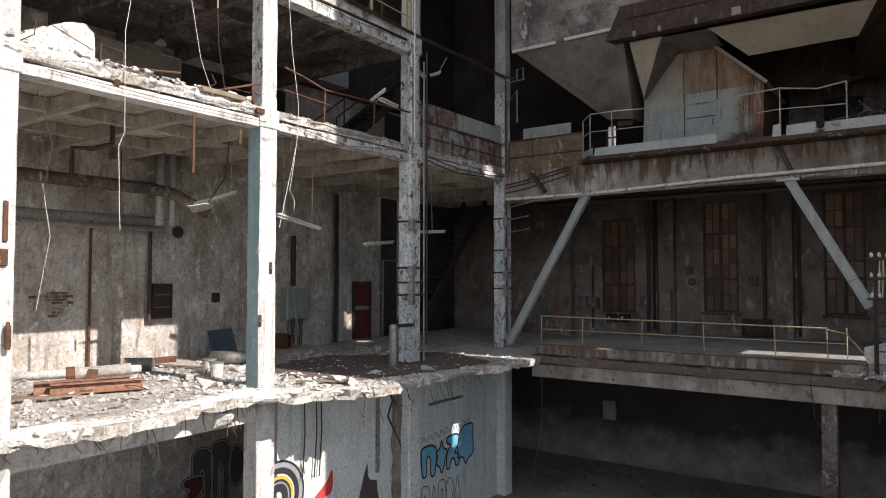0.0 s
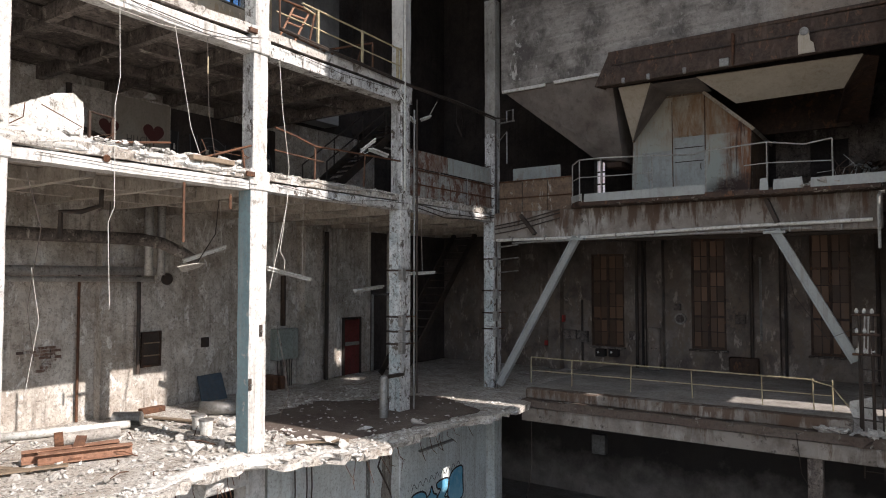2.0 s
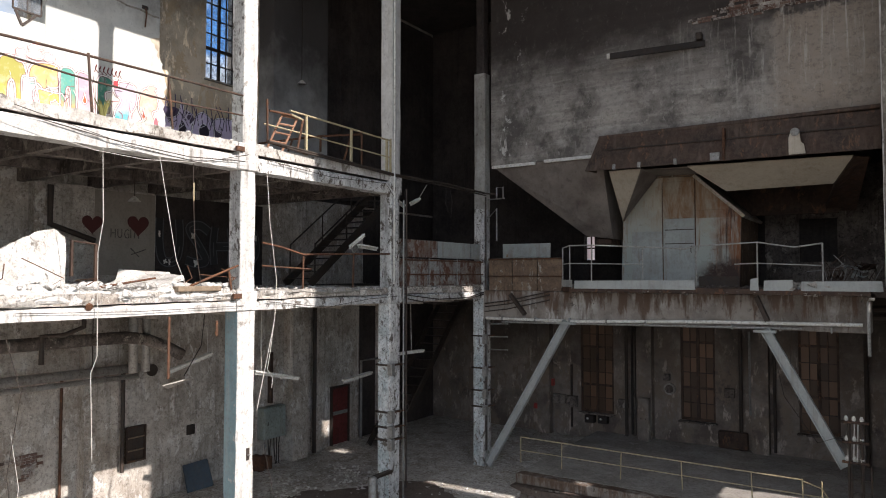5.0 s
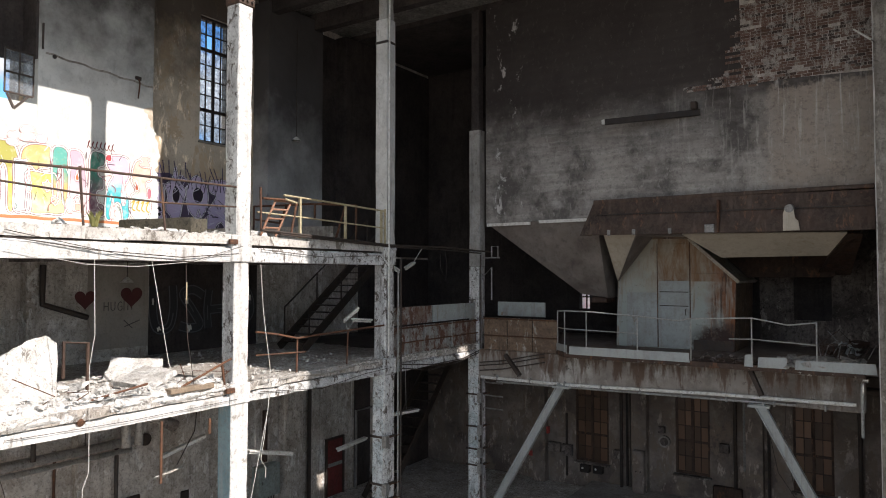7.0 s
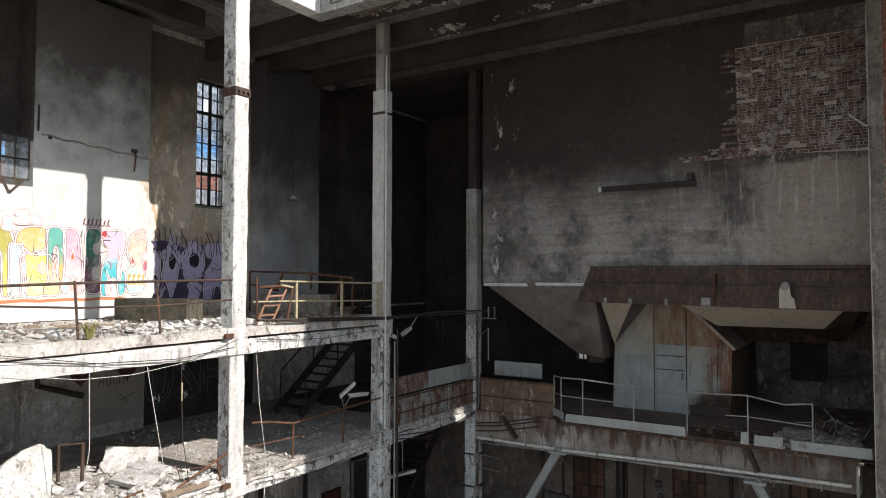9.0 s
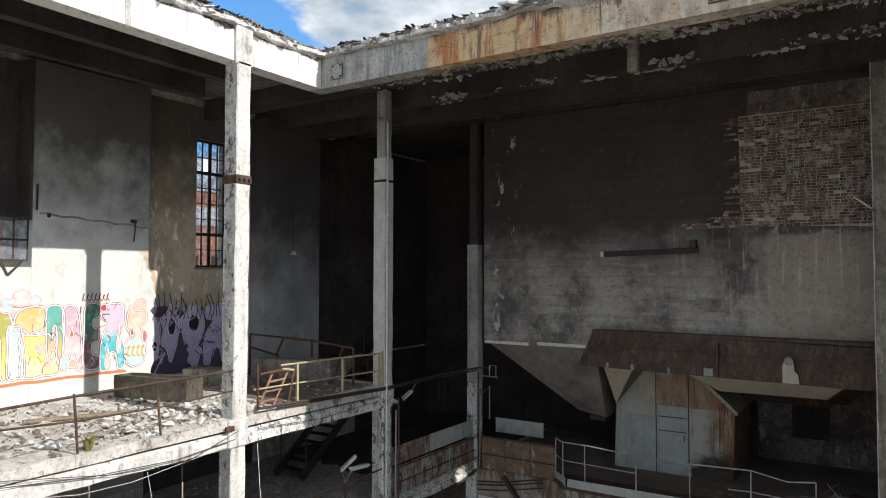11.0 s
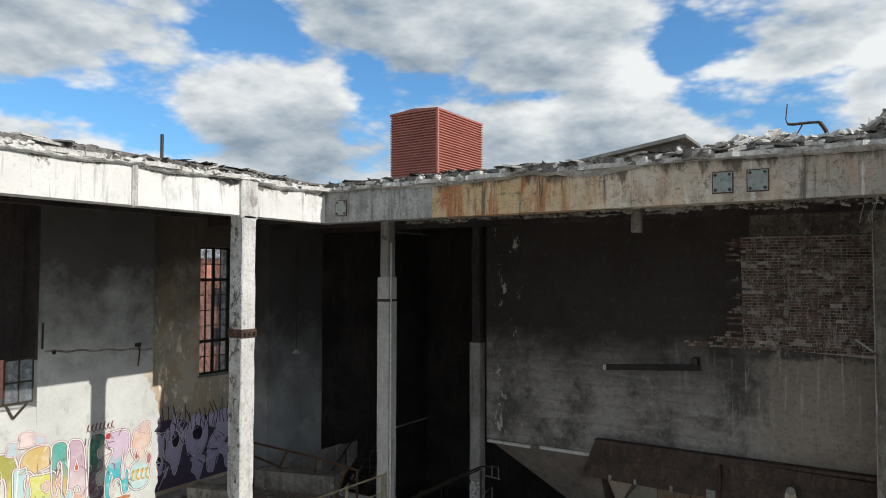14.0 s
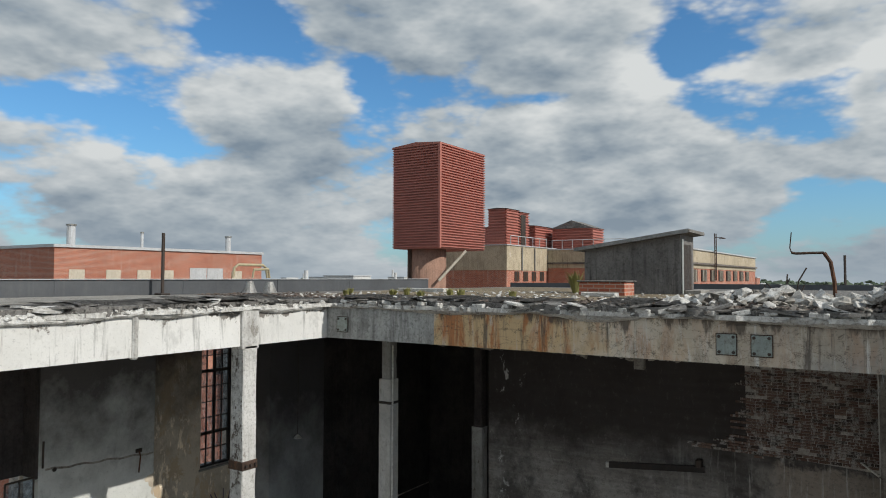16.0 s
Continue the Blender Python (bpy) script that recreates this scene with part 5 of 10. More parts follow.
part("funnel", frustum([(-10.72, 18.86, 13.99), (-7.12, 18.86, 13.99), (-7.12, 23.8, 13.99), (-10.72, 23.8, 13.99)], [(-8.25, 20.5, 11.78), (-7.38, 20.5, 11.66), (-7.38, 21.5, 11.66), (-8.25, 21.5, 11.78)]), M["hopper"], hop)
part("outlet", bevelled(box(-7.95, -7.45, 20.6, 21.4, 11.5, 11.68), 0.02), M["rustplate"], hop)
part("strip", box(-10.7, -9.2, 18.78, 18.856, 13.9, 13.99), M["whitemetal"], hop, "pale steel strip")
part("strip", box(-8.9, -7.3, 18.78, 18.856, 13.93, 14.02), M["whitemetal"], hop, "pale steel strip")

hood = thing("steel_hood", (-4.0, 18.5, 13.5), "long dark rusted steel hood over the booth", "hood")
part("front_plate", plate([(-7.42, 18.36, 13.5), (-0.3, 18.36, 13.42), (-0.3, 18.6, 14.36), (-7.08, 18.6, 14.46)], 0.03), M["hoodplate"], hood)
part("underside", plate([(-7.42, 18.37, 13.49), (-7.3, 19.1, 13.6), (-0.3, 19.1, 13.6), (-0.3, 18.37, 13.41)], 0.02), M["hoodplate"], hood)
part("end_plate", plate([(-7.42, 18.36, 13.5), (-7.08, 18.6, 14.46), (-7.05, 18.85, 14.46), (-7.3, 18.9, 13.5)], 0.02), M["hoodplate"], hood)
part("flange", soft_box(-7.1, -0.3, 18.58, 18.84, 14.4, 14.5), M["hoodplate"], hood)
for x in (-6.62, -5.92, -4.95):
    part("lug", soft_box(x, x + 0.09, 18.34, 18.44, 13.46, 13.62), M["pipe"], hood, "pale bare steel lug")
part("bracket", soft_box(-4.02, -3.78, 18.32, 18.44, 13.46, 13.68), M["pipe"], hood, "pale bare steel bracket")
part("rib", soft_box(-3.72, -3.66, 18.34, 18.56, 13.46, 14.3), M["rust"], hood)
part("joint", plate([(-6.9, 18.455, 14.05), (-0.32, 18.455, 13.97), (-0.32, 18.462, 14.0), (-6.88, 18.462, 14.08)], 0.012), M["dark"], hood)
part("bracket", plate([(-2.19, 18.3, 13.45), (-1.83, 18.3, 13.45), (-1.86, 18.3, 13.68), (-1.93, 18.3, 13.74), (-1.95, 18.3, 13.95), (-2.15, 18.3, 13.97), (-2.19, 18.3, 13.86)], 0.04), M["cream"], hood, "cream painted torn steel bracket")
part("collar", bar([(-2.05, 18.26, 13.98), (-2.05, 18.5, 14.0)], 0.1, 14), M["pipe"], hood, "grey round collar")
hop2 = thing("bunker_hopper", (-3.0, 19.5, 12.9), "cream painted steel sides of the second hopper", "hopper")
part("side_plate", plate([(-6.93, 18.97, 13.54), (-6.0, 18.97, 13.54), (-6.95, 20.2, 12.2)], 0.03), M["cream"], hop2)
part("top_plate", plate([(-5.98, 19.0, 13.5), (-4.7, 19.0, 13.48), (-4.75, 20.7, 13.5), (-5.96, 20.7, 13.52)], 0.02), M["hopper"], hop2, "brown stained sheet between hopper and booth")
# the funnel's shaded side: shade put in as a darker material
part("inner_plate", plate([(-6.0, 19.0, 13.54), (-5.95, 20.5, 13.56), (-7.02, 20.5, 12.24), (-6.95, 20.22, 12.2)], 0.02), M["hopper"], hop2, "inner face, darker brown for its shade")
part("front_plate", plate([(-4.75, 19.0, 13.5), (-0.88, 19.0, 13.42), (-1.37, 20.0, 12.9), (-3.95, 20.0, 12.88)], 0.03), M["cream"], hop2)
part("side_plate", plate([(-0.88, 19.02, 13.4), (-0.57, 19.3, 13.4), (-1.0, 22.5, 12.4), (-1.8, 22.5, 12.4), (-1.37, 20.0, 12.86)], 0.03), M["rustplate"], hop2)
part("rear_plate", plate([(-7.0, 23.0, 13.9), (-0.6, 23.0, 13.9), (-1.4, 22.2, 12.3), (-4.0, 22.2, 12.3)], 0.03), M["rustplate"], hop2)

booth = thing("sheet_metal_booth", (-5.4, 21.5, 10.2), "rust-streaked cream and blue sheet metal booth with sloped shoulders", "booth")
fy = 20.6
part("front", plate([(-7.15, fy, 10.205), (-3.75, fy, 10.205), (-3.68, fy, 12.24), (-4.9, fy, 13.42), (-6.2, fy, 13.46), (-7.08, fy, 12.24)], 0.05), M["boothfront"], booth)
part("side", plate([(-7.15, fy + 0.05, 10.205), (-7.08, fy + 0.05, 12.24), (-7.08, 23.4, 12.24), (-7.15, 23.4, 10.205)], 0.04), M["booth"], booth)
part("side", plate([(-3.75, fy + 0.05, 10.205), (-3.75, 23.4, 10.205), (-3.68, 23.4, 12.24), (-3.68, fy + 0.05, 12.24)], 0.04), M["rustpanel"], booth)
part("shoulder", plate([(-7.1, fy - 0.06, 12.24), (-6.2, fy - 0.06, 13.48), (-6.2, 23.4, 13.48), (-7.1, 23.4, 12.24)], 0.07), M["booth"], booth)
part("shoulder", plate([(-4.9, fy - 0.2, 13.46), (-3.55, fy - 0.2, 12.2), (-3.55, 23.4, 12.2), (-4.9, 23.4, 13.46)], 0.09), M["booth"], booth)
part("top", box(-6.2, -4.9, fy - 0.02, 23.4, 13.44, 13.5), M["rustpanel"], booth)
door = part("door", bevelled(box(-5.84, -4.95, fy - 0.035, fy - 0.003, 10.24, 12.2), 0.008), M["boothblue"], booth, "pale blue sheet door")
part("handle", bar([(-5.05, fy - 0.04, 11.2), (-5.05, fy - 0.09, 11.22), (-5.05, fy - 0.09, 11.36), (-5.05, fy - 0.04, 11.38)], 0.012), M["dark"], door)
part("panel", bevelled(box(-6.8, -5.88, fy - 0.03, fy - 0.003, 10.24, 11.84), 0.006), M["boothblue"], booth, "pale blue sheet panel")
part("panel", bevelled(box(-4.92, -4.08, fy - 0.025, fy - 0.003, 10.6, 12.42), 0.006), M["boothfront"], booth)
part("panel", bevelled(box(-5.9, -4.95, fy - 0.02, fy - 0.003, 12.25, 13.3), 0.006), M["boothfront"], booth, "rust-brown sheet panel")
for z in (11.86, 11.45):
    part("hinge_strip", box(-5.8, -4.98, fy - 0.05, fy - 0.036, z, z + 0.025), M["dark"], door)
part("seam", box(-4.945, -4.925, fy - 0.03, fy - 0.004, 10.22, 13.4), M["rust"], booth)
part("seam", box(-5.885, -5.865, fy - 0.03, fy - 0.004, 10.22, 13.3), M["rust"], booth)
part("foot_strip", box(-4.85, -3.78, fy - 0.01, fy - 0.004, 10.21, 10.5), M["dark"], booth, "dark strip at the foot")

# steel channel on the bunker wall
ch = thing("steel_channel", (-5.4, 18.6, 16.65), "dark rusty steel channel swung out from the bunker wall", "beam")
bm = bmesh.new()
beam(bm, (-6.6, 18.2, 16.62), (-4.2, 18.8, 16.71), 0.03, 0.15)
part("web", bm, M["blackiron"], ch)
for dz in (-0.07, 0.07):
    bm = bmesh.new()
    beam(bm, (-6.6, 18.23, 16.62 + dz), (-4.2, 18.83, 16.71 + dz), 0.09, 0.018)
    part("flange", bm, M["blackiron"], ch)
bm = bmesh.new()
beam(bm, (-6.68, 18.18, 16.617), (-6.6, 18.2, 16.62), 0.1, 0.13)
part("end_cap", bm, M["whitemetal"], ch, "pale bare metal end")
part("lug", soft_box(-4.4, -4.25, 18.62, 18.848, 16.78, 16.98), M["dark"], ch)

# ---- steel diagonal braces ----


def brace(a, b):
    t = thing("diagonal_brace", a, "grey painted steel diagonal brace", "brace", "gallery braces")
    bm = bmesh.new()
    beam(bm, a, b, 0.06, 0.2)
    part("web", bm, M["greyedge"], t)
    d = (Vector(b) - Vector(a)).normalized()
    up = Vector((0, -1, 0)).cross(d).normalized()
    for s in (-1, 1):
        bm = bmesh.new()
        beam(bm, Vector(a) + up * s * 0.1, Vector(b) + up * s * 0.1, 0.18, 0.025)
        part("flange", bm, M["greyedge"], t)
    bm = bmesh.new()
    bx(bm, b[0] - 0.25, b[0] + 0.25, b[1] - 0.12, b[1] + 0.12, b[2] - 0.08, b[2] - 0.02)
    part("head_plate", bm, M["greyedge"], t)
    return t


brace((-10.62, 18.4, 4.75), (-8.02, 18.4, 9.2))
brace((-1.15, 18.4, 6.1), (-2.8, 18.4, 9.2))

# ---- railings ----


def railing(posts, tops, mids, mat, label, group="", r=0.022, angle=False):
    """posts: lines of points; tops and mids: the long rails."""
    t = thing("railing", posts[0][0], label, "railing", group)
    for p in posts:
        if angle:
            bm = bmesh.new()
            beam(bm, p[0], p[-1], 0.05, 0.05)
        else:
            bm = bar(p, r)
        part("post", bm, mat, t)
    for p in tops:
        part("top_rail", bar(p, r * 1.05), mat, t)
    for p in mids:
        part("mid_rail", bar(p, r * 0.8), mat, t)
    return t


# gallery
gx = [-9.75, -8.41, -6.64, -4.95, -3.23, -2.08, -1.67]
railing([[(x, 18.85, 4.83), (x + rng.uniform(-0.04, 0.04), 18.85, 5.58)] for x in gx],
        [[(x, 18.85, 5.6 - 0.01 * i) for i, x in enumerate(gx[:6])], [(-2.08, 18.85, 5.52), (-1.67, 18.7, 5.45), (-1.3, 18.3, 5.05)]],
        [[(x, 18.85, 5.2) for x in gx]], M["yellow"], "chipped yellow tubular railing along the gallery", r=0.017)
# balcony
bxs = [(-7.1, 11.36), (-5.68, 11.28), (-4.31, 11.27), (-2.88, 11.33), (-1.49, 11.27)]
railing([[(x, 17.98, 10.2), (x, 17.98, z)] for x, z in bxs] + [[(-8.18, 18.5, 10.2), (-8.18, 18.5, 11.32)], [(-7.74, 17.98, 10.2), (-7.74, 17.98, 11.36)]],
        [[(-8.18, 18.5, 11.32), (-7.74, 17.98, 11.36), (-7.1, 17.98, 11.36), (-5.68, 17.98, 11.28)], [(-5.68, 17.98, 11.28), (-4.6, 17.98, 11.2), (-4.31, 17.98, 11.27), (-2.88, 17.98, 11.33), (-2.08, 17.98, 11.19), (-1.49, 17.98, 11.27)]],
        [[(-8.18, 18.5, 10.85), (-7.74, 17.98, 10.86), (-5.68, 17.98, 10.82)], [(-3.4, 17.98, 10.8), (-2.88, 17.98, 10.82), (-1.49, 17.98, 10.75)]],
        M["railgrey"], "bent grey tubular railing on the balcony", r=0.018)
for x0, x1, h in ((-7.6, -4.33, 0.2), (-3.05, -2.85, 0.26), (-2.75, -2.1, 0.22), (-1.95, -0.32, 0.2)):
    solid("toe_board", plate([(x0, 17.93, 10.16), (x1, 17.93, 10.16), (x1 - 0.02, 17.93, 10.2 + h), (x0 + 0.02, 17.93, 10.2 + h - 0.02)], 0.012), M["greyedge"], "dented grey steel toe board on the balcony edge", "toe board", "balcony toe boards")
solid("toe_board", plate([(-8.22, 18.5, 10.16), (-7.66, 17.93, 10.16), (-7.66, 17.93, 10.4), (-8.22, 18.5, 10.4)], 0.012), M["greyedge"], "dented grey steel toe board on the balcony edge", "toe board", "balcony toe boards")
# rusty sheet balustrade between the last columns, and past the corner
bal = thing("sheet_balustrade", (-11.0, 16.6, L2), "rust-streaked painted sheet metal balustrade", "balustrade")
for y0, y1 in ((14.3, 15.05), (15.07, 15.68), (15.72, 16.4), (16.42, 17.13), (17.17, 18.0), (18.02, 18.6)):
    part("panel", bevelled(box(-11.02, -10.99, y0, y1, L2 + 0.01, 10.98), 0.006), M["panel"], bal)
for y0, y1, m in ((14.3, 16.2, "panel"), (16.24, 18.02, "boothblue"), (18.06, 18.6, "boothblue")):
    part("upper_panel", bevelled(box(-11.06, -11.03, y0, y1, 11.02, 11.5), 0.006), M[m], bal)
for y in (15.7, 17.15):
    part("post", bar([(-10.97, y, L2), (-10.97, y, 11.0)], 0.022), M["pipe"], bal)
for z in (10.55, 10.94):
    part("rail", bar([(-10.97, 14.56, z), (-10.97, 18.75, z)], 0.02), M["rust"], bal)
bal2 = thing("sheet_balustrade", (-9.4, 18.7, 10.1), "brown rusted sheet metal balustrade at the corner", "balustrade")
for x0, x1 in ((-10.7, -9.9), (-9.88, -9.05), (-9.03, -8.22)):
    part("panel", bevelled(box(x0, x1, 18.6, 18.63, 10.065, 11.05), 0.006), M["rustpanel"], bal2)
part("rail", bar([(-10.7, 18.57, 11.02), (-8.22, 18.57, 11.02)], 0.02), M["rust"], bal2)
part("rail", bar([(-10.7, 18.57, 10.5), (-8.22, 18.57, 10.5)], 0.016), M["rust"], bal2)
solid("wall_board", soft_box(-10.55, -8.9, 19.2, 19.26, 11.07, 11.52), M["boothblue"], "pale blue sheet board behind the balustrade", "board")

# second floor railing, rusty and sagging
railing([[(-11.0, 10.84, L2), (-11.0, 10.86, 10.98)], [(-11.0, 12.5, L2), (-10.98, 12.52, 11.05)]],
        [[(-10.98, 9.66, 11.2), (-10.98, 10.2, 11.12), (-10.98, 10.84, 10.98), (-10.98, 11.8, 11.02), (-10.98, 14.05, 11.08)]],
        [[(-10.98, 9.66, 10.72), (-10.98, 11.1, 10.66)]], M["rust"], "sagging rusty railing on the second floor edge")
railing([[(-11.0, 8.9, L2), (-11.02, 8.85, 10.6)]], [[(-11.0, 7.9, 10.3), (-11.0, 9.15, 10.75)]], [], M["rust"], "bent rusty railing stub on the second floor")
# third floor railings
railing([[(-10.98, 6.02, L3), (-10.96, 5.93, 14.14)], [(-10.98, 7.52, L3), (-10.96, 7.4, 14.14)]],
        [[(-10.97, 4.6, 14.06), (-10.97, 5.94, 14.1), (-10.97, 7.42, 14.12), (-10.97, 9.15, 14.14)]], [[(-10.97, 4.6, 13.78), (-10.97, 6.0, 13.7), (-10.97, 7.44, 13.68), (-10.97, 9.15, 13.74)]], M["rustplate"], "leaning dark iron railing on the third floor edge")
railing([[(-10.98, y, L3), (-10.98, y, 14.08)] for y in (10.89, 12.4, 13.95)] + [[(-10.98, 13.78, L3), (-10.98, 13.78, 14.05)]],
        [[(-10.98, 10.4, 14.1), (-10.98, 12.4, 14.06), (-10.98, 14.06, 14.02)]], [[(-10.98, 9.66, 13.68), (-10.98, 10.89, 13.66), (-10.98, 12.4, 13.62), (-10.98, 14.06, 13.58)]], M["yellow"], "yellow steel railing on the third floor edge", angle=True)
pk = solid("plank", bevelled(box(0, 2.0, -0.09, 0.09, 0, 0.05), 0.008), M["wood"], "weathered plank lying on the third floor", "plank")
pk.matrix_world = pose(-13.95, 6.6, L3 + 0.02, 0, 1.2, 72)
ld = thing("fallen_ladder", (-10.99, 10.3, L3), "short rusty steel ladder leaning behind the railing", "ladder")
part("stile", bar([(-11.1, 9.86, L3 + 0.02), (-11.02, 10.22, 14.0)], 0.026, 6), M["rustlight"], ld)
part("stile", bar([(-11.1, 10.28, L3 + 0.02), (-11.02, 10.68, 14.02)], 0.026, 6), M["rustlight"], ld)
for s in (0.22, 0.47, 0.72, 0.95):
    part("rung", bar([(-11.1 + 0.08 * s, 9.86 + 0.36 * s, L3 + 0.02 + 0.8 * s), (-11.1 + 0.08 * s, 10.28 + 0.4 * s, L3 + 0.02 + 0.82 * s)], 0.024, 6), M["rustlight"], ld)
fr = thing("tube_barrier", (-11.0, 10.3, L3), "bent rusty and yellow steel frame against the railing", "frame")
for p, m in (([(-10.95, 9.72, 14.2), (-10.95, 9.74, 13.3), (-10.95, 10.9, 13.22)], "rust"), ([(-10.97, 10.62, 13.3), (-10.97, 10.78, 13.98)], "rust"),
             ([(-10.97, 10.42, 14.02), (-10.97, 10.78, 13.96)], "yellow"), ([(-10.97, 9.8, 13.98), (-10.97, 10.42, 14.0)], "rust")):
    part("bar", bar(p, 0.026), M[m], fr)

# ---- steel stair on the second floor ----
st = thing("steel_stair", (-14.5, 16.2, L2), "dark steel open-tread staircase with handrails", "stairs")
n = 15
for i in range(n):
    y, z = 14.2 + i * 0.27, L2 + 0.2 + i * 0.2
    part("tread", box(-14.95, -14.05, y, y + 0.25, z, z + 0.03), M["dark"], st)
for x in (-15.0, -14.0):
    bm = bmesh.new()
    beam(bm, (x, 14.1, L2 + 0.05), (x, 14.2 + n * 0.27, L2 + 0.2 + n * 0.2), 0.05, 0.24)
    part("stringer", bm, M["dark"], st)
    for i in (0, 5, 10, 14):
        y, z = 14.3 + i * 0.27, L2 + 0.25 + i * 0.2
        part("post", bar([(x, y, z), (x, y, z + 0.95)], 0.022), M["dark"], st)
    part("handrail", bar([(x, 14.3, L2 + 1.2), (x, 14.3 + 14 * 0.27, L2 + 1.2 + 14 * 0.2)], 0.025), M["dark"], st)
st2 = thing("steel_stair", (-13.0, 21.5, L1), "dark steel staircase at the back of the first floor", "stairs")
for i in range(18):
    y, z = 18.6 + i * 0.26, L1 + 0.25 + i * 0.28
    part("tread", box(-15.4, -14.5, y, y + 0.24, z, z + 0.03), M["dark"], st2)
for x in (-15.45, -14.45):
    bm = bmesh.new()
    beam(bm, (x, 18.5, L1 + 0.1), (x, 23.2, L1 + 5.2), 0.05, 0.24)
    part("stringer", bm, M["dark"], st2)

# ---- doors, cabinets, services on the first floor walls ----
d = thing("door", (-16.5, 18.1, L1), "faded dark red double-panel steel door, shut", "door", kind="structure")
part("door_frame", pierced(bmesh.new(), "x", -16.69, -16.6, 17.86, 18.8, L1 + 0.004, 6.62, [(17.93, 18.73, L1 + 0.004, 6.55)]), M["dark"], d)
part("door_leaf", bevelled(box(-16.68, -16.63, 17.94, 18.72, L1 + 0.02, 6.54), 0.008), M["reddoor"], d)
part("rail", box(-16.63, -16.615, 17.96, 18.7, 5.62, 5.74), M["cabinet"], d, "pale cross rail")
part("handle", bar([(-16.62, 18.04, 5.75), (-16.57, 18.04, 5.75), (-16.57, 18.16, 5.75)], 0.012), M["pipe"], d)
cab = thing("electrical_cabinet", (-16.3, 15.0, 5.45), "grey-green steel electrical cabinet with cables below", "cabinet")
part("body", bevelled(box(-16.695, -16.38, 14.6, 15.5, 5.45, 6.42), 0.015), M["cabinet"], cab)
cd = part("cabinet_door", bevelled(box(-16.378, -16.355, 14.65, 15.45, 5.5, 6.37), 0.008), M["cabinet"], cab)
part("handle", bar([(-16.35, 14.72, 5.9), (-16.32, 14.72, 5.9), (-16.32, 14.72, 6.0)], 0.012), M["dark"], cd)
for i in range(6):
    y = 14.75 + i * 0.12
    part("cable", bar([(-16.5, y, 5.45), (-16.5, y + rng.uniform(-.04, .04), 5.1), (-16.5, y + rng.uniform(-.1, .1), L1 + 0.02)], 0.018, 6), M["dark"], cab)
solid("junction_box", soft_box(-16.695, -16.55, 15.0, 15.12, 6.5, 8.1), M["rustplate"], "rusty cable duct above the cabinet", "duct")
for y, z, s in ((14.3, 5.05, 0.2), (14.62, 4.98, 0.18)):
    solid("valve_body", bevelled(box(-16.6, -16.2, y, y + s, L1, z), 0.04, 2), M["rust"], "rusty valve body by the wall", "valve")
wv = thing("wall_niche", (-16.6, 10.45, 5.7), "dark wooden-framed niche in the plaster wall", "niche", kind="structure")
part("niche_frame", pierced(bmesh.new(), "x", -16.69, -16.62, 10.22, 10.79, 5.69, 6.61, [(10.27, 10.74, 5.74, 6.56)]), M["rustplate"], wv)
part("backing", box(-16.692, -16.675, 10.24, 10.77, 5.71, 6.59), M["dark"], wv)
for z in (5.97, 6.3):
    part("shelf", box(-16.674, -16.63, 10.27, 10.74, z, z + 0.03), M["wood"], wv)
solid("wall_vent", soft_box(-16.69, -16.66, 12.05, 12.33, 6.06, 6.34), M["dark"], "small dark vent hole in the wall", "vent")
solid("wall_vent", bar([(-16.69, 10.95, 8.0), (-16.64, 10.95, 8.0)], 0.16, 16), M["dark"], "round sooty flue hole in the wall", "vent")
tw = thing("blue_panel", (-16.4, 12.1, L1), "dull blue panel leaning against the wall", "panel")
part("sheet", plate([(-16.3, 11.85, L1 + 0.01), (-16.3, 12.7, L1 + 0.01), (-16.6, 12.7, 5.3), (-16.6, 11.9, 5.28)], 0.03), M["blue"], tw)

pipes = thing("duct_run", (-16.2, 8.5, 8.3), "dusty galvanised ducts under the ceiling", "duct")
part("pipe", bar([(-16.1, -6.0, 8.26), (-16.1, 10.2, 8.2)], 0.11, 14), M["galv"], pipes, smooth=True)
part("pipe", bar([(-16.05, -6.0, 8.06), (-16.05, 10.15, 8.0)], 0.065, 12), M["galv"], pipes, smooth=True)
part("pipe", bar([(-15.9, -6.0, 9.02), (-15.9, 9.7, 9.0), (-15.8, 10.2, 8.92), (-15.7, 10.7, 8.7), (-15.6, 11.1, 8.45)], 0.15, 14), M["sooty"], pipes, smooth=True)
part("downpipe", bar([(-15.95, 9.95, 10.0), (-15.95, 9.95, 8.1)], 0.11, 14), M["galv"], pipes, smooth=True)
part("downpipe", bar([(-15.95, 10.3, 10.0), (-15.95, 10.3, 8.1)], 0.1, 14), M["galv"], pipes, smooth=True)
for y in (2.0, 5.5, 9.0):
    part("hanger", bar([(-16.1, y, 8.1), (-16.1, y, 9.9)], 0.012), M["dark"], pipes)
solid("drain_pipe", bar([(-16.6, 8.55, L1), (-16.6, 8.55, 8.2)], 0.035), M["rust"], "thin rusty downpipe on the plaster wall", "pipe")
solid("drain_pipe", bar([(-16.3, 9.92, 5.6), (-16.3, 9.92, 8.1)], 0.05), M["dark"], "dark downpipe beside the pilaster", "pipe")
solid("drain_pipe", bar([(-16.5, 16.9, L1), (-16.5, 16.9, 9.6)], 0.07), M["dark"], "dark riser pipe at the back wall", "pipe")
solid("drain_pipe", bar([(-16.5, 19.3, L1), (-16.5, 19.3, 7.4), (-16.5, 20.6, 7.4)], 0.05), M["pipe"], "bent grey riser pipe at the back wall", "pipe")
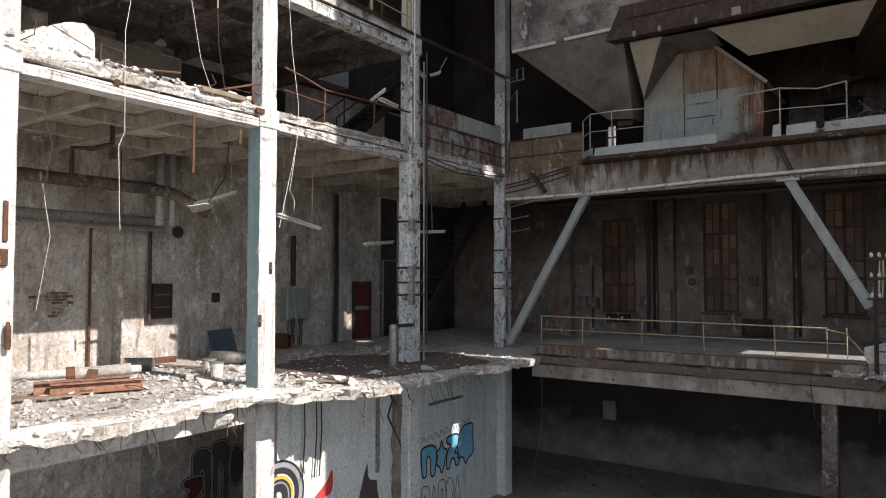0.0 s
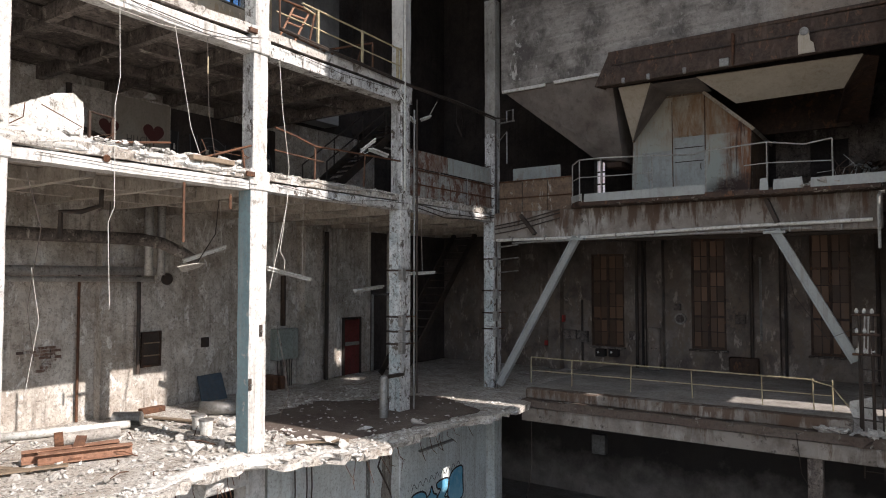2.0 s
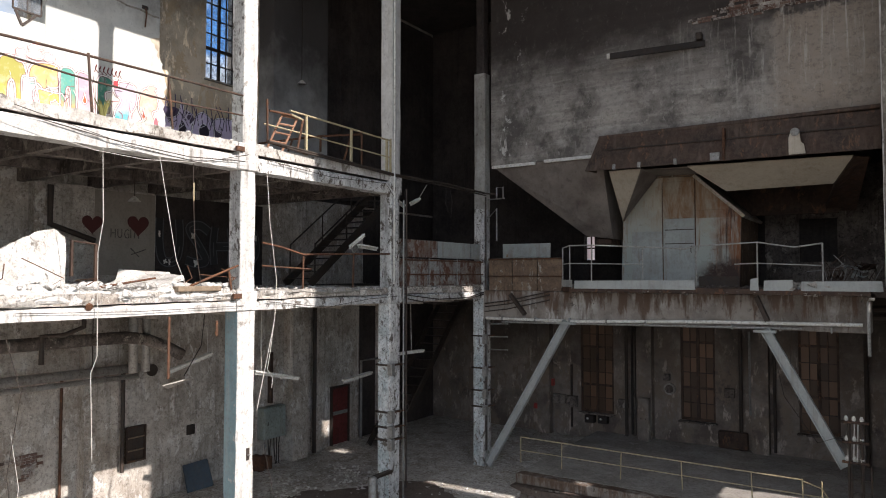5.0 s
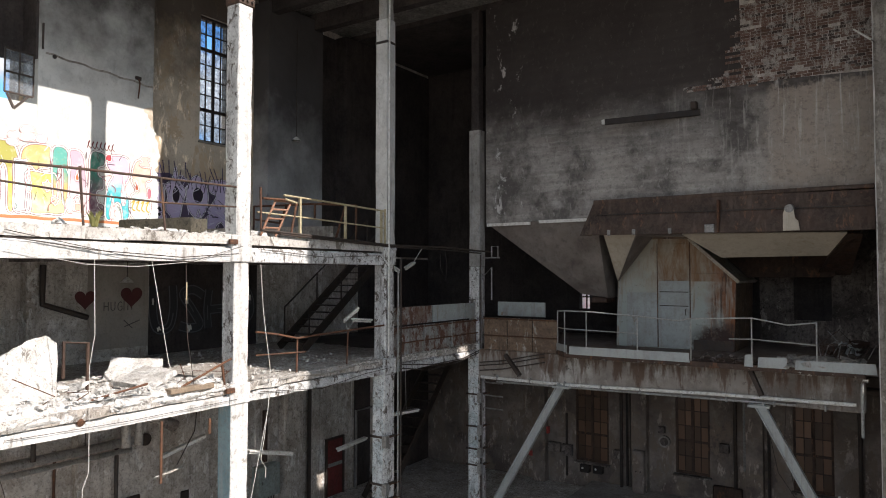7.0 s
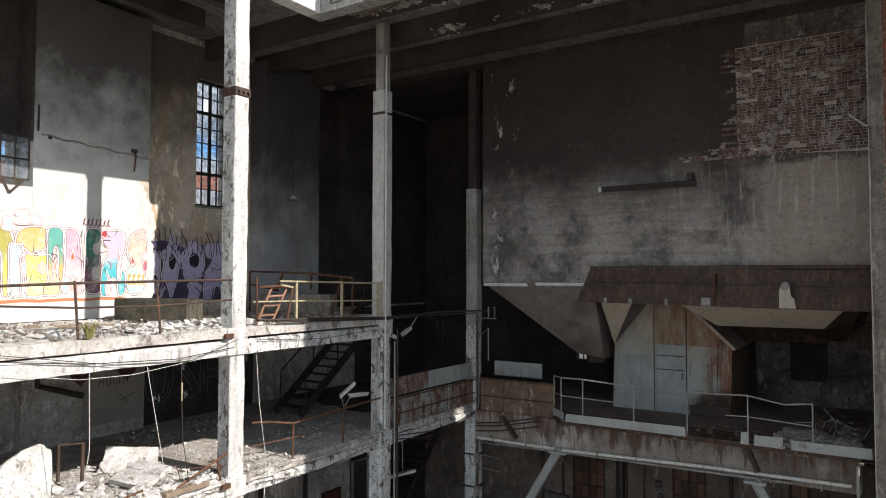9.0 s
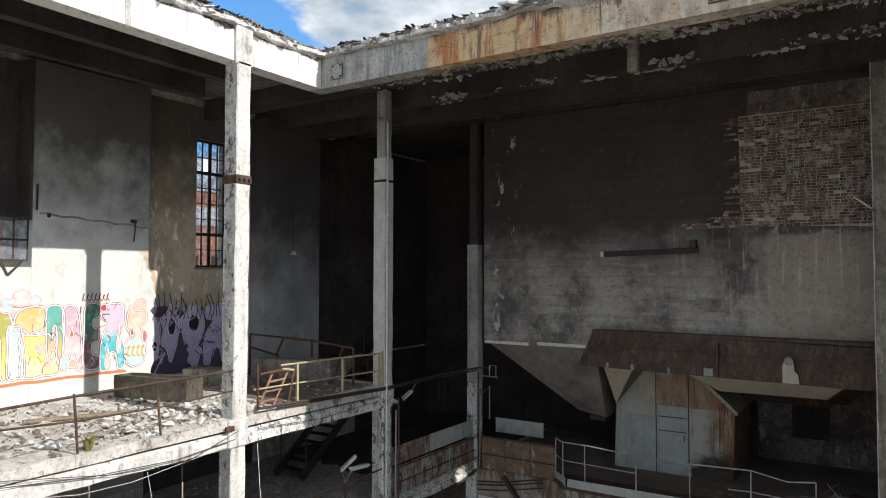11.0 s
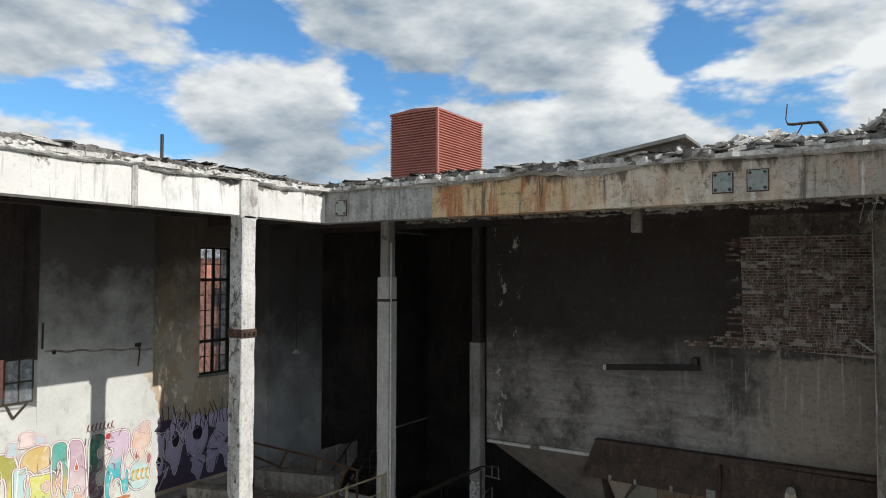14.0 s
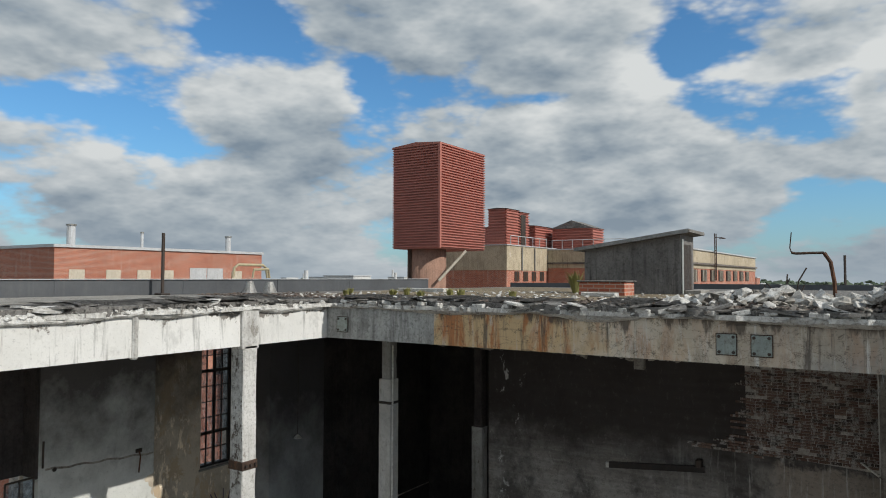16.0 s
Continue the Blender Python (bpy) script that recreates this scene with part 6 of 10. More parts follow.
hang = thing("pipe_drop", (-13.0, 7.3, 9.4), "black bent pipe below the ceiling", "pipe")
part("pipe", bar([(-13.5, 7.35, 9.98), (-13.5, 7.35, 9.5), (-13.6, 7.0, 9.35), (-13.8, 6.7, 9.35), (-13.8, 6.7, 8.8)], 0.05), M["dark"], hang)
# boxes and pipes against the dark gallery wall
for x, z, w, h, m, lab in ((-11.2, 6.35, 0.18, 0.26, "red", "small red wall box"), (-11.85, 5.42, 0.2, 0.2, "red", "small red wall box"), (-11.05, 5.72, 0.5, 0.34, "sooty", "grey switch box on the rear wall"), (-10.5, 5.62, 0.42, 0.42, "sooty", "grey switch box on the rear wall"),
                           (-8.5, 5.8, 0.35, 0.3, "sooty", "sooty switch box on the rear wall"), (-4.9, 6.5, 0.3, 0.3, "sooty", "sooty switch box on the rear wall"), (-6.9, 6.9, 0.22, 0.22, "sooty", "small sooty switch box")):
    solid("wall_box", soft_box(x, x + w, 24.02, 24.19, z, z + h), M[m], lab, "switch box")
for x in (-8.2, -4.4, -0.9):
    solid("drain_pipe", bar([(x, 24.05, L1), (x, 24.05, 9.9)], 0.06), M["dark"], "dark riser pipe on the rear wall", "pipe", "rear risers")
ring = thing("wall_ring", (-6.71, 24.1, 6.4), "round grey pipe flange on the rear wall", "flange")
part("rim", bar([(-6.71, 24.19, 6.61), (-6.71, 24.1, 6.61)], 0.2, 20), M["slab"], ring)
part("bore", bar([(-6.71, 24.12, 6.61), (-6.71, 24.09, 6.61)], 0.14, 18), M["sooty"], ring)
stub = thing("stub_post", (-7.45, 23.65, L1 + 0.25), "short grey concrete post bolted before a pilaster", "post")
part("shaft", soft_box(-7.66, -7.26, 23.55, 23.8, L1 + 0.255, 6.3, w=0.03), M["northwall"], stub)
for dx in (-0.08, 0.08):
    part("bolt", bar([(-7.45 + dx, 23.55, 5.6), (-7.45 + dx, 23.52, 5.6)], 0.025, 6), M["dark"], stub)
for x, z0, z1, m in ((-4.12, 6.0, 8.7, "pipe"), (-3.4, 4.9, 9.6, "dark"), (-8.0, 4.9, 9.7, "blackiron"), (-7.85, 4.9, 9.7, "blackiron"), (-10.3, 4.9, 7.2, "dark")):
    solid("drain_pipe", bar([(x, 24.08, z0), (x, 24.08, z1)], 0.045), M[m], "thin riser pipe on the rear wall", "pipe", "rear risers")
for x, z in ((-9.75, 5.14), (-9.25, 5.16)):
    kb = thing("switch_box", (x, 24.0, z), "black iron switch box with pale dials on the rear wall", "switch box", "rear switch boxes")
    part("body", soft_box(x, x + 0.36, 23.95, 24.19, z, z + 0.28, w=0.02), M["blackiron"], kb)
    part("dial", bar([(x + 0.12, 23.95, z + 0.16), (x + 0.12, 23.93, z + 0.16)], 0.04, 10), M["whitemetal"], kb)
# a box in place of the bare brick under fallen plaster
solid("radiator", bevelled(box(-5.1, -4.2, 23.95, 24.15, 4.86, 5.42), 0.03), M["rustplate"], "brown box standing for bare brick in the rear wall", "radiator")
cl = thing("ceiling_pipe", (-6.0, 21.0, 9.4), "dark service pipes under the upper gallery", "pipe")
for y, z in ((20.0, 9.5), (21.5, 9.3), (22.6, 9.6)):
    part("pipe", bar([(-10.9, y, z), (2.9, y, z)], 0.09, 10), M["dark"], cl)
solid("ground_tank", bar([(-1.0, 21.0, 0.5), (0.6, 20.4, 0.5)], 0.5, 18), M["pipe"], "grey duct elbow lying in the ground floor hall", "duct", smooth=True)
solid("wall_box", soft_box(-9.9, -9.4, 23.9, 24.19, 1.6, 2.3), M["pipe"], "grey switch cabinet in the dark hall", "switch box")

# ---- lamps and conduits ----


def tube_lamp(at, length, yaw, tilt, hang_from, mat="whitemetal"):
    t = thing("tube_lamp", at, "dangling white fluorescent tube fitting, unlit", "lamp", "hanging tube lamps")
    d = Vector((math.cos(yaw) * math.cos(tilt), math.sin(yaw) * math.cos(tilt), math.sin(tilt)))
    a, b = Vector(at) - d * length / 2, Vector(at) + d * length / 2
    bm = bmesh.new()
    beam(bm, a, b, 0.16, 0.05)
    part("housing", bevelled(bm, 0.015), M[mat], t)
    bm = bmesh.new()
    beam(bm, a - Vector((0, 0, 0.05)), b - Vector((0, 0, 0.05)), 0.05, 0.04)
    part("tube", bm, M["whitemetal"], t)
    for s in hang_from:
        part("wire", bar([a.lerp(b, s[0]), s[1]], 0.008, 5), M["wire"], t)
    return t


tube_lamp((-12.5, 11.5, 8.15), 1.25, 1.4, -0.22, [(0.15, (-12.5, 11.0, 10.0)), (0.8, (-12.45, 11.9, 10.0))])
tube_lamp((-12.5, 14.45, 7.75), 1.1, 1.5, 0.1, [(0.5, (-12.5, 14.4, 9.9))])
tube_lamp((-12.5, 16.95, 8.2), 0.9, 1.2, 0.05, [(0.5, (-12.5, 16.9, 9.9))])
tube_lamp((-11.7, 15.2, 12.6), 0.55, 1.4, -0.4, [(0.1, (-11.2, 14.6, 13.0))])
tube_lamp((-11.5, 15.75, 12.65), 0.4, 1.5, 0.4, [(0.9, (-11.2, 15.9, 13.1))])
tube_lamp((-11.2, 13.3, 11.25), 0.7, 1.6, -0.08, [(0.1, (-10.98, 12.5, 11.05))])
tube_lamp((-11.3, 13.0, 11.4), 0.5, 0.9, 0.7, [(0.1, (-10.98, 12.5, 11.05))])
tube_lamp((-13.2, 9.6, 8.6), 1.0, 1.2, 0.35, [(0.9, (-13.2, 10.0, 10.0))])
shade = thing("hanging_lamp", (-12.7, 8.9, 8.35), "crushed white sheet lamp reflector hanging from the ceiling", "lamp")
part("reflector", plate([(-12.6, 8.5, 8.26), (-12.78, 8.75, 8.15), (-12.7, 9.05, 8.24), (-12.5, 9.12, 8.36), (-12.45, 8.75, 8.32)], 0.02), M["rubblegrey"], shade)
part("wire", bar([(-12.6, 9.0, 8.4), (-12.7, 9.5, 9.0), (-12.7, 9.6, 9.9)], 0.012, 5), M["dark"], shade)
for x, y, z in ((-15.85, 15.55, 16.66), (-14.5, 9.0, 12.2)):
    lp = thing("pendant_lamp", (x, y, z), "small white enamel pendant lamp, unlit", "lamp")
    bm = bmesh.new()
    tube(bm, [(x, y, z + 0.12), (x, y, z + 0.05), (x, y, z)], [0.03, 0.1, 0.14], 12)
    part("shade", bm, M["whitemetal"], lp)
    part("stem", bar([(x, y, z + 0.12), (x, y, min(z + 3.6, 20.5) if z > 15 else z + 0.5)], 0.01, 6), M["dark"], lp)
cond = thing("conduit", (-5.5, 18.45, 9.25), "pale conduit pipes clipped to the gallery beam", "conduit")
part("pipe", bar([(-10.75, 18.5, 9.2), (-8.0, 18.5, 9.2), (-4.0, 18.48, 9.33), (-0.75, 18.46, 9.38)], 0.045, 8), M["whitemetal"], cond)
part("pipe", bar([(-10.2, 18.5, 9.1), (-2.0, 18.47, 9.24)], 0.03, 8), M["pipe"], cond)
for i in range(9):
    x = -10.2 + i * 1.1
    part("clip", soft_box(x, x + 0.05, 18.44, 18.545, 9.16, 9.3), M["pipe"], cond)
for a, b in (((-9.9, 18.5, 9.95), (-9.4, 18.48, 9.35)), ((-3.0, 18.5, 10.0), (-2.75, 18.48, 9.4))):
    bm = bmesh.new()
    beam(bm, a, b, 0.14, 0.1)
    solid("steel_stub", bm, M["dark"], "dark rusted steel stub on the gallery beam", "stub")
for z in (9.6, 9.75, 9.85):
    solid("cable", bar([(-10.8, 18.5, z - 0.2), (-10.0, 18.48, z - 0.1), (-8.6, 18.5, z + 0.2)], 0.02, 6), M["dark"], "black cable sagging across the beam", "cable", "beam cables")
pc = thing("cable", (-10.9, 16.5, 13.15), "thick black cable spanning between the columns", "cable")
part("strand", bar([(-10.88, 9.7, 13.3), (-10.88, 12.0, 13.22), (-10.88, 14.0, 13.14), (-10.88, 16.4, 13.17), (-10.88, 18.7, 13.12), (-10.6, 19.0, 13.1)], 0.03, 6), M["dark"], pc)
part("strand", bar([(-10.87, 10.2, 13.24), (-10.87, 14.0, 13.1), (-10.87, 16.4, 13.1), (-10.87, 18.7, 13.05)], 0.02, 6), M["dark"], pc)
# bundle of cables and brackets on the corner columns
for y, z0, z1, mm in ((18.72, L1, 13.1, "pipe"), (18.66, L1 + 0.5, 13.0, "dark"), (13.95, 10.3, 20.0, "whitemetal"), (14.48, 5.0, 12.8, "dark"), (14.36, L1, 12.5, "pipe")):
    solid("conduit", bar([(-10.86, y, z0), (-10.86, y, z1)], 0.025, 6), M[mm], "thin conduit running up a column", "conduit", "column conduits")
for yc, zs in ((14.05, (6.3, 6.62, 7.0, 8.2)), (18.82, (6.4, 6.9, 7.6, 8.6))):
    for z in zs:
        c = thing("column_clamp", (-11.0, yc, z), "dark iron clamp and switch bolted on a column", "clamp", "column clamps")
        part("band", pierced(bmesh.new(), "y", yc - 0.25, yc + 0.25, -11.34, -10.86, z, z + 0.05), M["dark"], c)
        part("box", soft_box(-10.92, -10.78, yc - 0.3, yc - 0.14, z - 0.22, z + 0.08), M["pipe"], c)
        part("rod", bar([(-10.85, yc - 0.3, z + 0.02), (-10.78, yc + 0.26, z + 0.03)], 0.014, 6), M["rust"], c)
for y, z in ((9.0, 5.9), (9.26, 6.95)):
    sw = thing("column_switch", (-10.9, y, z), "small dark iron fitting screwed to the white column", "switch", "column fittings")
    part("plate", soft_box(-10.9, -10.88, y - 0.04, y + 0.04, z - 0.1, z + 0.14, w=0.006), M["dark"], sw)
    part("knob", bar([(-10.88, y, z), (-10.82, y, z + 0.02)], 0.022, 8), M["pipe"], sw)
for y, z in ((8.95, L2 - 0.06), (8.98, L3 - 0.1)):
    solid("steel_bracket", bevelled(box(-10.9, -10.83, y - 0.12, y + 0.08, z - 0.1, z), 0.01), M["rust"], "rusty steel angle bracket at a column", "bracket", "rusty brackets")
band = thing("column_band", (-11.1, 9.4, 18.0), "rusty riveted steel band round the column", "band")
part("strap", soft_box(-11.34, -10.905, 9.08, 9.48, 17.88, 18.06), M["rustplate"], band)
for y in (9.16, 9.28, 9.4):
    part("rivet", bar([(-10.9, y, 17.97), (-10.86, y, 17.97)], 0.03, 8), M["dark"], band)
solid("column_ring", soft_box(-11.335, -10.915, 13.93, 14.33, 18.46, 18.53), M["dark"], "dark joint line round the upper column", "ring")
tank = thing("gas_cylinder", (-10.8, 13.0, L1), "grey steel cylinder standing beside a column", "cylinder")
part("body", bar([(-10.8, 13.05, L1), (-10.8, 13.05, L1 + 0.05), (-10.8, 13.05, L1 + 1.0), (-10.8, 13.05, L1 + 1.05)], [0.09, 0.105, 0.105, 0.06], 14), M["pipe"], tank, smooth=True)
part("bracket", soft_box(-10.92, -10.78, 13.0, 13.84, L1 + 0.95, L1 + 1.03), M["dark"], tank)
ext = thing("red_fittings", (-10.85, 4.55, 6.6), "faded red pipe fittings fixed to a white column", "fitting")
part("channel", soft_box(-10.9, -10.86, 4.33, 4.4, 7.3, 7.9), M["rust"], ext)
part("box", soft_box(-10.9, -10.84, 4.28, 4.4, 6.95, 7.2), M["rust"], ext)
part("bottle", bar([(-10.8, 4.4, 5.75), (-10.8, 4.4, 5.8), (-10.8, 4.4, 6.05), (-10.8, 4.4, 6.15)], [0.035, 0.045, 0.045, 0.02], 12), M["rust"], ext)
# trestle of old insulators at the gallery's broken end
tr = thing("cable_trestle", (-1.0, 18.2, L1), "dark iron cable trestle with pale insulators", "trestle")
for x in (-1.05, -0.8):
    part("post", bar([(x, 18.1, L1), (x, 18.1, 7.2)], 0.04, 6), M["dark"], tr)
for z in (6.3, 6.75, 7.2):
    part("crossarm", soft_box(-1.2, -0.65, 18.06, 18.14, z - 0.03, z + 0.03), M["rustplate"], tr)
    for x in (-1.1, -0.95, -0.8):
        part("insulator", bar([(x, 18.1, z + 0.03), (x, 18.1, z + 0.08), (x, 18.1, z + 0.14)], [0.03, 0.045, 0.02], 8), M["whitemetal"], tr)
for x in (-1.08, -0.97, -0.9, -0.82):
    part("rod", bar([(x, 18.08, 6.3), (x + 0.03, 18.1, 7.2)], 0.014, 5), M["wire"], tr)
lad = thing("steel_ladder", (-0.75, 17.9, 4.0), "dark steel ladder by the broken gallery end", "ladder")
for x in (-1.0, -0.62):
    part("stile", bar([(x, 17.86, 3.6), (x, 17.86, 6.3)], 0.02, 6), M["dark"], lad)
for i in range(9):
    part("rung", bar([(-1.0, 17.86, 3.75 + i * 0.28), (-0.62, 17.86, 3.75 + i * 0.28)], 0.014, 6), M["dark"], lad)
pp = bar([(-0.62, 18.2, 8.7), (-0.62, 18.2, 9.9), (-0.58, 18.2, 9.98), (-0.5, 18.2, 9.98)], 0.035, 8)
solid("vent_pipe", pp, M["railgrey"], "grey hooked pipe beside the corner column", "pipe")
wbar = thing("tube_lamp", (-0.5, 17.3, 17.6), "short white tube fitting hanging askew on the corner column", "lamp", "hanging tube lamps")
part("tube", bar([(-0.61, 17.28, 17.77), (-0.28, 17.36, 17.5)], 0.022, 8), M["whitemetal"], wbar)
part("arm", bar([(-0.28, 17.36, 17.5), (-0.2, 17.42, 17.42)], 0.012, 6), M["dark"], wbar)
# tangle of torn sheet, rods and a weed at the end of the upper gallery
tr = random.Random(91)
for i in range(7):
    x = tr.uniform(-1.35, -0.55)
    a, c = tr.uniform(0, 6.28), tr.uniform(0.2, 0.42)
    bm = bmesh.new()
    rows = [[bm.verts.new((x + c * (u - 0.5) * math.cos(a) - 0.5 * c * (v - 0.5) * math.sin(a), 18.98 + tr.uniform(0, 0.12) + 0.3 * c * (u - 0.5) * math.sin(a) + 0.3 * (v - 0.5), 10.47 + 0.05 * i + 0.16 * noise.noise((u * 2.2, v * 2.2, i)) + tr.uniform(-.02, .02))) for v in (0, 0.25, 0.5, 0.75, 1)] for u in (0, 0.25, 0.5, 0.75, 1)]
    for p, q in zip(rows, rows[1:]):
        for j in range(4):
            bm.faces.new((p[j], q[j], q[j + 1], p[j + 1]))
    bmesh.ops.solidify(bm, geom=list(bm.faces), thickness=0.008)
    solid("torn_sheet", bm, M["greyedge" if i % 2 else "rustplate"], "crumpled torn sheet metal heaped on the upper gallery edge", "scrap", "gallery scrap")
for i in range(16):
    x = tr.uniform(-1.5, -0.5)
    solid("scrap_rod", bar([(x, 18.96, 10.4), (x + tr.uniform(-.2, .2), 18.97, 10.62 + tr.uniform(0, .12)), (x + tr.uniform(-.5, .5), 18.99, 10.6 + tr.uniform(-.2, .5))], 0.009, 5), M["rustplate" if i % 3 else "pipe"], "bent thin rod in the scrap on the gallery", "rod", "gallery scrap")
# bracket lamps by the corner column
ins = thing("lamp_bracket", (-10.3, 18.7, 12.6), "small galvanised bracket frame with a dead lamp", "bracket")
for p in ([(-10.75, 18.6, 12.9), (-10.1, 18.5, 12.9)], [(-10.4, 18.55, 12.9), (-10.4, 18.55, 13.25), (-10.15, 18.5, 13.25), (-10.15, 18.5, 12.9)], [(-10.75, 18.6, 12.3), (-10.4, 18.55, 12.6), (-10.4, 18.55, 11.6)]):
    part("bar", bar(p, 0.022, 6), M["pipe"], ins)
for z in (8.2, 8.6, 9.0):
    solid("conduit", bar([(-10.8, 18.8, z), (-10.0, 18.5, z + 0.05)], 0.025, 6), M["pipe"], "grey conduit arm at the corner column", "conduit", "corner conduits")

# ---- rubble ----


def lump_template(seed):
    r = random.Random(seed)
    bm = bmesh.new()
    pts = [Vector((r.uniform(-1, 1), r.uniform(-1, 1), r.uniform(-0.7, 0.7))) for _ in range(11)]
    for p in pts:
        m = max(abs(p.x), abs(p.y), abs(p.z) * 1.3)
        bm.verts.new(p / m * r.uniform(0.7, 1.0))
    bmesh.ops.convex_hull(bm, input=list(bm.verts))
    bmesh.ops.delete(bm, geom=[v for v in bm.verts if not v.link_faces], context="VERTS")
    bmesh.ops.recalc_face_normals(bm, faces=bm.faces)
    verts = [v.co.copy() for v in bm.verts]
    idx = {v: i for i, v in enumerate(bm.verts)}
    faces = [[idx[v] for v in f.verts] for f in bm.faces]
    bm.free()
    return verts, faces


LUMPS = [lump_template(i) for i in range(14)]


def scatter(name, spots, mat, label, category="rubble"):
    """Many small pieces in one mesh: spots of (x, y, z, size)."""
    verts, faces = [], []
    r = random.Random(len(spots))
    for x, y, z, s in spots:
        v, f = LUMPS[r.randrange(14)]
        m = Euler((r.uniform(-0.5, 0.5), r.uniform(-0.5, 0.5), r.uniform(0, 6.28))).to_matrix() @ Matrix.Diagonal((s * r.uniform(0.7, 1.5), s, s * r.uniform(0.5, 1.0)))
        o = len(verts)
        verts += [tuple(m @ p + Vector((x, y, z + s * 0.25))) for p in v]
        faces += [[o + i for i in q] for q in f]
    me = bpy.data.meshes.new(name)
    me.from_pydata(verts, [], faces)
    me.materials.append(mat)
    return tagged(new(name, me), label, category, kind="stuff")


def spots_in(n, x0, x1, y0, y1, z, lo, hi, seed, keep=None, power=2.6):
    r = random.Random(seed)
    out = []
    while len(out) < n:
        x, y = r.uniform(x0, x1), r.uniform(y0, y1)
        if keep is None or keep(x, y, r):
            out.append((x, y, z, lo + (hi - lo) * r.random() ** power))
    return out


def inside1(x, y, r):
    """Clumped, and on the first floor slab."""
    lim = np.interp(y, [p[1] for p in line1], [p[0] for p in line1])
    return x < lim - 0.12 and noise.noise((x * 0.9, y * 0.9, 3)) > r.uniform(-0.5, 0.5)


scatter("rubble_first_floor", spots_in(2600, -16.4, -9.0, -1.5, 9.9, L1, 0.006, 0.055, 1, inside1, 3.6), M["rubble"], "pale concrete rubble and grit on the first floor")
scatter("rubble_first_floor", spots_in(3600, -16.4, -9.0, -1.5, 9.9, L1, 0.006, 0.05, 21, inside1, 3.6), M["rubblegrey"], "dusty grey rubble and grit on the first floor")
scatter("rubble_first_floor", spots_in(800, -14.0, -9.2, 8.0, 11.0, L1, 0.008, 0.075, 2, inside1, 3.4), M["rubble"], "pale concrete rubble heaped round a column")
scatter("grit_first_floor", spots_in(1500, -15.5, -8.9, 9.6, 16.5, L1, 0.01, 0.06, 3, inside1), M["rubble"], "scattered grit and small stones on the dark floor")
scatter("rubble_edge", spots_in(900, -11.2, -9.0, -1.5, 12.5, L1 - 0.01, 0.01, 0.06, 4, lambda x, y, r: 0 < np.interp(y, [p[1] for p in line1], [p[0] for p in line1]) - x < 0.55), M["rubble"], "crumbled concrete along the broken slab edge")
re4 = random.Random(404)
spots = []
for a, b in zip(line1[1:], line1[2:]):
    for _ in range(int(70 * math.dist(a, b) / 2)):
        f = re4.random()
        x, y = a[0] + (b[0] - a[0]) * f, a[1] + (b[1] - a[1]) * f
        spots.append((x - re4.uniform(0.0, 0.16), y, L1 - re4.uniform(0.02, 0.15), 0.02 + 0.07 * re4.random() ** 2))
scatter("slab_edge_lumps", spots, M["rubble"], "broken lumps of concrete clinging to the slab edge")
spots = [(-10.94 - re4.uniform(0, 0.06), re4.uniform(-1, 9.1), L2 - re4.uniform(0.0, 0.16), 0.02 + 0.07 * re4.random() ** 2) for _ in range(420)]
scatter("slab_edge_lumps", spots, M["rubble"], "broken lumps of concrete clinging to the second floor edge")
spots = [(-10.95 - re4.uniform(0, 0.05), re4.uniform(9.6, 18.6), L2 - re4.uniform(0.0, 0.14), 0.015 + 0.05 * re4.random() ** 2) for _ in range(260)]
scatter("slab_edge_lumps", spots, M["slab"], "crumbled dark concrete along the shaded floor edge")
spots = [(re4.uniform(-9.3, 0.3), 17.52 + re4.uniform(0, 0.1), L1 - re4.uniform(0.03, 0.22), 0.015 + 0.05 * re4.random() ** 2) for _ in range(240)]
scatter("slab_edge_lumps", spots, M["slabdark"], "crumbled dark concrete along the gallery edge")
spots = [(re4.uniform(-7.7, -0.6), 17.97 + re4.uniform(0, 0.15), 10.07 + re4.uniform(-0.03, 0.05), 0.02 + 0.05 * re4.random() ** 2) for _ in range(240)]
scatter("slab_edge_lumps", spots, M["sooty"], "crumbled rusty concrete under the balcony edge")
scatter("rubble_second_floor", spots_in(3600, -14.6, -11.0, -1.0, 9.1, L2, 0.008, 0.08, 5, lambda x, y, r: noise.noise((x, y, 8)) > r.uniform(-0.6, 0.3)), M["rubble"], "bright broken concrete heaped along the second floor edge")
scatter("rubble_second_floor", spots_in(900, -11.6, -10.93, 0, 8.9, L2 + 0.1, 0.01, 0.08, 15), M["rubble"], "crumbled concrete lip on the second floor edge")
scatter("grit_second_floor", spots_in(500, -16.2, -11.0, 9.5, 14.0, L2, 0.01, 0.05, 6), M["rubble"], "grit on the shaded second floor")
scatter("rubble_third_floor", spots_in(800, -15.9, -11.0, 1.0, 9.6, L3, 0.008, 0.075, 7, lambda x, y, r: noise.noise((x * 0.8, y * 0.8, 1)) > r.uniform(-0.3, 0.5)), M["rubble"], "plaster rubble on the third floor")
scatter("dirt_third_floor", spots_in(1000, -15.8, -11.0, 3.0, 10.4, L3, 0.008, 0.06, 57, lambda x, y, r: noise.noise((x * 0.9, y * 0.9, 8)) > r.uniform(-0.3, 0.5), 3.0), M["baydirt"], "brown dirt and crumbs on the third floor")
scatter("grit_third_floor", spots_in(500, -15.8, -11.2, 9.8, 14.1, L3, 0.008, 0.07, 31, None, 3.2), M["rubblegrey"], "grit and plaster bits on the dark third floor bay")
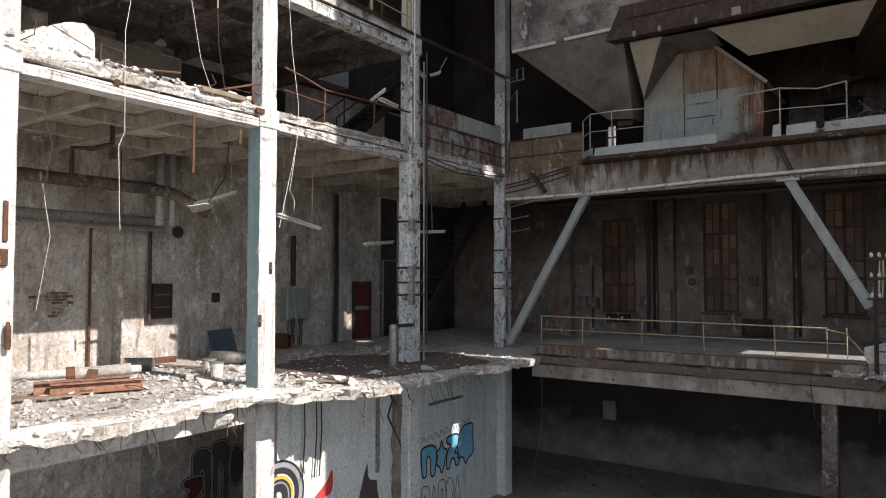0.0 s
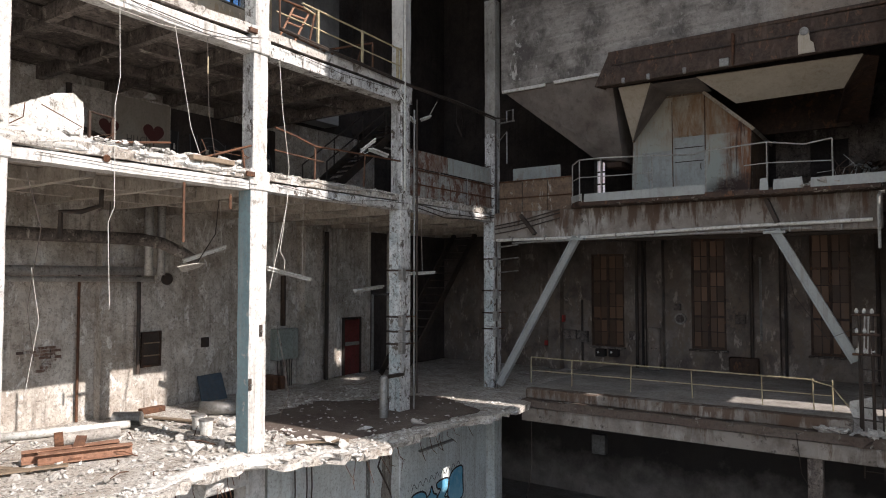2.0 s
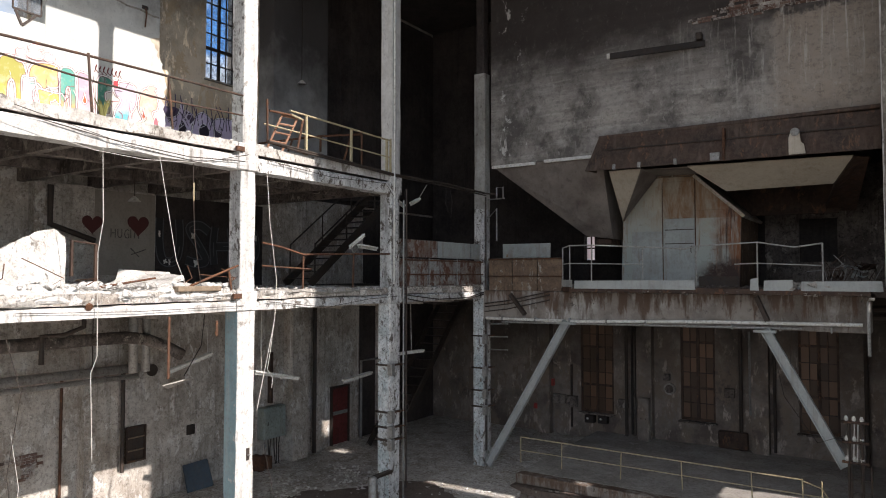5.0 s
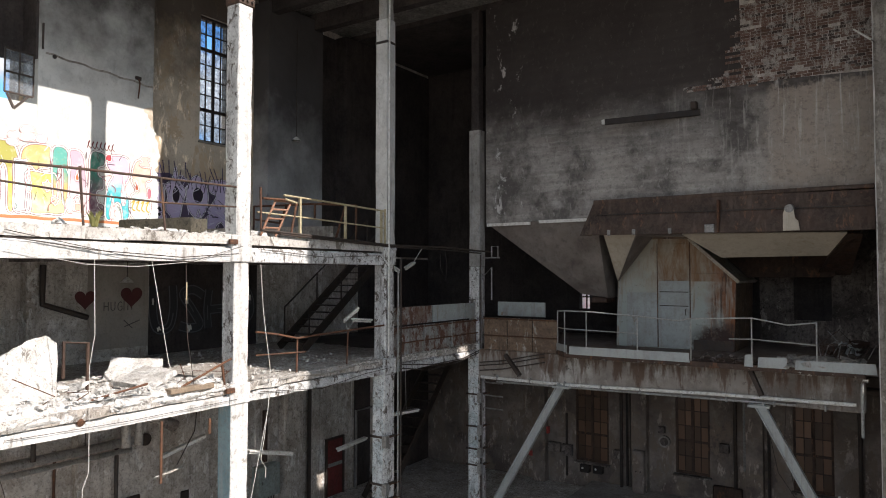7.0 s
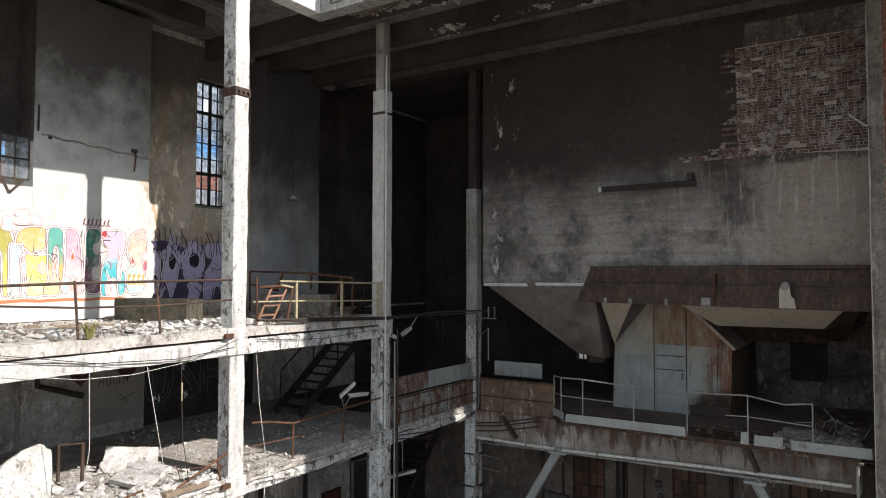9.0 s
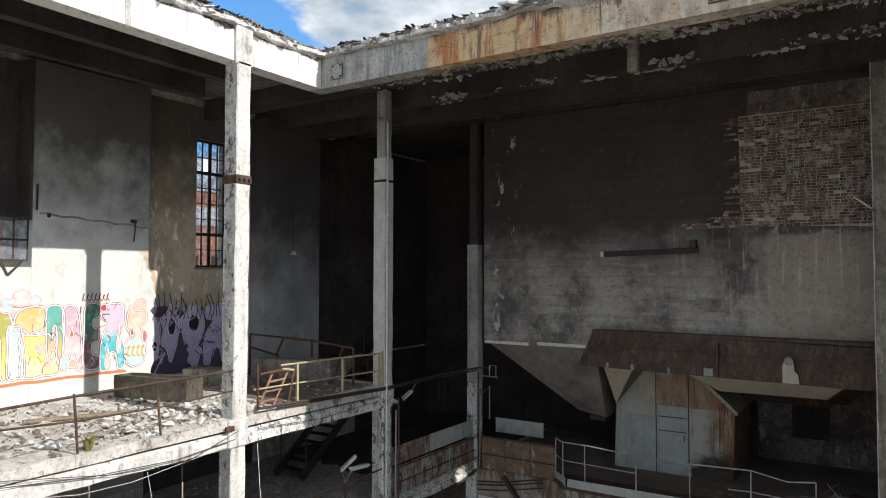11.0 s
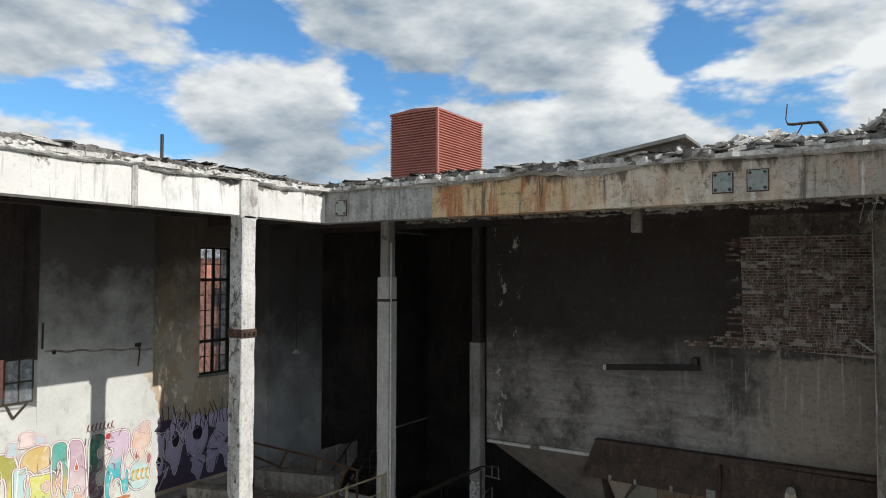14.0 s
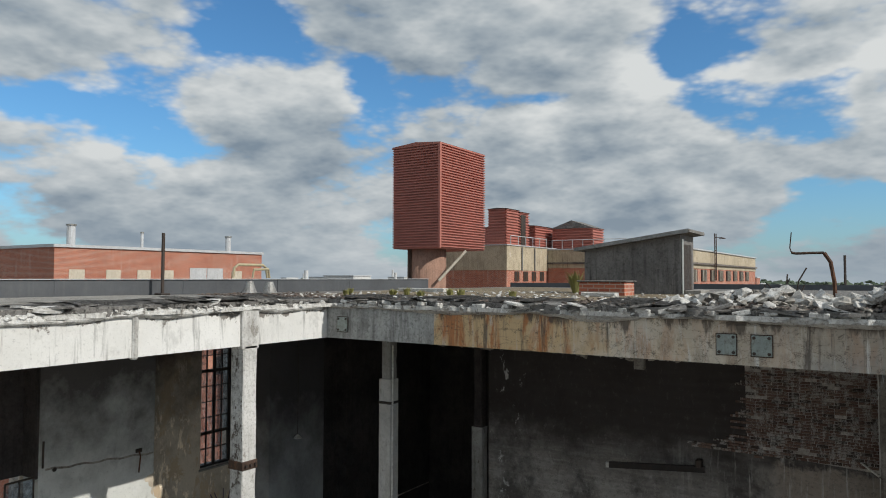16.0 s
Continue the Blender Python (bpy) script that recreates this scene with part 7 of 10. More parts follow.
scatter("rubble_third_floor", spots_in(380, -13.4, -11.0, 7.4, 10.6, L3, 0.012, 0.085, 8, lambda x, y, r: noise.noise((x * 1.4, y * 1.4, 5)) > r.uniform(-0.4, 0.4)), M["rubble"], "bright broken brick and plaster on the third floor")
scatter("rubble_gallery", spots_in(420, -2.0, 0.3, 17.6, 19.3, L1 - 0.02, 0.03, 0.22, 9, lambda x, y, r: x > -1.9 + (y - 17.6) * 0.2), M["rubble"], "rubble and torn sheet at the broken gallery end")
scatter("rubble_balcony", spots_in(420, -2.4, -0.6, 18.0, 20.0, 10.2, 0.02, 0.17, 10), M["slab"], "dark debris heaped on the balcony")
scatter("rubble_balcony", spots_in(140, -4.4, -2.0, 18.1, 19.6, 10.2, 0.02, 0.07, 11), M["sooty"], "dark grit on the balcony")
scatter("grit_gallery", spots_in(300, -9.0, -2.0, 19.0, 23.6, L1 - 0.02, 0.01, 0.05, 12), M["sooty"], "dark grit on the gallery floor")
scatter("rubble_ground", spots_in(700, -10.8, 0, 10.0, 23.0, 0.0, 0.02, 0.1, 13), M["sooty"], "grit on the ground floor")


def chunk(at, size, rot, seed, label="pale broken concrete chunk on the floor", mat="rubble"):
    v, f = lump_template(seed)
    bm = bmesh.new()
    vs = [bm.verts.new((p.x * size[0], p.y * size[1], p.z * size[2])) for p in v]
    for q in f:
        bm.faces.new([vs[i] for i in q])
    bmesh.ops.subdivide_edges(bm, edges=list(bm.edges), cuts=1)
    for w in bm.verts:
        w.co *= 1 + 0.14 * noise.noise(w.co * 5 + Vector((seed, 0, 0)))
    bmesh.ops.rotate(bm, verts=bm.verts, matrix=Euler(rot).to_matrix())
    low = min(w.co.z for w in bm.verts)
    bmesh.ops.translate(bm, verts=bm.verts, vec=Vector(at) - Vector((0, 0, low + 0.02)))
    return solid("concrete_chunk", bm, M[mat], label, "rubble", "concrete chunks")




def crust(name, line, base, inner, seed, label, mat, tall=0.16, drop=0.26, turn=False):
    """A ragged shell of broken concrete over a floor edge: it lies on the slab, then hangs down its face."""
    bm = bmesh.new()
    pts = []
    for a, b in zip(line, line[1:]):
        n = max(2, int(math.dist(a, b) / 0.07))
        pts += [(a[0] + (b[0] - a[0]) * i / n, a[1] + (b[1] - a[1]) * i / n) for i in range(n)]
    rows = []
    for x, y in pts:
        big = noise.noise((y * 0.9, seed + x * 0.9 * turn, 0.3))
        row = []
        for j in range(11):
            s = j / 10
            rag = noise.noise((x * 3 + s * 2, y * 3.1, seed)) * 0.6 + noise.noise((x * 9, y * 9, s * 7 + seed)) * 0.4
            if s < 0.65:
                q = s / 0.65
                z = base - 0.03 + tall * max(0.0, math.sin(q * 2.6) * (0.55 + 0.9 * big)) + 0.06 * rag
                dx = -inner * (1 - q)
            else:
                q = (s - 0.65) / 0.35
                z = base - 0.03 - drop * q * (0.75 + 0.7 * big) + 0.05 * rag
                dx = 0.06 * math.sin(q * 3.1) - 0.05 * q
            off, slip = dx + 0.09 * rag, 0.05 * noise.noise((x * 8, y * 8, s * 5 + seed))
            row.append(bm.verts.new((x + slip, y - off, z) if turn else (x + off, y + slip, z)))
        rows.append(row)
    for p, q in zip(rows, rows[1:]):
        for j in range(10):
            bm.faces.new((p[j], q[j], q[j + 1], p[j + 1]))
    bmesh.ops.recalc_face_normals(bm, faces=bm.faces)
    return solid(name, bm, M[mat], label, "rubble", kind="stuff")


crust("broken_edge", line1[1:8], L1, 0.55, 2, "ragged broken concrete along the first floor edge", "rubble", 0.10, 0.13)
crust("broken_edge", line1[7:], L1, 0.4, 5, "ragged shaded concrete along the first floor edge", "rubblegrey", 0.04, 0.2)
crust("broken_edge", [(-10.93, -3.0), (-10.93, 8.9)], L2, 0.6, 8, "thick ragged white concrete crust on the second floor edge", "rubble", 0.22, 0.16)
crust("broken_edge", [(-10.94, 9.6), (-10.94, 13.7)], L2, 0.3, 9, "crumbled grey concrete on the second floor edge", "slab", 0.05, 0.12)
r4 = random.Random(44)
for i in range(26):
    x, y = r4.uniform(-13.8, -10.6), r4.uniform(0.5, 9.0)
    chunk((x, y, L1), [r4.uniform(0.07, 0.17), r4.uniform(0.06, 0.13), r4.uniform(0.04, 0.09)], (r4.uniform(-.4, .4), r4.uniform(-.4, .4), r4.uniform(0, 6)), 100 + i)
for i, (x, y) in enumerate(((-10.7, 8.4), (-10.6, 10.0), (-10.2, 9.7), (-12.2, 9.9), (-12.9, 8.8), (-9.7, 10.4), (-11.9, 8.5), (-10.0, 10.4), (-13.3, 10.3), (-10.3, 11.8), (-9.7, 13.0))):
    chunk((x, y, L1), [r4.uniform(0.12, 0.24), r4.uniform(0.1, 0.18), r4.uniform(0.07, 0.14)], (r4.uniform(-.4, .4), r4.uniform(-.4, .4), r4.uniform(0, 6)), 150 + i)
for i in range(30):
    x, y = r4.uniform(-13.6, -11.2), r4.uniform(1.0, 8.9)
    chunk((x, y, L2), [r4.uniform(0.1, 0.26), r4.uniform(0.08, 0.2), r4.uniform(0.05, 0.12)], (r4.uniform(-.6, .6), r4.uniform(-.5, .5), r4.uniform(0, 6)), 200 + i, "bright broken concrete chunk on the second floor")
for i in range(14):
    chunk((r4.uniform(-13.5, -11.2), r4.uniform(5.5, 10.0), L3), [r4.uniform(0.08, 0.2), r4.uniform(0.08, 0.16), r4.uniform(0.05, 0.1)], (0.2, 0.1, r4.uniform(0, 6)), 300 + i, "small broken plaster chunk on the third floor")


def tilted_slab(corners, thick, label, mat="rubble", seed=0):
    bm = plate(corners, thick)
    bmesh.ops.subdivide_edges(bm, edges=list(bm.edges), cuts=5, use_grid_fill=True)
    for v in bm.verts:
        n = noise.noise_vector(v.co * 2.4 + Vector((seed, 0, 0))) * 0.035 + noise.noise_vector(v.co * 7.0 + Vector((seed, 4, 0))) * 0.03
        v.co += n
    return solid("concrete_slab_piece", bm, M[mat], label, "rubble", "fallen slab pieces")


tilted_slab([(-12.1, 4.9, L2), (-12.0, 6.2, L2), (-12.2, 6.28, 11.2), (-12.24, 6.08, 11.34), (-12.25, 5.86, 11.27), (-12.22, 5.4, 11.04), (-12.2, 4.95, 10.8)], 0.14, "large pale slab fragment standing on edge")
tilted_slab([(-12.0, 3.6, L2 + 0.05), (-11.6, 4.9, L2 + 0.05), (-12.1, 5.0, 10.65), (-12.4, 3.8, 10.75)], 0.14, "tilted pale slab fragment in the rubble", seed=3)
tilted_slab([(-13.4, 7.8, L2 + 0.02), (-12.6, 8.6, L2 + 0.02), (-13.0, 8.9, 10.6), (-13.7, 8.2, 10.65)], 0.1, "tilted pale slab fragment in the rubble", seed=5)
tilted_slab([(-12.5, 7.5, L2 + 0.12), (-11.6, 7.6, L2 + 0.1), (-11.7, 8.3, L2 + 0.3), (-12.6, 8.2, L2 + 0.34)], 0.1, "flat pale slab fragment on the rubble", seed=8)
tilted_slab([(-1.2, 18.3, L1 + 0.1), (-0.75, 18.2, L1 + 0.2), (-0.85, 18.25, 5.35), (-1.3, 18.35, 5.2)], 0.05, "torn white sheet stuck in the rubble", "whitemetal", 9)
solid("concrete_brick_row", soft_box(-11.05, -10.85, 7.6, 8.55, L2, L2 + 0.1), M["wood"], "weathered brown timber lying on the floor edge", "timber")


def block(cx, cy, z, length, width, h, yaw, label, mat="slab"):
    bm = box(-length / 2, length / 2, -width / 2, width / 2, 0, h)
    bmesh.ops.subdivide_edges(bm, edges=list(bm.edges), cuts=4, use_grid_fill=True)
    for v in bm.verts:
        v.co += noise.noise_vector(v.co * 4 + Vector((cx, cy, 0))) * 0.025
    bmesh.ops.rotate(bm, verts=bm.verts, matrix=Matrix.Rotation(yaw, 3, "Z"))
    bmesh.ops.translate(bm, verts=bm.verts, vec=(cx, cy, z))
    return solid("concrete_block", bm, M[mat], label, "concrete block", "third floor blocks")




def trough(cx, cy, z, length, width, h, yaw, label, mat="mossblock"):
    """A long cast box, hollow on top, its rim worn and a darker fill in it."""
    t = thing("concrete_trough", (cx, cy, z), label, "concrete block", "third floor blocks")
    turn = Matrix.Translation((cx, cy, z)) @ Matrix.Rotation(yaw, 4, "Z")
    a, b = length / 2, width / 2
    for name, dims in (("side", (-a, a, -b, -b + 0.09, 0, h)), ("side", (-a, a, b - 0.09, b, 0, h)), ("end", (-a, -a + 0.1, -b + 0.091, b - 0.091, 0, h - 0.01)), ("end", (a - 0.1, a, -b + 0.091, b - 0.091, 0, h - 0.02)), ("fill", (-a + 0.101, a - 0.101, -b + 0.091, b - 0.091, 0.01, h - 0.09))):
        bm = box(*dims)
        bmesh.ops.subdivide_edges(bm, edges=list(bm.edges), cuts=5, use_grid_fill=True)
        for v in bm.verts:
            v.co += noise.noise_vector(v.co * 5 + Vector((cx, cy, 0))) * 0.022
        bmesh.ops.transform(bm, verts=bm.verts, matrix=turn)
        part(name, bm, M["feltdark" if name == "fill" else mat], t, "dark fill in the hollow" if name == "fill" else "")


trough(-14.34, 9.76, L3, 2.15, 0.52, 0.5, 0.21, "long mossy concrete trough lying on the third floor")
block(-15.0, 11.75, L3, 1.3, 0.5, 0.40, 0.3, "weathered concrete block lying on the third floor", "slabdark")
block(-13.9, 13.7, L3, 2.4, 0.5, 0.52, 0.3, "shaded concrete block on the third floor", "slabdark")
fr2 = thing("tube_barrier", (-13.5, 13.5, L3), "bent rusty steel frame on the shaded third floor", "frame")
for p in ([(-15.35, 13.4, 14.34), (-13.0, 13.4, 14.28), (-11.5, 13.4, 14.16)], [(-15.35, 13.4, 13.97), (-14.2, 13.4, 13.8)], [(-14.3, 13.4, 13.8), (-14.02, 13.4, 14.28)], [(-12.25, 13.4, L3), (-11.85, 13.4, 14.2)], [(-11.5, 13.4, L3), (-11.5, 13.4, 14.16)], [(-15.35, 13.4, L3), (-15.35, 13.4, 14.34)], [(-12.95, 13.4, 13.85), (-12.95, 13.4, 14.27)]):
    part("bar", bar(p, 0.03, 6), M["rust"], fr2)

# ---- things left on the first floor ----


def i_bar(a, b, s, label):
    t = thing("steel_bar", a, label, "steel bar", "rusty bars")
    for dz, w, h in ((0.0, s, 0.018), (s - 0.02, s, 0.018)):
        bm = bmesh.new()
        beam(bm, Vector(a) + Vector((0, 0, dz + 0.01)), Vector(b) + Vector((0, 0, dz + 0.01)), w, h)
        part("flange", bm, M["rustlight"], t)
    bm = bmesh.new()
    beam(bm, Vector(a) + Vector((0, 0, s / 2)), Vector(b) + Vector((0, 0, s / 2)), 0.03, s - 0.03)
    part("web", bm, M["rustlight"], t)


i_bar((-13.3, 6.15, L1 + 0.03), (-12.65, 7.6, L1 + 0.03), 0.2, "rusty steel section lying in the dust")
i_bar((-13.6, 6.0, L1 + 0.03), (-12.95, 7.5, L1 + 0.05), 0.22, "rusty steel section lying on another")
mot = thing("machine_part", (-13.5, 7.0, L1), "rusted cylindrical machine part lying on steel sections", "machine part")
part("drum", bar([(-13.75, 6.8, L1 + 0.3), (-13.35, 7.75, L1 + 0.34)], 0.12, 14), M["rubblegrey"], mot)
part("flange", bar([(-13.8, 6.68, L1 + 0.29), (-13.74, 6.82, L1 + 0.3)], 0.16, 14), M["rust"], mot)
part("bracket", plate([(-13.05, 6.55, L1 + 0.02), (-12.95, 6.75, L1 + 0.02), (-13.2, 7.0, L1 + 0.42), (-13.3, 6.85, L1 + 0.44)], 0.1), M["rust"], mot)
solid("long_pipe", bar([(-15.9, 6.6, L1 + 0.1), (-14.9, 8.9, L1 + 0.1)], 0.09, 14), M["whitemetal"], "long dusty grey pipe lying on the floor", "pipe", smooth=True)
solid("short_pipe", bar([(-14.9, 10.8, L1 + 0.17), (-14.1, 11.3, L1 + 0.17)], 0.17, 16), M["pipe"], "short wide grey pipe lying on the floor", "pipe", smooth=True)
solid("half_pipe", bar([(-15.6, 8.9, L1 + 0.14), (-15.1, 9.3, L1 + 0.14)], 0.16, 14), M["pipe"], "broken grey pipe bend on the floor", "pipe")
for i, (x, y) in enumerate(((-13.0, 9.55), (-13.55, 9.75))):
    b = thing("paint_bucket", (x, y, L1), "dented white bucket standing in rubble", "bucket", "white buckets")
    part("body", bar([(x, y, L1), (x, y, L1 + 0.3), (x, y, L1 + 0.32)], [0.13, 0.155, 0.16], 16), M["whitemetal"], b)
    part("rim", bar([(x, y, L1 + 0.3), (x, y, L1 + 0.33)], 0.168, 16), M["pipe"], b)
for i, (a, b) in enumerate((((-13.6, 4.6, L1 + 0.05), (-12.7, 6.4, L1 + 0.07)), ((-14.6, 5.2, L1 + 0.04), (-12.9, 5.9, L1 + 0.05)), ((-15.8, 9.7, L1 + 0.04), (-13.6, 10.2, L1 + 0.06)), ((-10.7, 9.8, L1 + 0.06), (-9.7, 10.6, L1 + 0.1)))):
    bm = bmesh.new()
    beam(bm, a, b, 0.16, 0.03)
    solid("plank", bm, M["wood"], "dusty weathered plank lying in the rubble", "plank", "loose planks")
bm = bmesh.new()
beam(bm, (-16.2, 9.95, L1 + 0.06), (-16.2, 10.6, L1 + 0.06), 0.2, 0.16)
solid("wooden_box", bevelled(bm, 0.01), M["rust"], "small rust-red box against the wall", "box")
for i in range(14):
    a = Vector((r4.uniform(-14.5, -9.8), r4.uniform(2, 10), L1 + 0.03))
    b = a + Vector((r4.uniform(-.6, .6), r4.uniform(-.6, .6), r4.uniform(0, 0.25)))
    solid("rebar", bar([a, a.lerp(b, 0.5) + Vector((r4.uniform(-.06, .06), 0, 0.05)), b], 0.01, 5), M["rust"], "bent rusty reinforcing rod in the rubble", "rebar", "loose rebar")

# ---- reinforcing rods and wires hanging from the broken edges ----
for i in range(46):
    y = r4.uniform(1.0, 14.5)
    x = float(np.interp(y, [p[1] for p in line1], [p[0] for p in line1])) - r4.uniform(0.0, 0.1)
    p = [Vector((x - 0.2, y, L1 - 0.12))]
    for k in range(3):
        p.append(p[-1] + Vector((r4.uniform(0.0, 0.12), r4.uniform(-0.1, 0.1), -r4.uniform(0.02, 0.28))))
    solid("rebar", bar(p, 0.007, 5), M["rust"], "bent rod hanging from the slab edge", "rebar", "edge rebar")
WIRES = [
    ("wire", [(-10.88, 6.16, 12.65), (-10.86, 6.18, 11.4), (-10.86, 6.1, 10.9), (-10.86, 6.12, 9.2), (-10.86, 6.02, 8.95), (-10.86, 6.07, 7.54)], 0.014),
    ("wire", [(-10.88, 7.2, 12.62), (-10.86, 7.35, 11.8), (-10.86, 7.55, 10.8), (-10.86, 7.9, 10.0)], 0.014),
    ("dark", [(-10.95, 7.95, 12.6), (-10.95, 7.96, 12.0), (-10.95, 8.0, 11.2), (-10.95, 8.16, 10.3)], 0.014),
    ("wire", [(-10.88, 9.68, 12.6), (-10.86, 9.75, 11.6), (-10.86, 9.95, 10.4), (-10.86, 9.9, 9.6), (-10.86, 9.45, 7.8)], 0.016),
    ("wire", [(-10.87, 9.95, 9.9), (-10.86, 9.8, 9.0), (-10.86, 9.72, 8.6), (-10.86, 9.86, 8.4), (-10.86, 9.84, 8.2)], 0.016),
    ("dark", [(-10.89, 4.8, 12.95), (-10.87, 6.2, 12.78), (-10.87, 7.8, 12.7), (-10.88, 9.1, 12.8)], 0.016),
    ("dark", [(-10.89, 4.8, 13.05), (-10.86, 6.6, 12.72), (-10.86, 8.0, 12.62), (-10.88, 9.2, 12.95)], 0.012),
    ("wire", [(-10.89, 4.6, 12.8), (-10.86, 6.0, 12.55), (-10.86, 6.9, 12.52), (-10.88, 9.1, 12.72)], 0.012),
    ("dark", [(-10.88, 4.9, 9.95), (-10.87, 6.8, 9.9), (-10.87, 9.1, 9.92)], 0.01),
    ("dark", [(-10.88, 9.7, 9.98), (-10.86, 11.5, 9.8), (-10.86, 13.0, 9.95), (-10.88, 14.1, 9.98)], 0.014),
    ("dark", [(-10.88, 9.7, 12.9), (-10.86, 11.6, 12.78), (-10.86, 13.6, 12.86), (-10.86, 14.0, 12.5)], 0.014),
    ("dark", [(-10.9, 14.6, 9.9), (-10.86, 15.8, 9.72), (-10.86, 17.3, 9.78), (-10.88, 18.7, 9.95)], 0.03),
    ("dark", [(-10.9, 14.6, 10.0), (-10.86, 16.0, 9.85), (-10.86, 17.6, 9.86), (-10.88, 18.7, 10.02)], 0.03),
    ("dark", [(-10.86, 9.66, 7.0), (-10.75, 9.78, 6.2), (-10.7, 9.85, 5.6), (-10.8, 9.7, 5.2)], 0.012),
    ("dark", [(-10.86, 4.75, 9.6), (-10.8, 4.95, 8.8), (-10.85, 4.8, 7.6), (-10.82, 4.9, 6.8)], 0.012),
    ("wire", [(-10.86, 4.85, 8.2), (-10.8, 4.95, 7.4), (-10.86, 4.8, 6.3)], 0.01),
    ("dark", [(-9.1, 17.6, 4.0), (-9.05, 17.5, 2.6), (-9.3, 17.3, 1.0), (-9.7, 17.0, 0.3)], 0.02),
    ("dark", [(-2.3, 17.5, 4.5), (-2.2, 17.45, 3.6), (-2.05, 17.5, 3.3)], 0.02),
    ("dark", [(-2.7, 18.4, 9.1), (-2.4, 18.4, 7.6), (-1.7, 18.3, 6.6), (-1.1, 18.1, 6.9)], 0.014),
    ("dark", [(-2.2, 18.4, 9.3), (-2.25, 18.4, 8.4), (-2.0, 18.35, 7.0)], 0.012),
    ("dark", [(-9.9, 20.0, 13.9), (-9.7, 19.8, 13.3), (-9.9, 19.7, 12.9)], 0.014),
    ("dark", [(-11.0, 16.6, 13.1), (-10.95, 16.5, 12.6), (-10.9, 16.7, 12.2), (-10.95, 16.85, 12.7), (-11.0, 16.8, 13.1)], 0.012),
]
for m, p, r in WIRES:
    solid("hanging_wire", bar(p, r * (0.42 if m == "wire" else 0.55), 5), M[m], "pale cable hanging loose from the edge beam" if m == "wire" else "dark cable sagging between fixings", "wire", "loose wires")
solid("hanging_strip", soft_box(-10.9, -10.87, 7.42, 7.47, 8.68, 9.78, w=0.008), M["rust"], "rust-red steel strip hanging from the edge beam", "strip")
solid("hanging_strip", soft_box(-10.9, -10.86, 8.44, 8.5, 9.36, 9.66), M["rust"], "short rusty strip hanging from the edge beam", "strip")
solid("cable_end", soft_box(-10.96, -10.93, 7.95, 7.98, 11.9, 12.25), M["yellow"], "yellow insulated cable end on a dangling wire", "wire")
solid("socket_box", bar([(-10.93, 6.0, 10.02), (-10.89, 6.0, 10.0)], 0.06, 12), M["rust"], "round rusty fixing in the edge beam", "fixing")
solid("pipe_stub", bar([(-12.6, 7.05, L2), (-12.6, 7.05, 11.1), (-12.6, 6.6, 11.15), (-12.6, 6.6, 10.5)], 0.035, 8), M["rustplate"], "rusty bent pipe standing in the rubble", "pipe")
solid("pipe_stub", bar([(-16.2, 8.0, 12.6), (-16.2, 8.0, 11.7), (-16.1, 9.0, 11.35)], 0.07, 8), M["dark"], "dark bent pipe on the second floor wall", "pipe")
solid("steel_rod", bar([(-11.0, 6.2, L2 + 0.1), (-10.95, 7.2, L2 + 0.25)], 0.02, 6), M["rust"], "bent rusty rod lying over the floor edge", "rod")
for i in range(9):
    y = r4.uniform(0, 9)
    a = Vector((-11.1, y, L2 + 0.1))
    solid("rebar", bar([a, a + Vector((0.1, 0.2, 0.15)), a + Vector((r4.uniform(-.3, .3), r4.uniform(-.5, .5), r4.uniform(.1, .5)))], 0.009, 5), M["rust"], "bent rod sticking out of the rubble", "rebar", "edge rebar")


# ---- weeds ----


def weed(x, y, z, h, n, seed, label):
    r = random.Random(seed)
    verts, faces = [], []
    for _ in range(n):
        a, lean = r.uniform(0, 6.28), r.uniform(0.1, 0.6)
        l = h * r.uniform(0.5, 1.0)
        d = Vector((math.cos(a), math.sin(a), 0))
        s = Vector((-d.y, d.x, 0)) * 0.012
        b = Vector((x, y, z)) + d * r.uniform(0, 0.08)
        m, t = b + d * lean * l * 0.4 + Vector((0, 0, l * 0.6)), b + d * lean * l + Vector((0, 0, l))
        o = len(verts)
        verts += [tuple(q) for q in (b - s, b + s, m + s * 1.6, m - s * 1.6, t)]
        faces += [(o, o + 1, o + 2, o + 3), (o + 3, o + 2, o + 4)]
    me = bpy.data.meshes.new("weed")
    me.from_pydata(verts, [], faces)
    me.materials.append(M["leaf"])
    return tagged(new("weed", me), label, "plant", "weeds")


k = Nodes("weed_green")
M["leaf"] = k.done(k.mix(k.noise(20), (0.15, 0.17, 0.045), (0.32, 0.28, 0.11)), 0.7)
weed(-11.05, 6.25, L3, 0.3, 40, 1, "small green weed growing from the floor edge")
for i, (x, y, h) in enumerate(((-11.8, 13.2, 0.2), (-10.6, 13.6, 0.22), (-9.6, 13.4, 0.2), (-8.7, 13.8, 0.25), (-12.8, 14.5, 0.2), (-7.6, 14.4, 0.2), (-10.9, 14.6, 0.25), (-9.9, 15.2, 0.22))):
    weed(x, y, 21.28, h, 60, 10 + i, "dry yellow-green grass tuft on the roof")
weed(-8.0, 19.3, 21.28, 0.75, 160, 30, "leafy green weed beside the roof shed")

# ---- roof edge ----
r5 = random.Random(55)
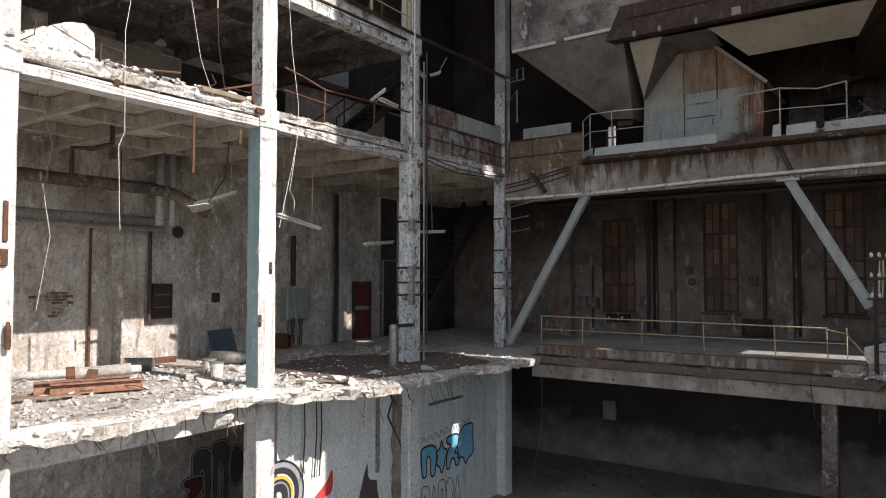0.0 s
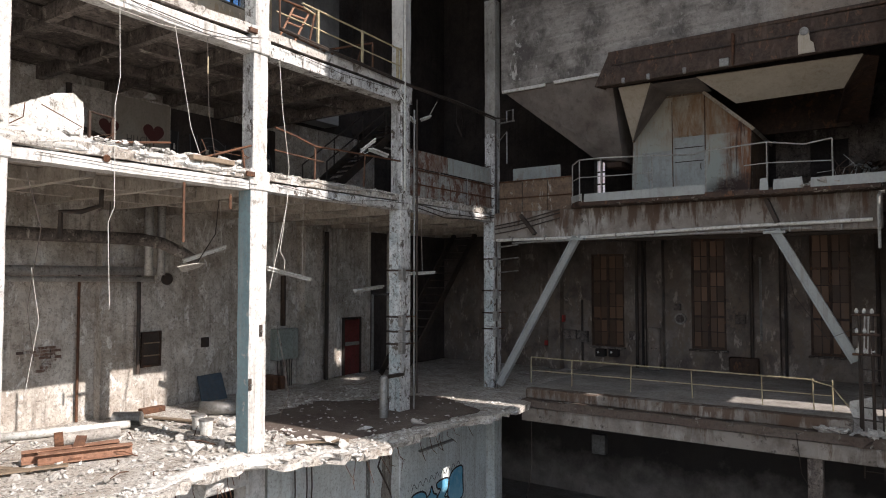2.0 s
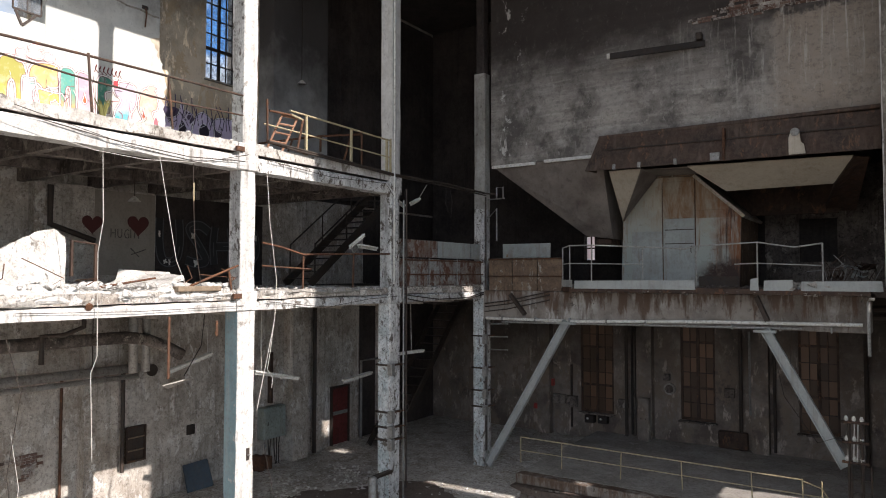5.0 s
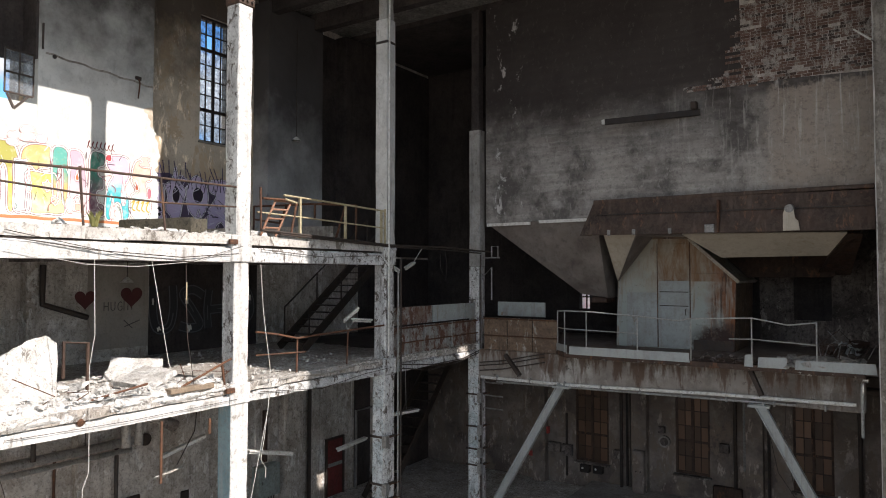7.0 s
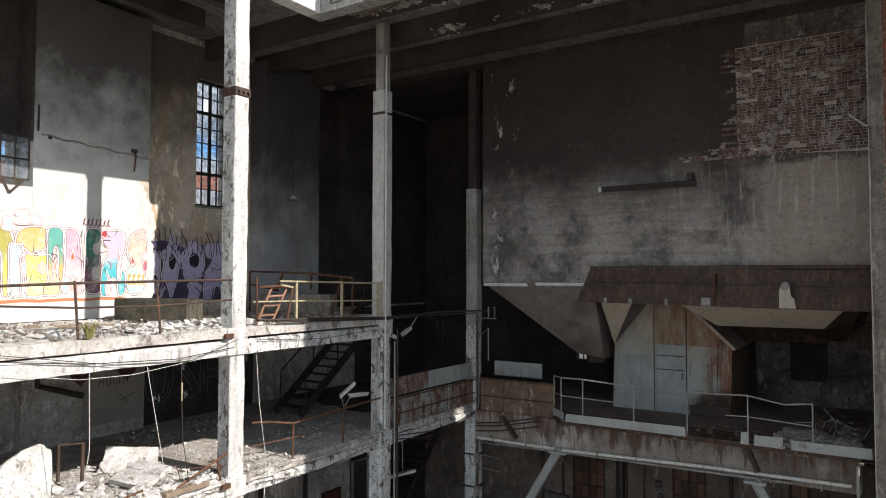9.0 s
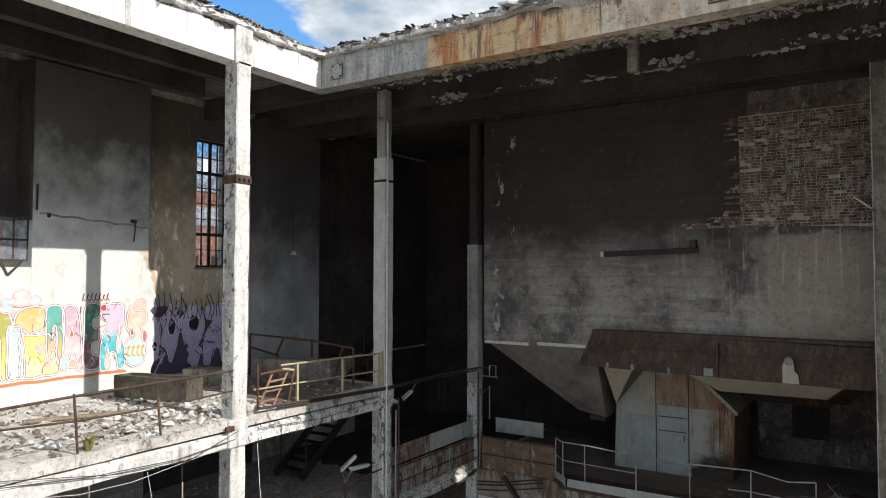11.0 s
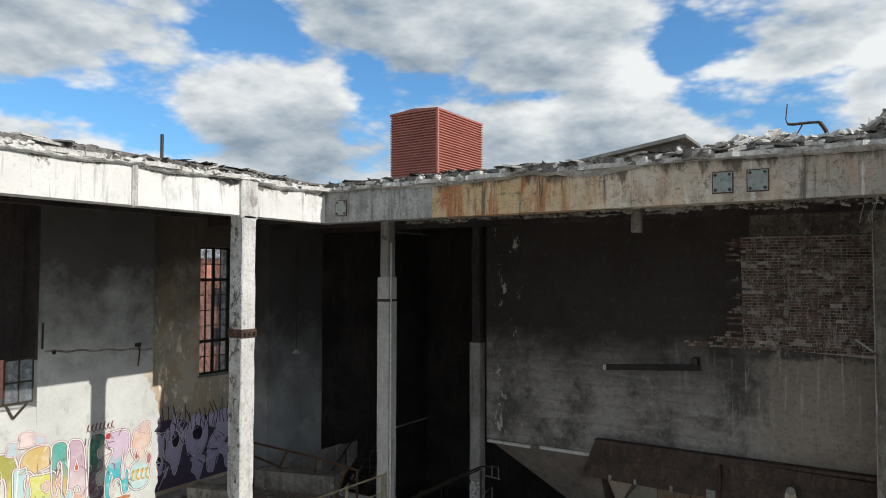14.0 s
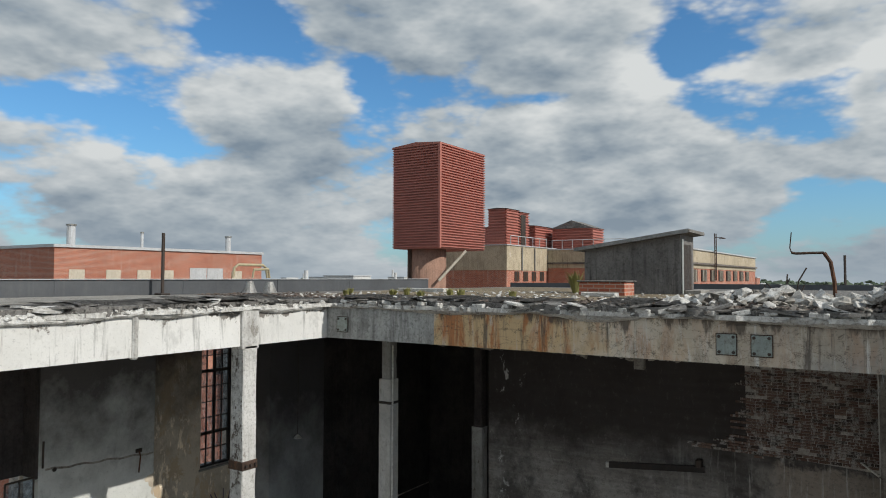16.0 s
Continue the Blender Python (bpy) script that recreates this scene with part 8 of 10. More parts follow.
poly = [(-11.5, -8.9), *[(-10.93 + 0.16 * max(-0.5, noise.noise((y * 1.3, 2, 5)) + 0.5 * noise.noise((y * 5, 7, 5))) + r5.uniform(-.02, .02), y) for y in [-8.9 + 0.09 * i for i in range(226)]], *[(x, 11.52 - 0.16 * max(-0.5, noise.noise((x * 1.3, 4, 9)) + 0.5 * noise.noise((x * 5, 3, 1))) + r5.uniform(-.02, .02)) for x in [-10.8 + 0.09 * i for i in range(156)]], (3.3, 11.5), (3.3, 12.2), (-11.5, 12.2)]
bm = prism(bmesh.new(), poly, 21.09, 21.17)
bmesh.ops.triangulate(bm, faces=[f for f in bm.faces if len(f.verts) > 4])
solid("roof_lip", bm, M["rubble"], "jagged pale concrete lip along the broken roof edge", "roof edge", kind="structure")


def felt(u, along, width, seed, lift):
    """One torn sheet of roofing felt from the roof edge inward; along: 0 the west edge, 1 the north one."""
    r = random.Random(seed)
    n, m = 12, 7
    bm = bmesh.new()
    grid = []
    reach = r.uniform(0.9, 1.6)
    e0 = [r.uniform(-0.10, 0.22) for _ in range(n)]
    curl = r.uniform(-0.08, 0.05)
    for i in range(n):
        row = []
        for j in range(m):
            s = j / (m - 1)
            a = u + width * i / (n - 1) + r.uniform(-0.02, 0.02)
            d = (e0[i] if j == 0 else 0) + s * reach
            z = 21.19 + lift * (0.45 + 0.55 * min(1, s * 1.6)) + (curl if j == 0 else 0) + 0.035 * noise.noise((a * 2.2, d * 2.2, seed)) + 0.03 * r.random() * (1 - s)
            row.append(bm.verts.new((-10.95 - d, a, z) if along == 0 else (a, 11.55 + d, z)))
        grid.append(row)
    for i in range(n - 1):
        for j in range(m - 1):
            bm.faces.new((grid[i][j], grid[i + 1][j], grid[i + 1][j + 1], grid[i][j + 1]))
    bmesh.ops.solidify(bm, geom=list(bm.faces), thickness=0.025)
    bmesh.ops.recalc_face_normals(bm, faces=bm.faces)
    return solid("roofing_felt", bm, M["feltdark" if along else "bitumen"], "curled torn sheet of grey roofing felt on the roof edge", "roofing felt", "felt sheets")


u, i = -5.0, 0
while u < 11.2:
    w = r5.uniform(0.7, 1.3)
    felt(u, 0, w, i, r5.uniform(0.08, 0.14))
    u += w * 0.86
    i += 1
# a second, looser layer of torn felt
for q in range(26):
    felt(r5.uniform(-4.5, 10.5), 0, r5.uniform(0.25, 0.7), 300 + q, r5.uniform(0.13, 0.21))
for q in range(30):
    felt(r5.uniform(-10.8, 2.0), 1, r5.uniform(0.25, 0.7), 400 + q, r5.uniform(0.12, 0.2))
u = -10.9
while u < 2.4:
    w = r5.uniform(0.6, 1.2)
    felt(u, 1, w, 50 + i, r5.uniform(0.09, 0.17))
    u += w * 0.85
    i += 1
crust("roof_crust", [(-10.95, -5.0), (-10.95, 11.45)], 21.16, 0.3, 12, "ragged broken screed under the roofing felt", "rubble", 0.07, 0.14)
crust("roof_crust", [(-10.9, 11.55), (2.8, 11.55)], 21.16, 0.3, 13, "ragged broken screed under the roofing felt", "rubblegrey", 0.07, 0.13, True)
r5b = random.Random(77)
spots = [(-10.94 - abs(r5b.gauss(0, 0.05)), r5b.uniform(-4, 11.5), 21.11 + r5b.uniform(0, 0.08), 0.012 + 0.06 * r5b.random() ** 2.4) for _ in range(700)]
# ragged flakes of screed between slab and felt
for q in range(90):
    side = r5b.random() < 0.55
    u, d, w = r5b.uniform(-4.5, 11.2) if side else r5b.uniform(-10.8, 2.6), r5b.uniform(-0.05, 0.12), r5b.uniform(0.12, 0.42)
    n = r5b.randint(5, 8)
    ring = [(w * (0.6 + 0.5 * r5b.random()) * math.cos(6.283 * i / n), 0.6 * w * (0.5 + 0.6 * r5b.random()) * math.sin(6.283 * i / n)) for i in range(n)]
    bm = prism(bmesh.new(), ring, 0, r5b.uniform(0.02, 0.05))
    bmesh.ops.rotate(bm, verts=bm.verts, matrix=Euler((r5b.uniform(-.3, .3), r5b.uniform(-.3, .3), (1.57 if side else 0) + r5b.uniform(-.4, .4))).to_matrix())
    bmesh.ops.translate(bm, verts=bm.verts, vec=(-11.02 - d, u, 21.19 + r5b.uniform(0, 0.08)) if side else (u, 11.62 + d, 21.19 + r5b.uniform(0, 0.08)))
    solid("screed_flake", bm, M["rubble"] if r5b.random() < 0.14 else M["bitumen"], "broken flake of roof screed on the roof edge", "rubble", "screed flakes")
spots += [(r5b.uniform(-10.9, 2), 11.54 + abs(r5b.gauss(0, 0.1)), 21.14, 0.015 + 0.06 * r5b.random() ** 2.2) for _ in range(600)]
scatter("roof_edge_rubble", spots, M["rubble"], "pale concrete crumbs along the roof edge")


def heap(x, y):
    """Height of the rubble heap on the roof: it climbs toward the east end."""
    return max(0.0, 0.32 * math.exp(-((x + 1.9) / 1.0) ** 2 - ((y - 12.6) / 0.7) ** 2) + 0.95 / (1 + math.exp(-(x - 0.15) * 3.2)) * math.exp(-((y - 12.5) / 1.0) ** 2) * (1.0 if x < 0.8 else math.exp(-((x - 0.8) / 0.7) ** 2)))


bm = bmesh.new()
rows = []
for i in range(64):
    x = -3.0 + i * 0.1
    rows.append([bm.verts.new((x, y, 21.2 + heap(x, y) * 0.85 + 0.07 * noise.noise((x * 4, y * 4, 2)))) for y in [11.62 + j * 0.1 for j in range(34)]])
for a, b in zip(rows, rows[1:]):
    for j in range(33):
        bm.faces.new((a[j], b[j], b[j + 1], a[j + 1]))
solid("roof_mound", bm, M["earth"], "mound of dark earth and broken concrete on the roof", "rubble", kind="stuff")
spots = []
while len(spots) < 2400:
    x, y = r5b.uniform(-4.0, 3.0), r5b.uniform(11.6, 14.6)
    h = heap(x, y)
    if r5b.random() < (0.12 + h * 2.2) * (1.0 if x < 0.3 else 0.45):
        spots.append((x, y, 21.2 + h * r5b.uniform(0.75, 1.0), 0.03 + (0.05 + 0.14 * min(1, h * 1.5)) * r5b.random() ** 1.6))
big = []
while len(big) < 340:
    x, y = r5b.uniform(-4.6, 0.6), 12.0 + abs(r5b.gauss(0, 1.1))
    if r5b.random() < 0.25 + 0.75 * (x + 4.6) / 5.2:
        big.append((x, y, 21.22 + heap(x, y) * 0.9, 0.06 + 0.14 * r5b.random() ** 1.9))
scatter("roof_rubble_blocks", big[:220], M["rubble"], "pale broken blocks and bricks lying on the roof")
scatter("roof_rubble_blocks", big[220:], M["rubblegrey"], "dusty grey broken blocks lying on the roof")
scatter("roof_rubble_heap", [(p[0], p[1], p[2], p[3] * 0.75) for p in spots if p[0] < 0.1], M["slabdark"], "heap of broken brick and concrete on the roof")
scatter("roof_rubble_heap", [p for p in spots if p[0] >= 0.1], M["slabdark"], "dark rubble and earth heaped on the roof")
spots = [(r5b.uniform(-14.0, 2.0), r5b.uniform(12.0, 20.0), 21.29, 0.015 + 0.06 * r5b.random() ** 3) for _ in range(900)]
scatter("roof_grit", spots, M["rubble"], "stones and grit scattered over the roof")
for i in range(30):
    x, y = r5b.uniform(-2.6, 2.0), r5b.uniform(11.75, 13.2)
    chunk((x, y, 21.2 + heap(x, y) * 0.8), [r5b.uniform(0.06, 0.15), r5b.uniform(0.06, 0.12), r5b.uniform(0.05, 0.1)], (r5b.uniform(-.6, .6), r5b.uniform(-.6, .6), r5b.uniform(0, 6)), 400 + i, "grey concrete chunk on the roof heap", ("rubble" if i % 3 else "rubblegrey") if x < 0.1 else "slabdark")
for i, x in enumerate((-10.4, -10.1, -9.2, -8.3, -6.3, -3.6, -2.0, -0.9, -0.5, -8.8, -7.9, -6.9, -5.9, -5.2, -4.6, -4.0, -3.2, -2.5, -1.6, -9.6)):
    bm = bevelled(box(-0.14, 0.14, -0.07, 0.07, 0, 0.08), 0.012)
    bmesh.ops.rotate(bm, verts=bm.verts, matrix=Euler((r5b.uniform(-.2, .2), r5b.uniform(-.2, .2), r5b.uniform(-.6, .6))).to_matrix())
    bmesh.ops.translate(bm, verts=bm.verts, vec=(x, 11.58, 21.165))
    solid("loose_brick", bm, M["rubble"], "pale loose brick on the roof edge", "brick", "loose roof bricks")
bent = thing("bent_beam", (-1.0, 15.5, 21.4), "bent rusty steel angle sticking out of the roof heap", "steel bar")
part("arm", bar([(-1.68, 15.34, 22.30), (-1.6, 15.36, 22.28), (-1.3, 15.4, 22.29), (-1.1, 15.45, 22.29)], 0.03, 6), M["rustplate"], bent)
part("leg", bar([(-1.1, 15.45, 22.29), (-0.99, 15.48, 22.1), (-0.93, 15.5, 21.7), (-0.92, 15.5, 21.3)], 0.04, 6), M["rust"], bent)
part("tip", bar([(-1.68, 15.34, 22.30), (-1.71, 15.36, 22.4), (-1.68, 15.38, 22.72)], 0.012, 5), M["dark"], bent)
for i, (x, dx, h) in enumerate(((-1.62, 0.02, 0.5), (-1.78, -0.16, 0.32), (-1.5, 0.22, 0.62), (-1.7, 0.14, 0.42), (-1.9, -0.1, 0.3), (-1.4, 0.08, 0.3))):
    solid("rebar", bar([(x, 13.9, 21.25), (x + dx * 0.4, 13.9, 21.35 + h * 0.6), (x + dx, 13.92, 21.35 + h)], 0.014, 5), M["dark"], "thin dark rod standing in the roof heap", "rebar", "roof rods")
plates = ((-2.4, 0), (-1.87, 1), (-10.66, 2))
for x, i in plates:
    p = thing("steel_cover", (x + 0.15, 11.59, 20.6), "grey-green square steel cover plate on the roof beam", "cover plate", "beam cover plates")
    part("rim", box(x - 0.015, x + 0.315, 11.585, 11.598, 20.515, 20.875), M["rustplate"], p)
    part("plate", bevelled(box(x, x + 0.3, 11.57, 11.597, 20.53, 20.86), 0.006), M["cabinet"], p)
    for dx, dz in ((0.04, 0.04), (0.26, 0.04), (0.04, 0.29), (0.26, 0.29)):
        part("bolt", bar([(x + dx, 11.57, 20.53 + dz), (x + dx, 11.555, 20.53 + dz)], 0.028, 6), M["dark"], p)
for i in range(4):
    x = r5b.uniform(-0.3, 0.2)
    solid("hanging_wire", bar([(x, 11.55, 20.5), (x - 0.03, 11.5, 20.25), (x - r5b.uniform(.06, .18), 11.48, 19.95)], 0.0035, 5), M["pipe"], "thin pale wire hanging below the roof beam", "wire", "roof wires")
# broken-off plaster under the roof beam
spots = [(x, 12.0 + 0.18 * math.sin(x * 1.9) + r5b.uniform(-0.03, 0.06), 20.34 + r5b.uniform(-0.02, 0.03), 0.03 + 0.07 * r5b.random()) for x in [r5b.uniform(-9.0, -0.5) for _ in range(150)]]
spots += [(x, 12.72 + r5b.uniform(-0.03, 0.05), 20.5 + r5b.uniform(-0.02, 0.05), 0.03 + 0.05 * r5b.random()) for x in [r5b.uniform(-7.5, 1.0) for _ in range(220)]]
scatter("soffit_crumbs", spots, M["slabdark"], "crumbled concrete clinging under the roof beam")
spots = []
while len(spots) < 900:
    x, b = r5b.uniform(-10.5, 0.5), r5b.choice((12.7, 13.0, 14.6, 14.9))
    if noise.noise((x * 0.9, b * 3, 4)) > r5b.uniform(-0.1, 0.5):
        spots.append((x, b + r5b.uniform(-0.07, 0.07), 20.53 + r5b.uniform(-0.01, 0.12), 0.02 + 0.07 * r5b.random() ** 1.6))
scatter("soffit_crumbs", spots, M["rubblegrey"], "pale plaster flakes clinging to the roof beams", "plaster")
hk = thing("steel_hanger", (-4.1, 14.0, 20.0), "short pale steel hanger below the roof beams", "hanger")
part("stem", soft_box(-4.2, -4.0, 12.9, 13.05, 20.0, 20.56), M["slabdark"], hk)

# ---- things on the roof ----
shed = thing("roof_shed", (-6.4, 20.5, 21.27), "small grey rendered roof shed with a sloping roof", "shed")
part("wall", frustum([(-7.9, 19.8, 22.62), (-5.0, 19.8, 23.02), (-5.0, 21.3, 23.02), (-7.9, 21.3, 22.62)], [(-7.9, 19.8, 21.3), (-5.0, 19.8, 21.3), (-5.0, 21.3, 21.3), (-7.9, 21.3, 21.3)]), M["shedwall"], shed)
part("roof", plate([(-8.15, 19.55, 22.68), (-4.72, 19.55, 23.16), (-4.72, 21.5, 23.16), (-8.15, 21.5, 22.68)], 0.09), M["bitumen"], shed)
part("fascia", plate([(-8.15, 19.54, 22.58), (-4.72, 19.54, 23.06), (-4.72, 19.54, 23.17), (-8.15, 19.54, 22.69)], 0.02), M["pipe"], shed)
sd = part("doorway", box(-4.998, -4.98, 19.95, 20.95, 21.35, 22.75), M["dark"], shed, "dark open doorway")
part("door_jamb", soft_box(-4.99, -4.95, 19.82, 19.94, 21.3, 22.9), M["greyedge"], shed)
part("step", soft_box(-4.95, -4.5, 20.0, 21.1, 21.3, 21.42), M["slab"], shed)
bb = thing("brick_curb", (-6.4, 17.5, 21.27), "low red brick roof curb with pale slab beside it", "curb")
part("body", soft_box(-7.0, -5.75, 17.1, 17.9, 21.29, 21.66), M["farbrick"], bb)
part("cap", soft_box(-7.05, -5.7, 17.05, 17.95, 21.662, 21.7), M["bitumen"], bb)
solid("loose_slab", soft_box(-6.6, -5.7, 16.2, 16.5, 21.3, 21.4), M["rubble"], "pale slab lying on the roof", "slab")
mast = thing("roof_mast", (-16.4, 11.0, 21.27), "thin black pipe mast on the roof", "mast")
part("pole", bar([(-16.4, 11.0, 21.27), (-16.4, 11.0, 22.95)], 0.045, 8), M["dark"], mast)
part("foot", soft_box(-16.55, -16.25, 10.85, 11.15, 21.27, 21.33), M["dark"], mast)
yf = thing("yellow_frame", (-17.0, 14.6, 21.75), "bent yellow pipe guard on the parapet", "guard rail")
part("pipe", bar([(-17.05, 13.9, 21.74), (-17.05, 13.95, 22.05), (-17.05, 14.1, 22.15), (-17.05, 15.1, 22.15), (-17.05, 15.25, 22.05), (-17.05, 15.3, 21.74)], 0.045, 8), M["yellow"], yf)
part("pipe", bar([(-16.9, 14.55, 21.74), (-16.9, 14.6, 22.0), (-16.9, 15.2, 22.02), (-16.9, 15.25, 21.74)], 0.04, 8), M["yellow"], yf)
for i, (x, y, h) in enumerate(((-15.6, 13.3, 0.38), (-15.2, 13.7, 0.36))):
    v = thing("roof_vent", (x, y, 21.27), "grey tapered roof vent collar", "vent", "roof vents")
    part("cone", bar([(x, y, 21.27), (x, y, 21.35), (x, y, 21.27 + h)], [0.26, 0.2, 0.1], 14), M["pipe"], v)
solid("roof_patch", prism(bmesh.new(), [*wobble((-16.8, 2.0), (-16.8, 11.0), 0.6, 0.05), *wobble((-14.2, 11.5), (-12.6, 3.0), 0.4, 0.2)], 21.272, 21.282), M["slab"], "grey worn patch of the roof covering", "roof covering", kind="structure")
scatter("roof_gravel", [(r5b.uniform(-16.0, 2.5), 11.7 + abs(r5b.gauss(0, 1.6)), 21.28, 0.012 + 0.05 * r5b.random() ** 2) for _ in range(2600)], M["earth"], "brownish gravel and crumbs over the roof edge")
solid("roof_ridge", soft_box(-13.6, -11.8, 17.8, 18.1, 21.3, 21.42), M["rubble"], "low pale debris strip on the roof", "debris")

# ---- the cladded tower and the works behind ----


def ribbed(bm, x0, x1, y0, y1, z0, z1, face, pitch=0.2, depth=0.05):
    """Horizontal corrugation on one side of a box."""
    n = int((z1 - z0) / pitch)
    p = (z1 - z0) / n
    prof = []
    for i in range(n):
        z = z0 + i * p
        prof += [(0, z), (0, z + p * 0.52), (depth, z + p * 0.58), (depth, z + p * 0.97)]
    prof.append((0, z1))
    ends = [(x0, y0), (x1, y0)] if face == "y" else [(x1, y0), (x1, y1)]
    rows = []
    for d, z in prof:
        rows.append([bm.verts.new((x, y - d, z) if face == "y" else (x + d, y, z)) for x, y in ends])
    for a, b in zip(rows, rows[1:]):
        bm.faces.new((a[0], a[1], b[1], b[0]))
    return bm


tow = thing("clad_tower", (-32.5, 49.5, 20.0), "tall dark red corrugated steel tower head on a round base", "tower")
x0, x1, y0, y1, z0, z1 = -35.3, -30.58, 46.0, 53.3, 24.15, 32.78
part("core", box(x0 + 0.06, x1 - 0.06, y0 + 0.06, y1, z0, z1), M["cladding"], tow)
part("cladding", ribbed(bmesh.new(), x0, x1, y0 + 0.055, y1, z0, z1, "y", 0.216, 0.17), M["cladding"], tow)
part("cladding", ribbed(bmesh.new(), x0, x1 - 0.055, y0, y1, z0, z1, "x", 0.216, 0.17), M["cladding"], tow)
part("corner_trim", soft_box(x1 - 0.08, x1 + 0.13, y0 - 0.13, y0 + 0.1, z0, z1), M["cladding"], tow)
part("roof", plate([(x0 - 0.1, y0 - 0.1, z1), (x1 + 0.1, y0 - 0.1, z1 + 0.05), (x1 + 0.1, y1, z1 + 0.05), (x0 - 0.1, y1, z1)], 0.12), M["cladding"], tow)
bm = bmesh.new()
rf = [bm.verts.new(p) for p in ((x0 - 0.1, y0 - 0.1, z1 + 0.02), (x1 + 0.1, y0 - 0.1, z1 + 0.06), (x0 / 2 + x1 / 2, y0 - 0.1, z1 + 0.25), (x0 - 0.1, y1, z1 + 0.02), (x1 + 0.1, y1, z1 + 0.06), (x0 / 2 + x1 / 2, y1, z1 + 0.35))]
for f in ((0, 1, 2), (3, 5, 4), (0, 2, 5, 3), (1, 4, 5, 2)):
    bm.faces.new([rf[i] for i in f])
part("ridge", bm, M["cladding"], tow)
part("drum", bar([(-33.0, 48.0, 0), (-33.0, 48.0, 24.2)], 1.5, 24), M["drumrust"], tow, "rusty brown round steel base", smooth=True)
part("strut", bar([(-31.3, 47.0, 21.5), (-29.9, 49.0, 24.0)], 0.12, 8), M["cream"], tow)
part("strut", bar([(-34.2, 47.0, 21.0), (-34.2, 47.0, 24.2)], 0.25, 8), M["rustplate"], tow)

wk = thing("works_building", (-32.0, 65.0, 0), "brick and concrete works building with grey parapet band", "building")
part("wall", box(-42.0, -32.0, 60.3, 80.0, 0, 22.5), M["farbrick"], wk)
part("band", box(-42.05, -31.95, 60.25, 80.0, 22.504, 25.0), M["tanband"], wk, "grey concrete upper band")
part("coping", box(-42.1, -31.85, 60.15, 80.0, 25.004, 25.1), M["coping"], wk)
for i in range(4):
    y = 62.0 + i * 2.0
    w = part("window", box(-31.99, -31.93, y, y + 1.0, 21.4, 22.4), M["dark"], wk)
    part("frame", box(-31.93, -31.9, y + 0.46, y + 0.54, 21.4, 22.4), M["rust"], w)
for y in (63.5, 66.5):
    part("pipe", bar([(-31.85, y, 22.5), (-31.85, y, 24.9)], 0.07, 6), M["pipe"], wk)
wk2 = thing("works_building", (-22.0, 90.0, 0), "long brick works building with a row of windows", "building")
part("wall", box(-31.9, -17.5, 70.0, 115.0, 0, 22.8), M["farbrick"], wk2)
part("band", box(-31.9, -17.45, 69.95, 115.0, 22.804, 24.8), M["tanband"], wk2, "beige concrete upper band")
part("ledge", box(-31.9, -17.2, 69.8, 115.0, 23.25, 23.45), M["sooty"], wk2)
part("coping", box(-31.9, -17.3, 69.85, 115.0, 24.804, 24.95), M["coping"], wk2)
for i in range(8):
    y = 74 + i * 4.6
    w = part("window", box(-17.49, -17.4, y, y + 2.6, 21.4, 22.7), M["dark"], wk2)
    for f in (0.25, 0.5, 0.75):
        part("mullion", box(-17.4, -17.36, y + 2.6 * f - 0.07, y + 2.6 * f + 0.07, 21.4, 22.7), M["boardup"], w)
lad2 = thing("roof_ladder", (-17.3, 84.0, 23.0), "dark steel roof ladder with hoops", "ladder")
for y in (84.0, 84.8):
    part("stile", bar([(-17.1, y, 21.5), (-17.1, y, 27.0)], 0.06, 6), M["rustplate"], lad2)
for i in range(10):
    part("rung", bar([(-17.1, 84.0, 22 + i * 0.5), (-17.1, 84.8, 22 + i * 0.5)], 0.04, 6), M["rustplate"], lad2)
part("hoop", bar([(-17.1, 84.0, 26.5), (-16.4, 84.0, 26.5), (-16.4, 86.5, 26.5), (-17.1, 86.5, 26.5)], 0.05, 6), M["rustplate"], lad2)


def clad_house(x0, x1, y0, y1, z0, z1, peak, label):
    t = thing("clad_roof_house", ((x0 + x1) / 2, (y0 + y1) / 2, z0), label, "roof house", "clad roof houses")
    part("core", box(x0 + 0.06, x1 - 0.06, y0 + 0.06, y1, z0, z1), M["cladding"], t)
    part("cladding", ribbed(bmesh.new(), x0, x1, y0 + 0.055, y1, z0, z1, "y", 0.28, 0.14), M["cladding"], t)
    part("cladding", ribbed(bmesh.new(), x0, x1 - 0.055, y0, y1, z0, z1, "x", 0.28, 0.14), M["cladding"], t)
    bm = bmesh.new()
    xm = (x0 + x1) / 2
    v = [bm.verts.new(p) for p in ((x0 - 0.2, y0 - 0.2, z1), (x1 + 0.2, y0 - 0.2, z1), (xm, y0 - 0.2, z1 + peak), (x0 - 0.2, y1, z1), (x1 + 0.2, y1, z1), (xm, y1, z1 + peak))]
    for f in ((0, 1, 2), (3, 5, 4), (0, 2, 5, 3), (1, 4, 5, 2)):
        bm.faces.new([v[i] for i in f])
    part("roof", bm, M["bitumen"], t)
    return t


clad_house(-35.6, -33.5, 63.0, 66.0, 25.1, 29.0, 0.1, "dark red corrugated roof house beside the tower")
hz = clad_house(-35.0, -33.6, 66.3, 68.6, 25.1, 28.9, 0.15, "red corrugated roof house with an open door")
part("door", box(-33.54, -33.48, 66.5, 67.6, 25.2, 28.6), M["dark"], hz, "dark open doorway")
clad_house(-40.0, -33.3, 69.5, 76.0, 24.95, 27.6, 0.25, "long red corrugated roof house")
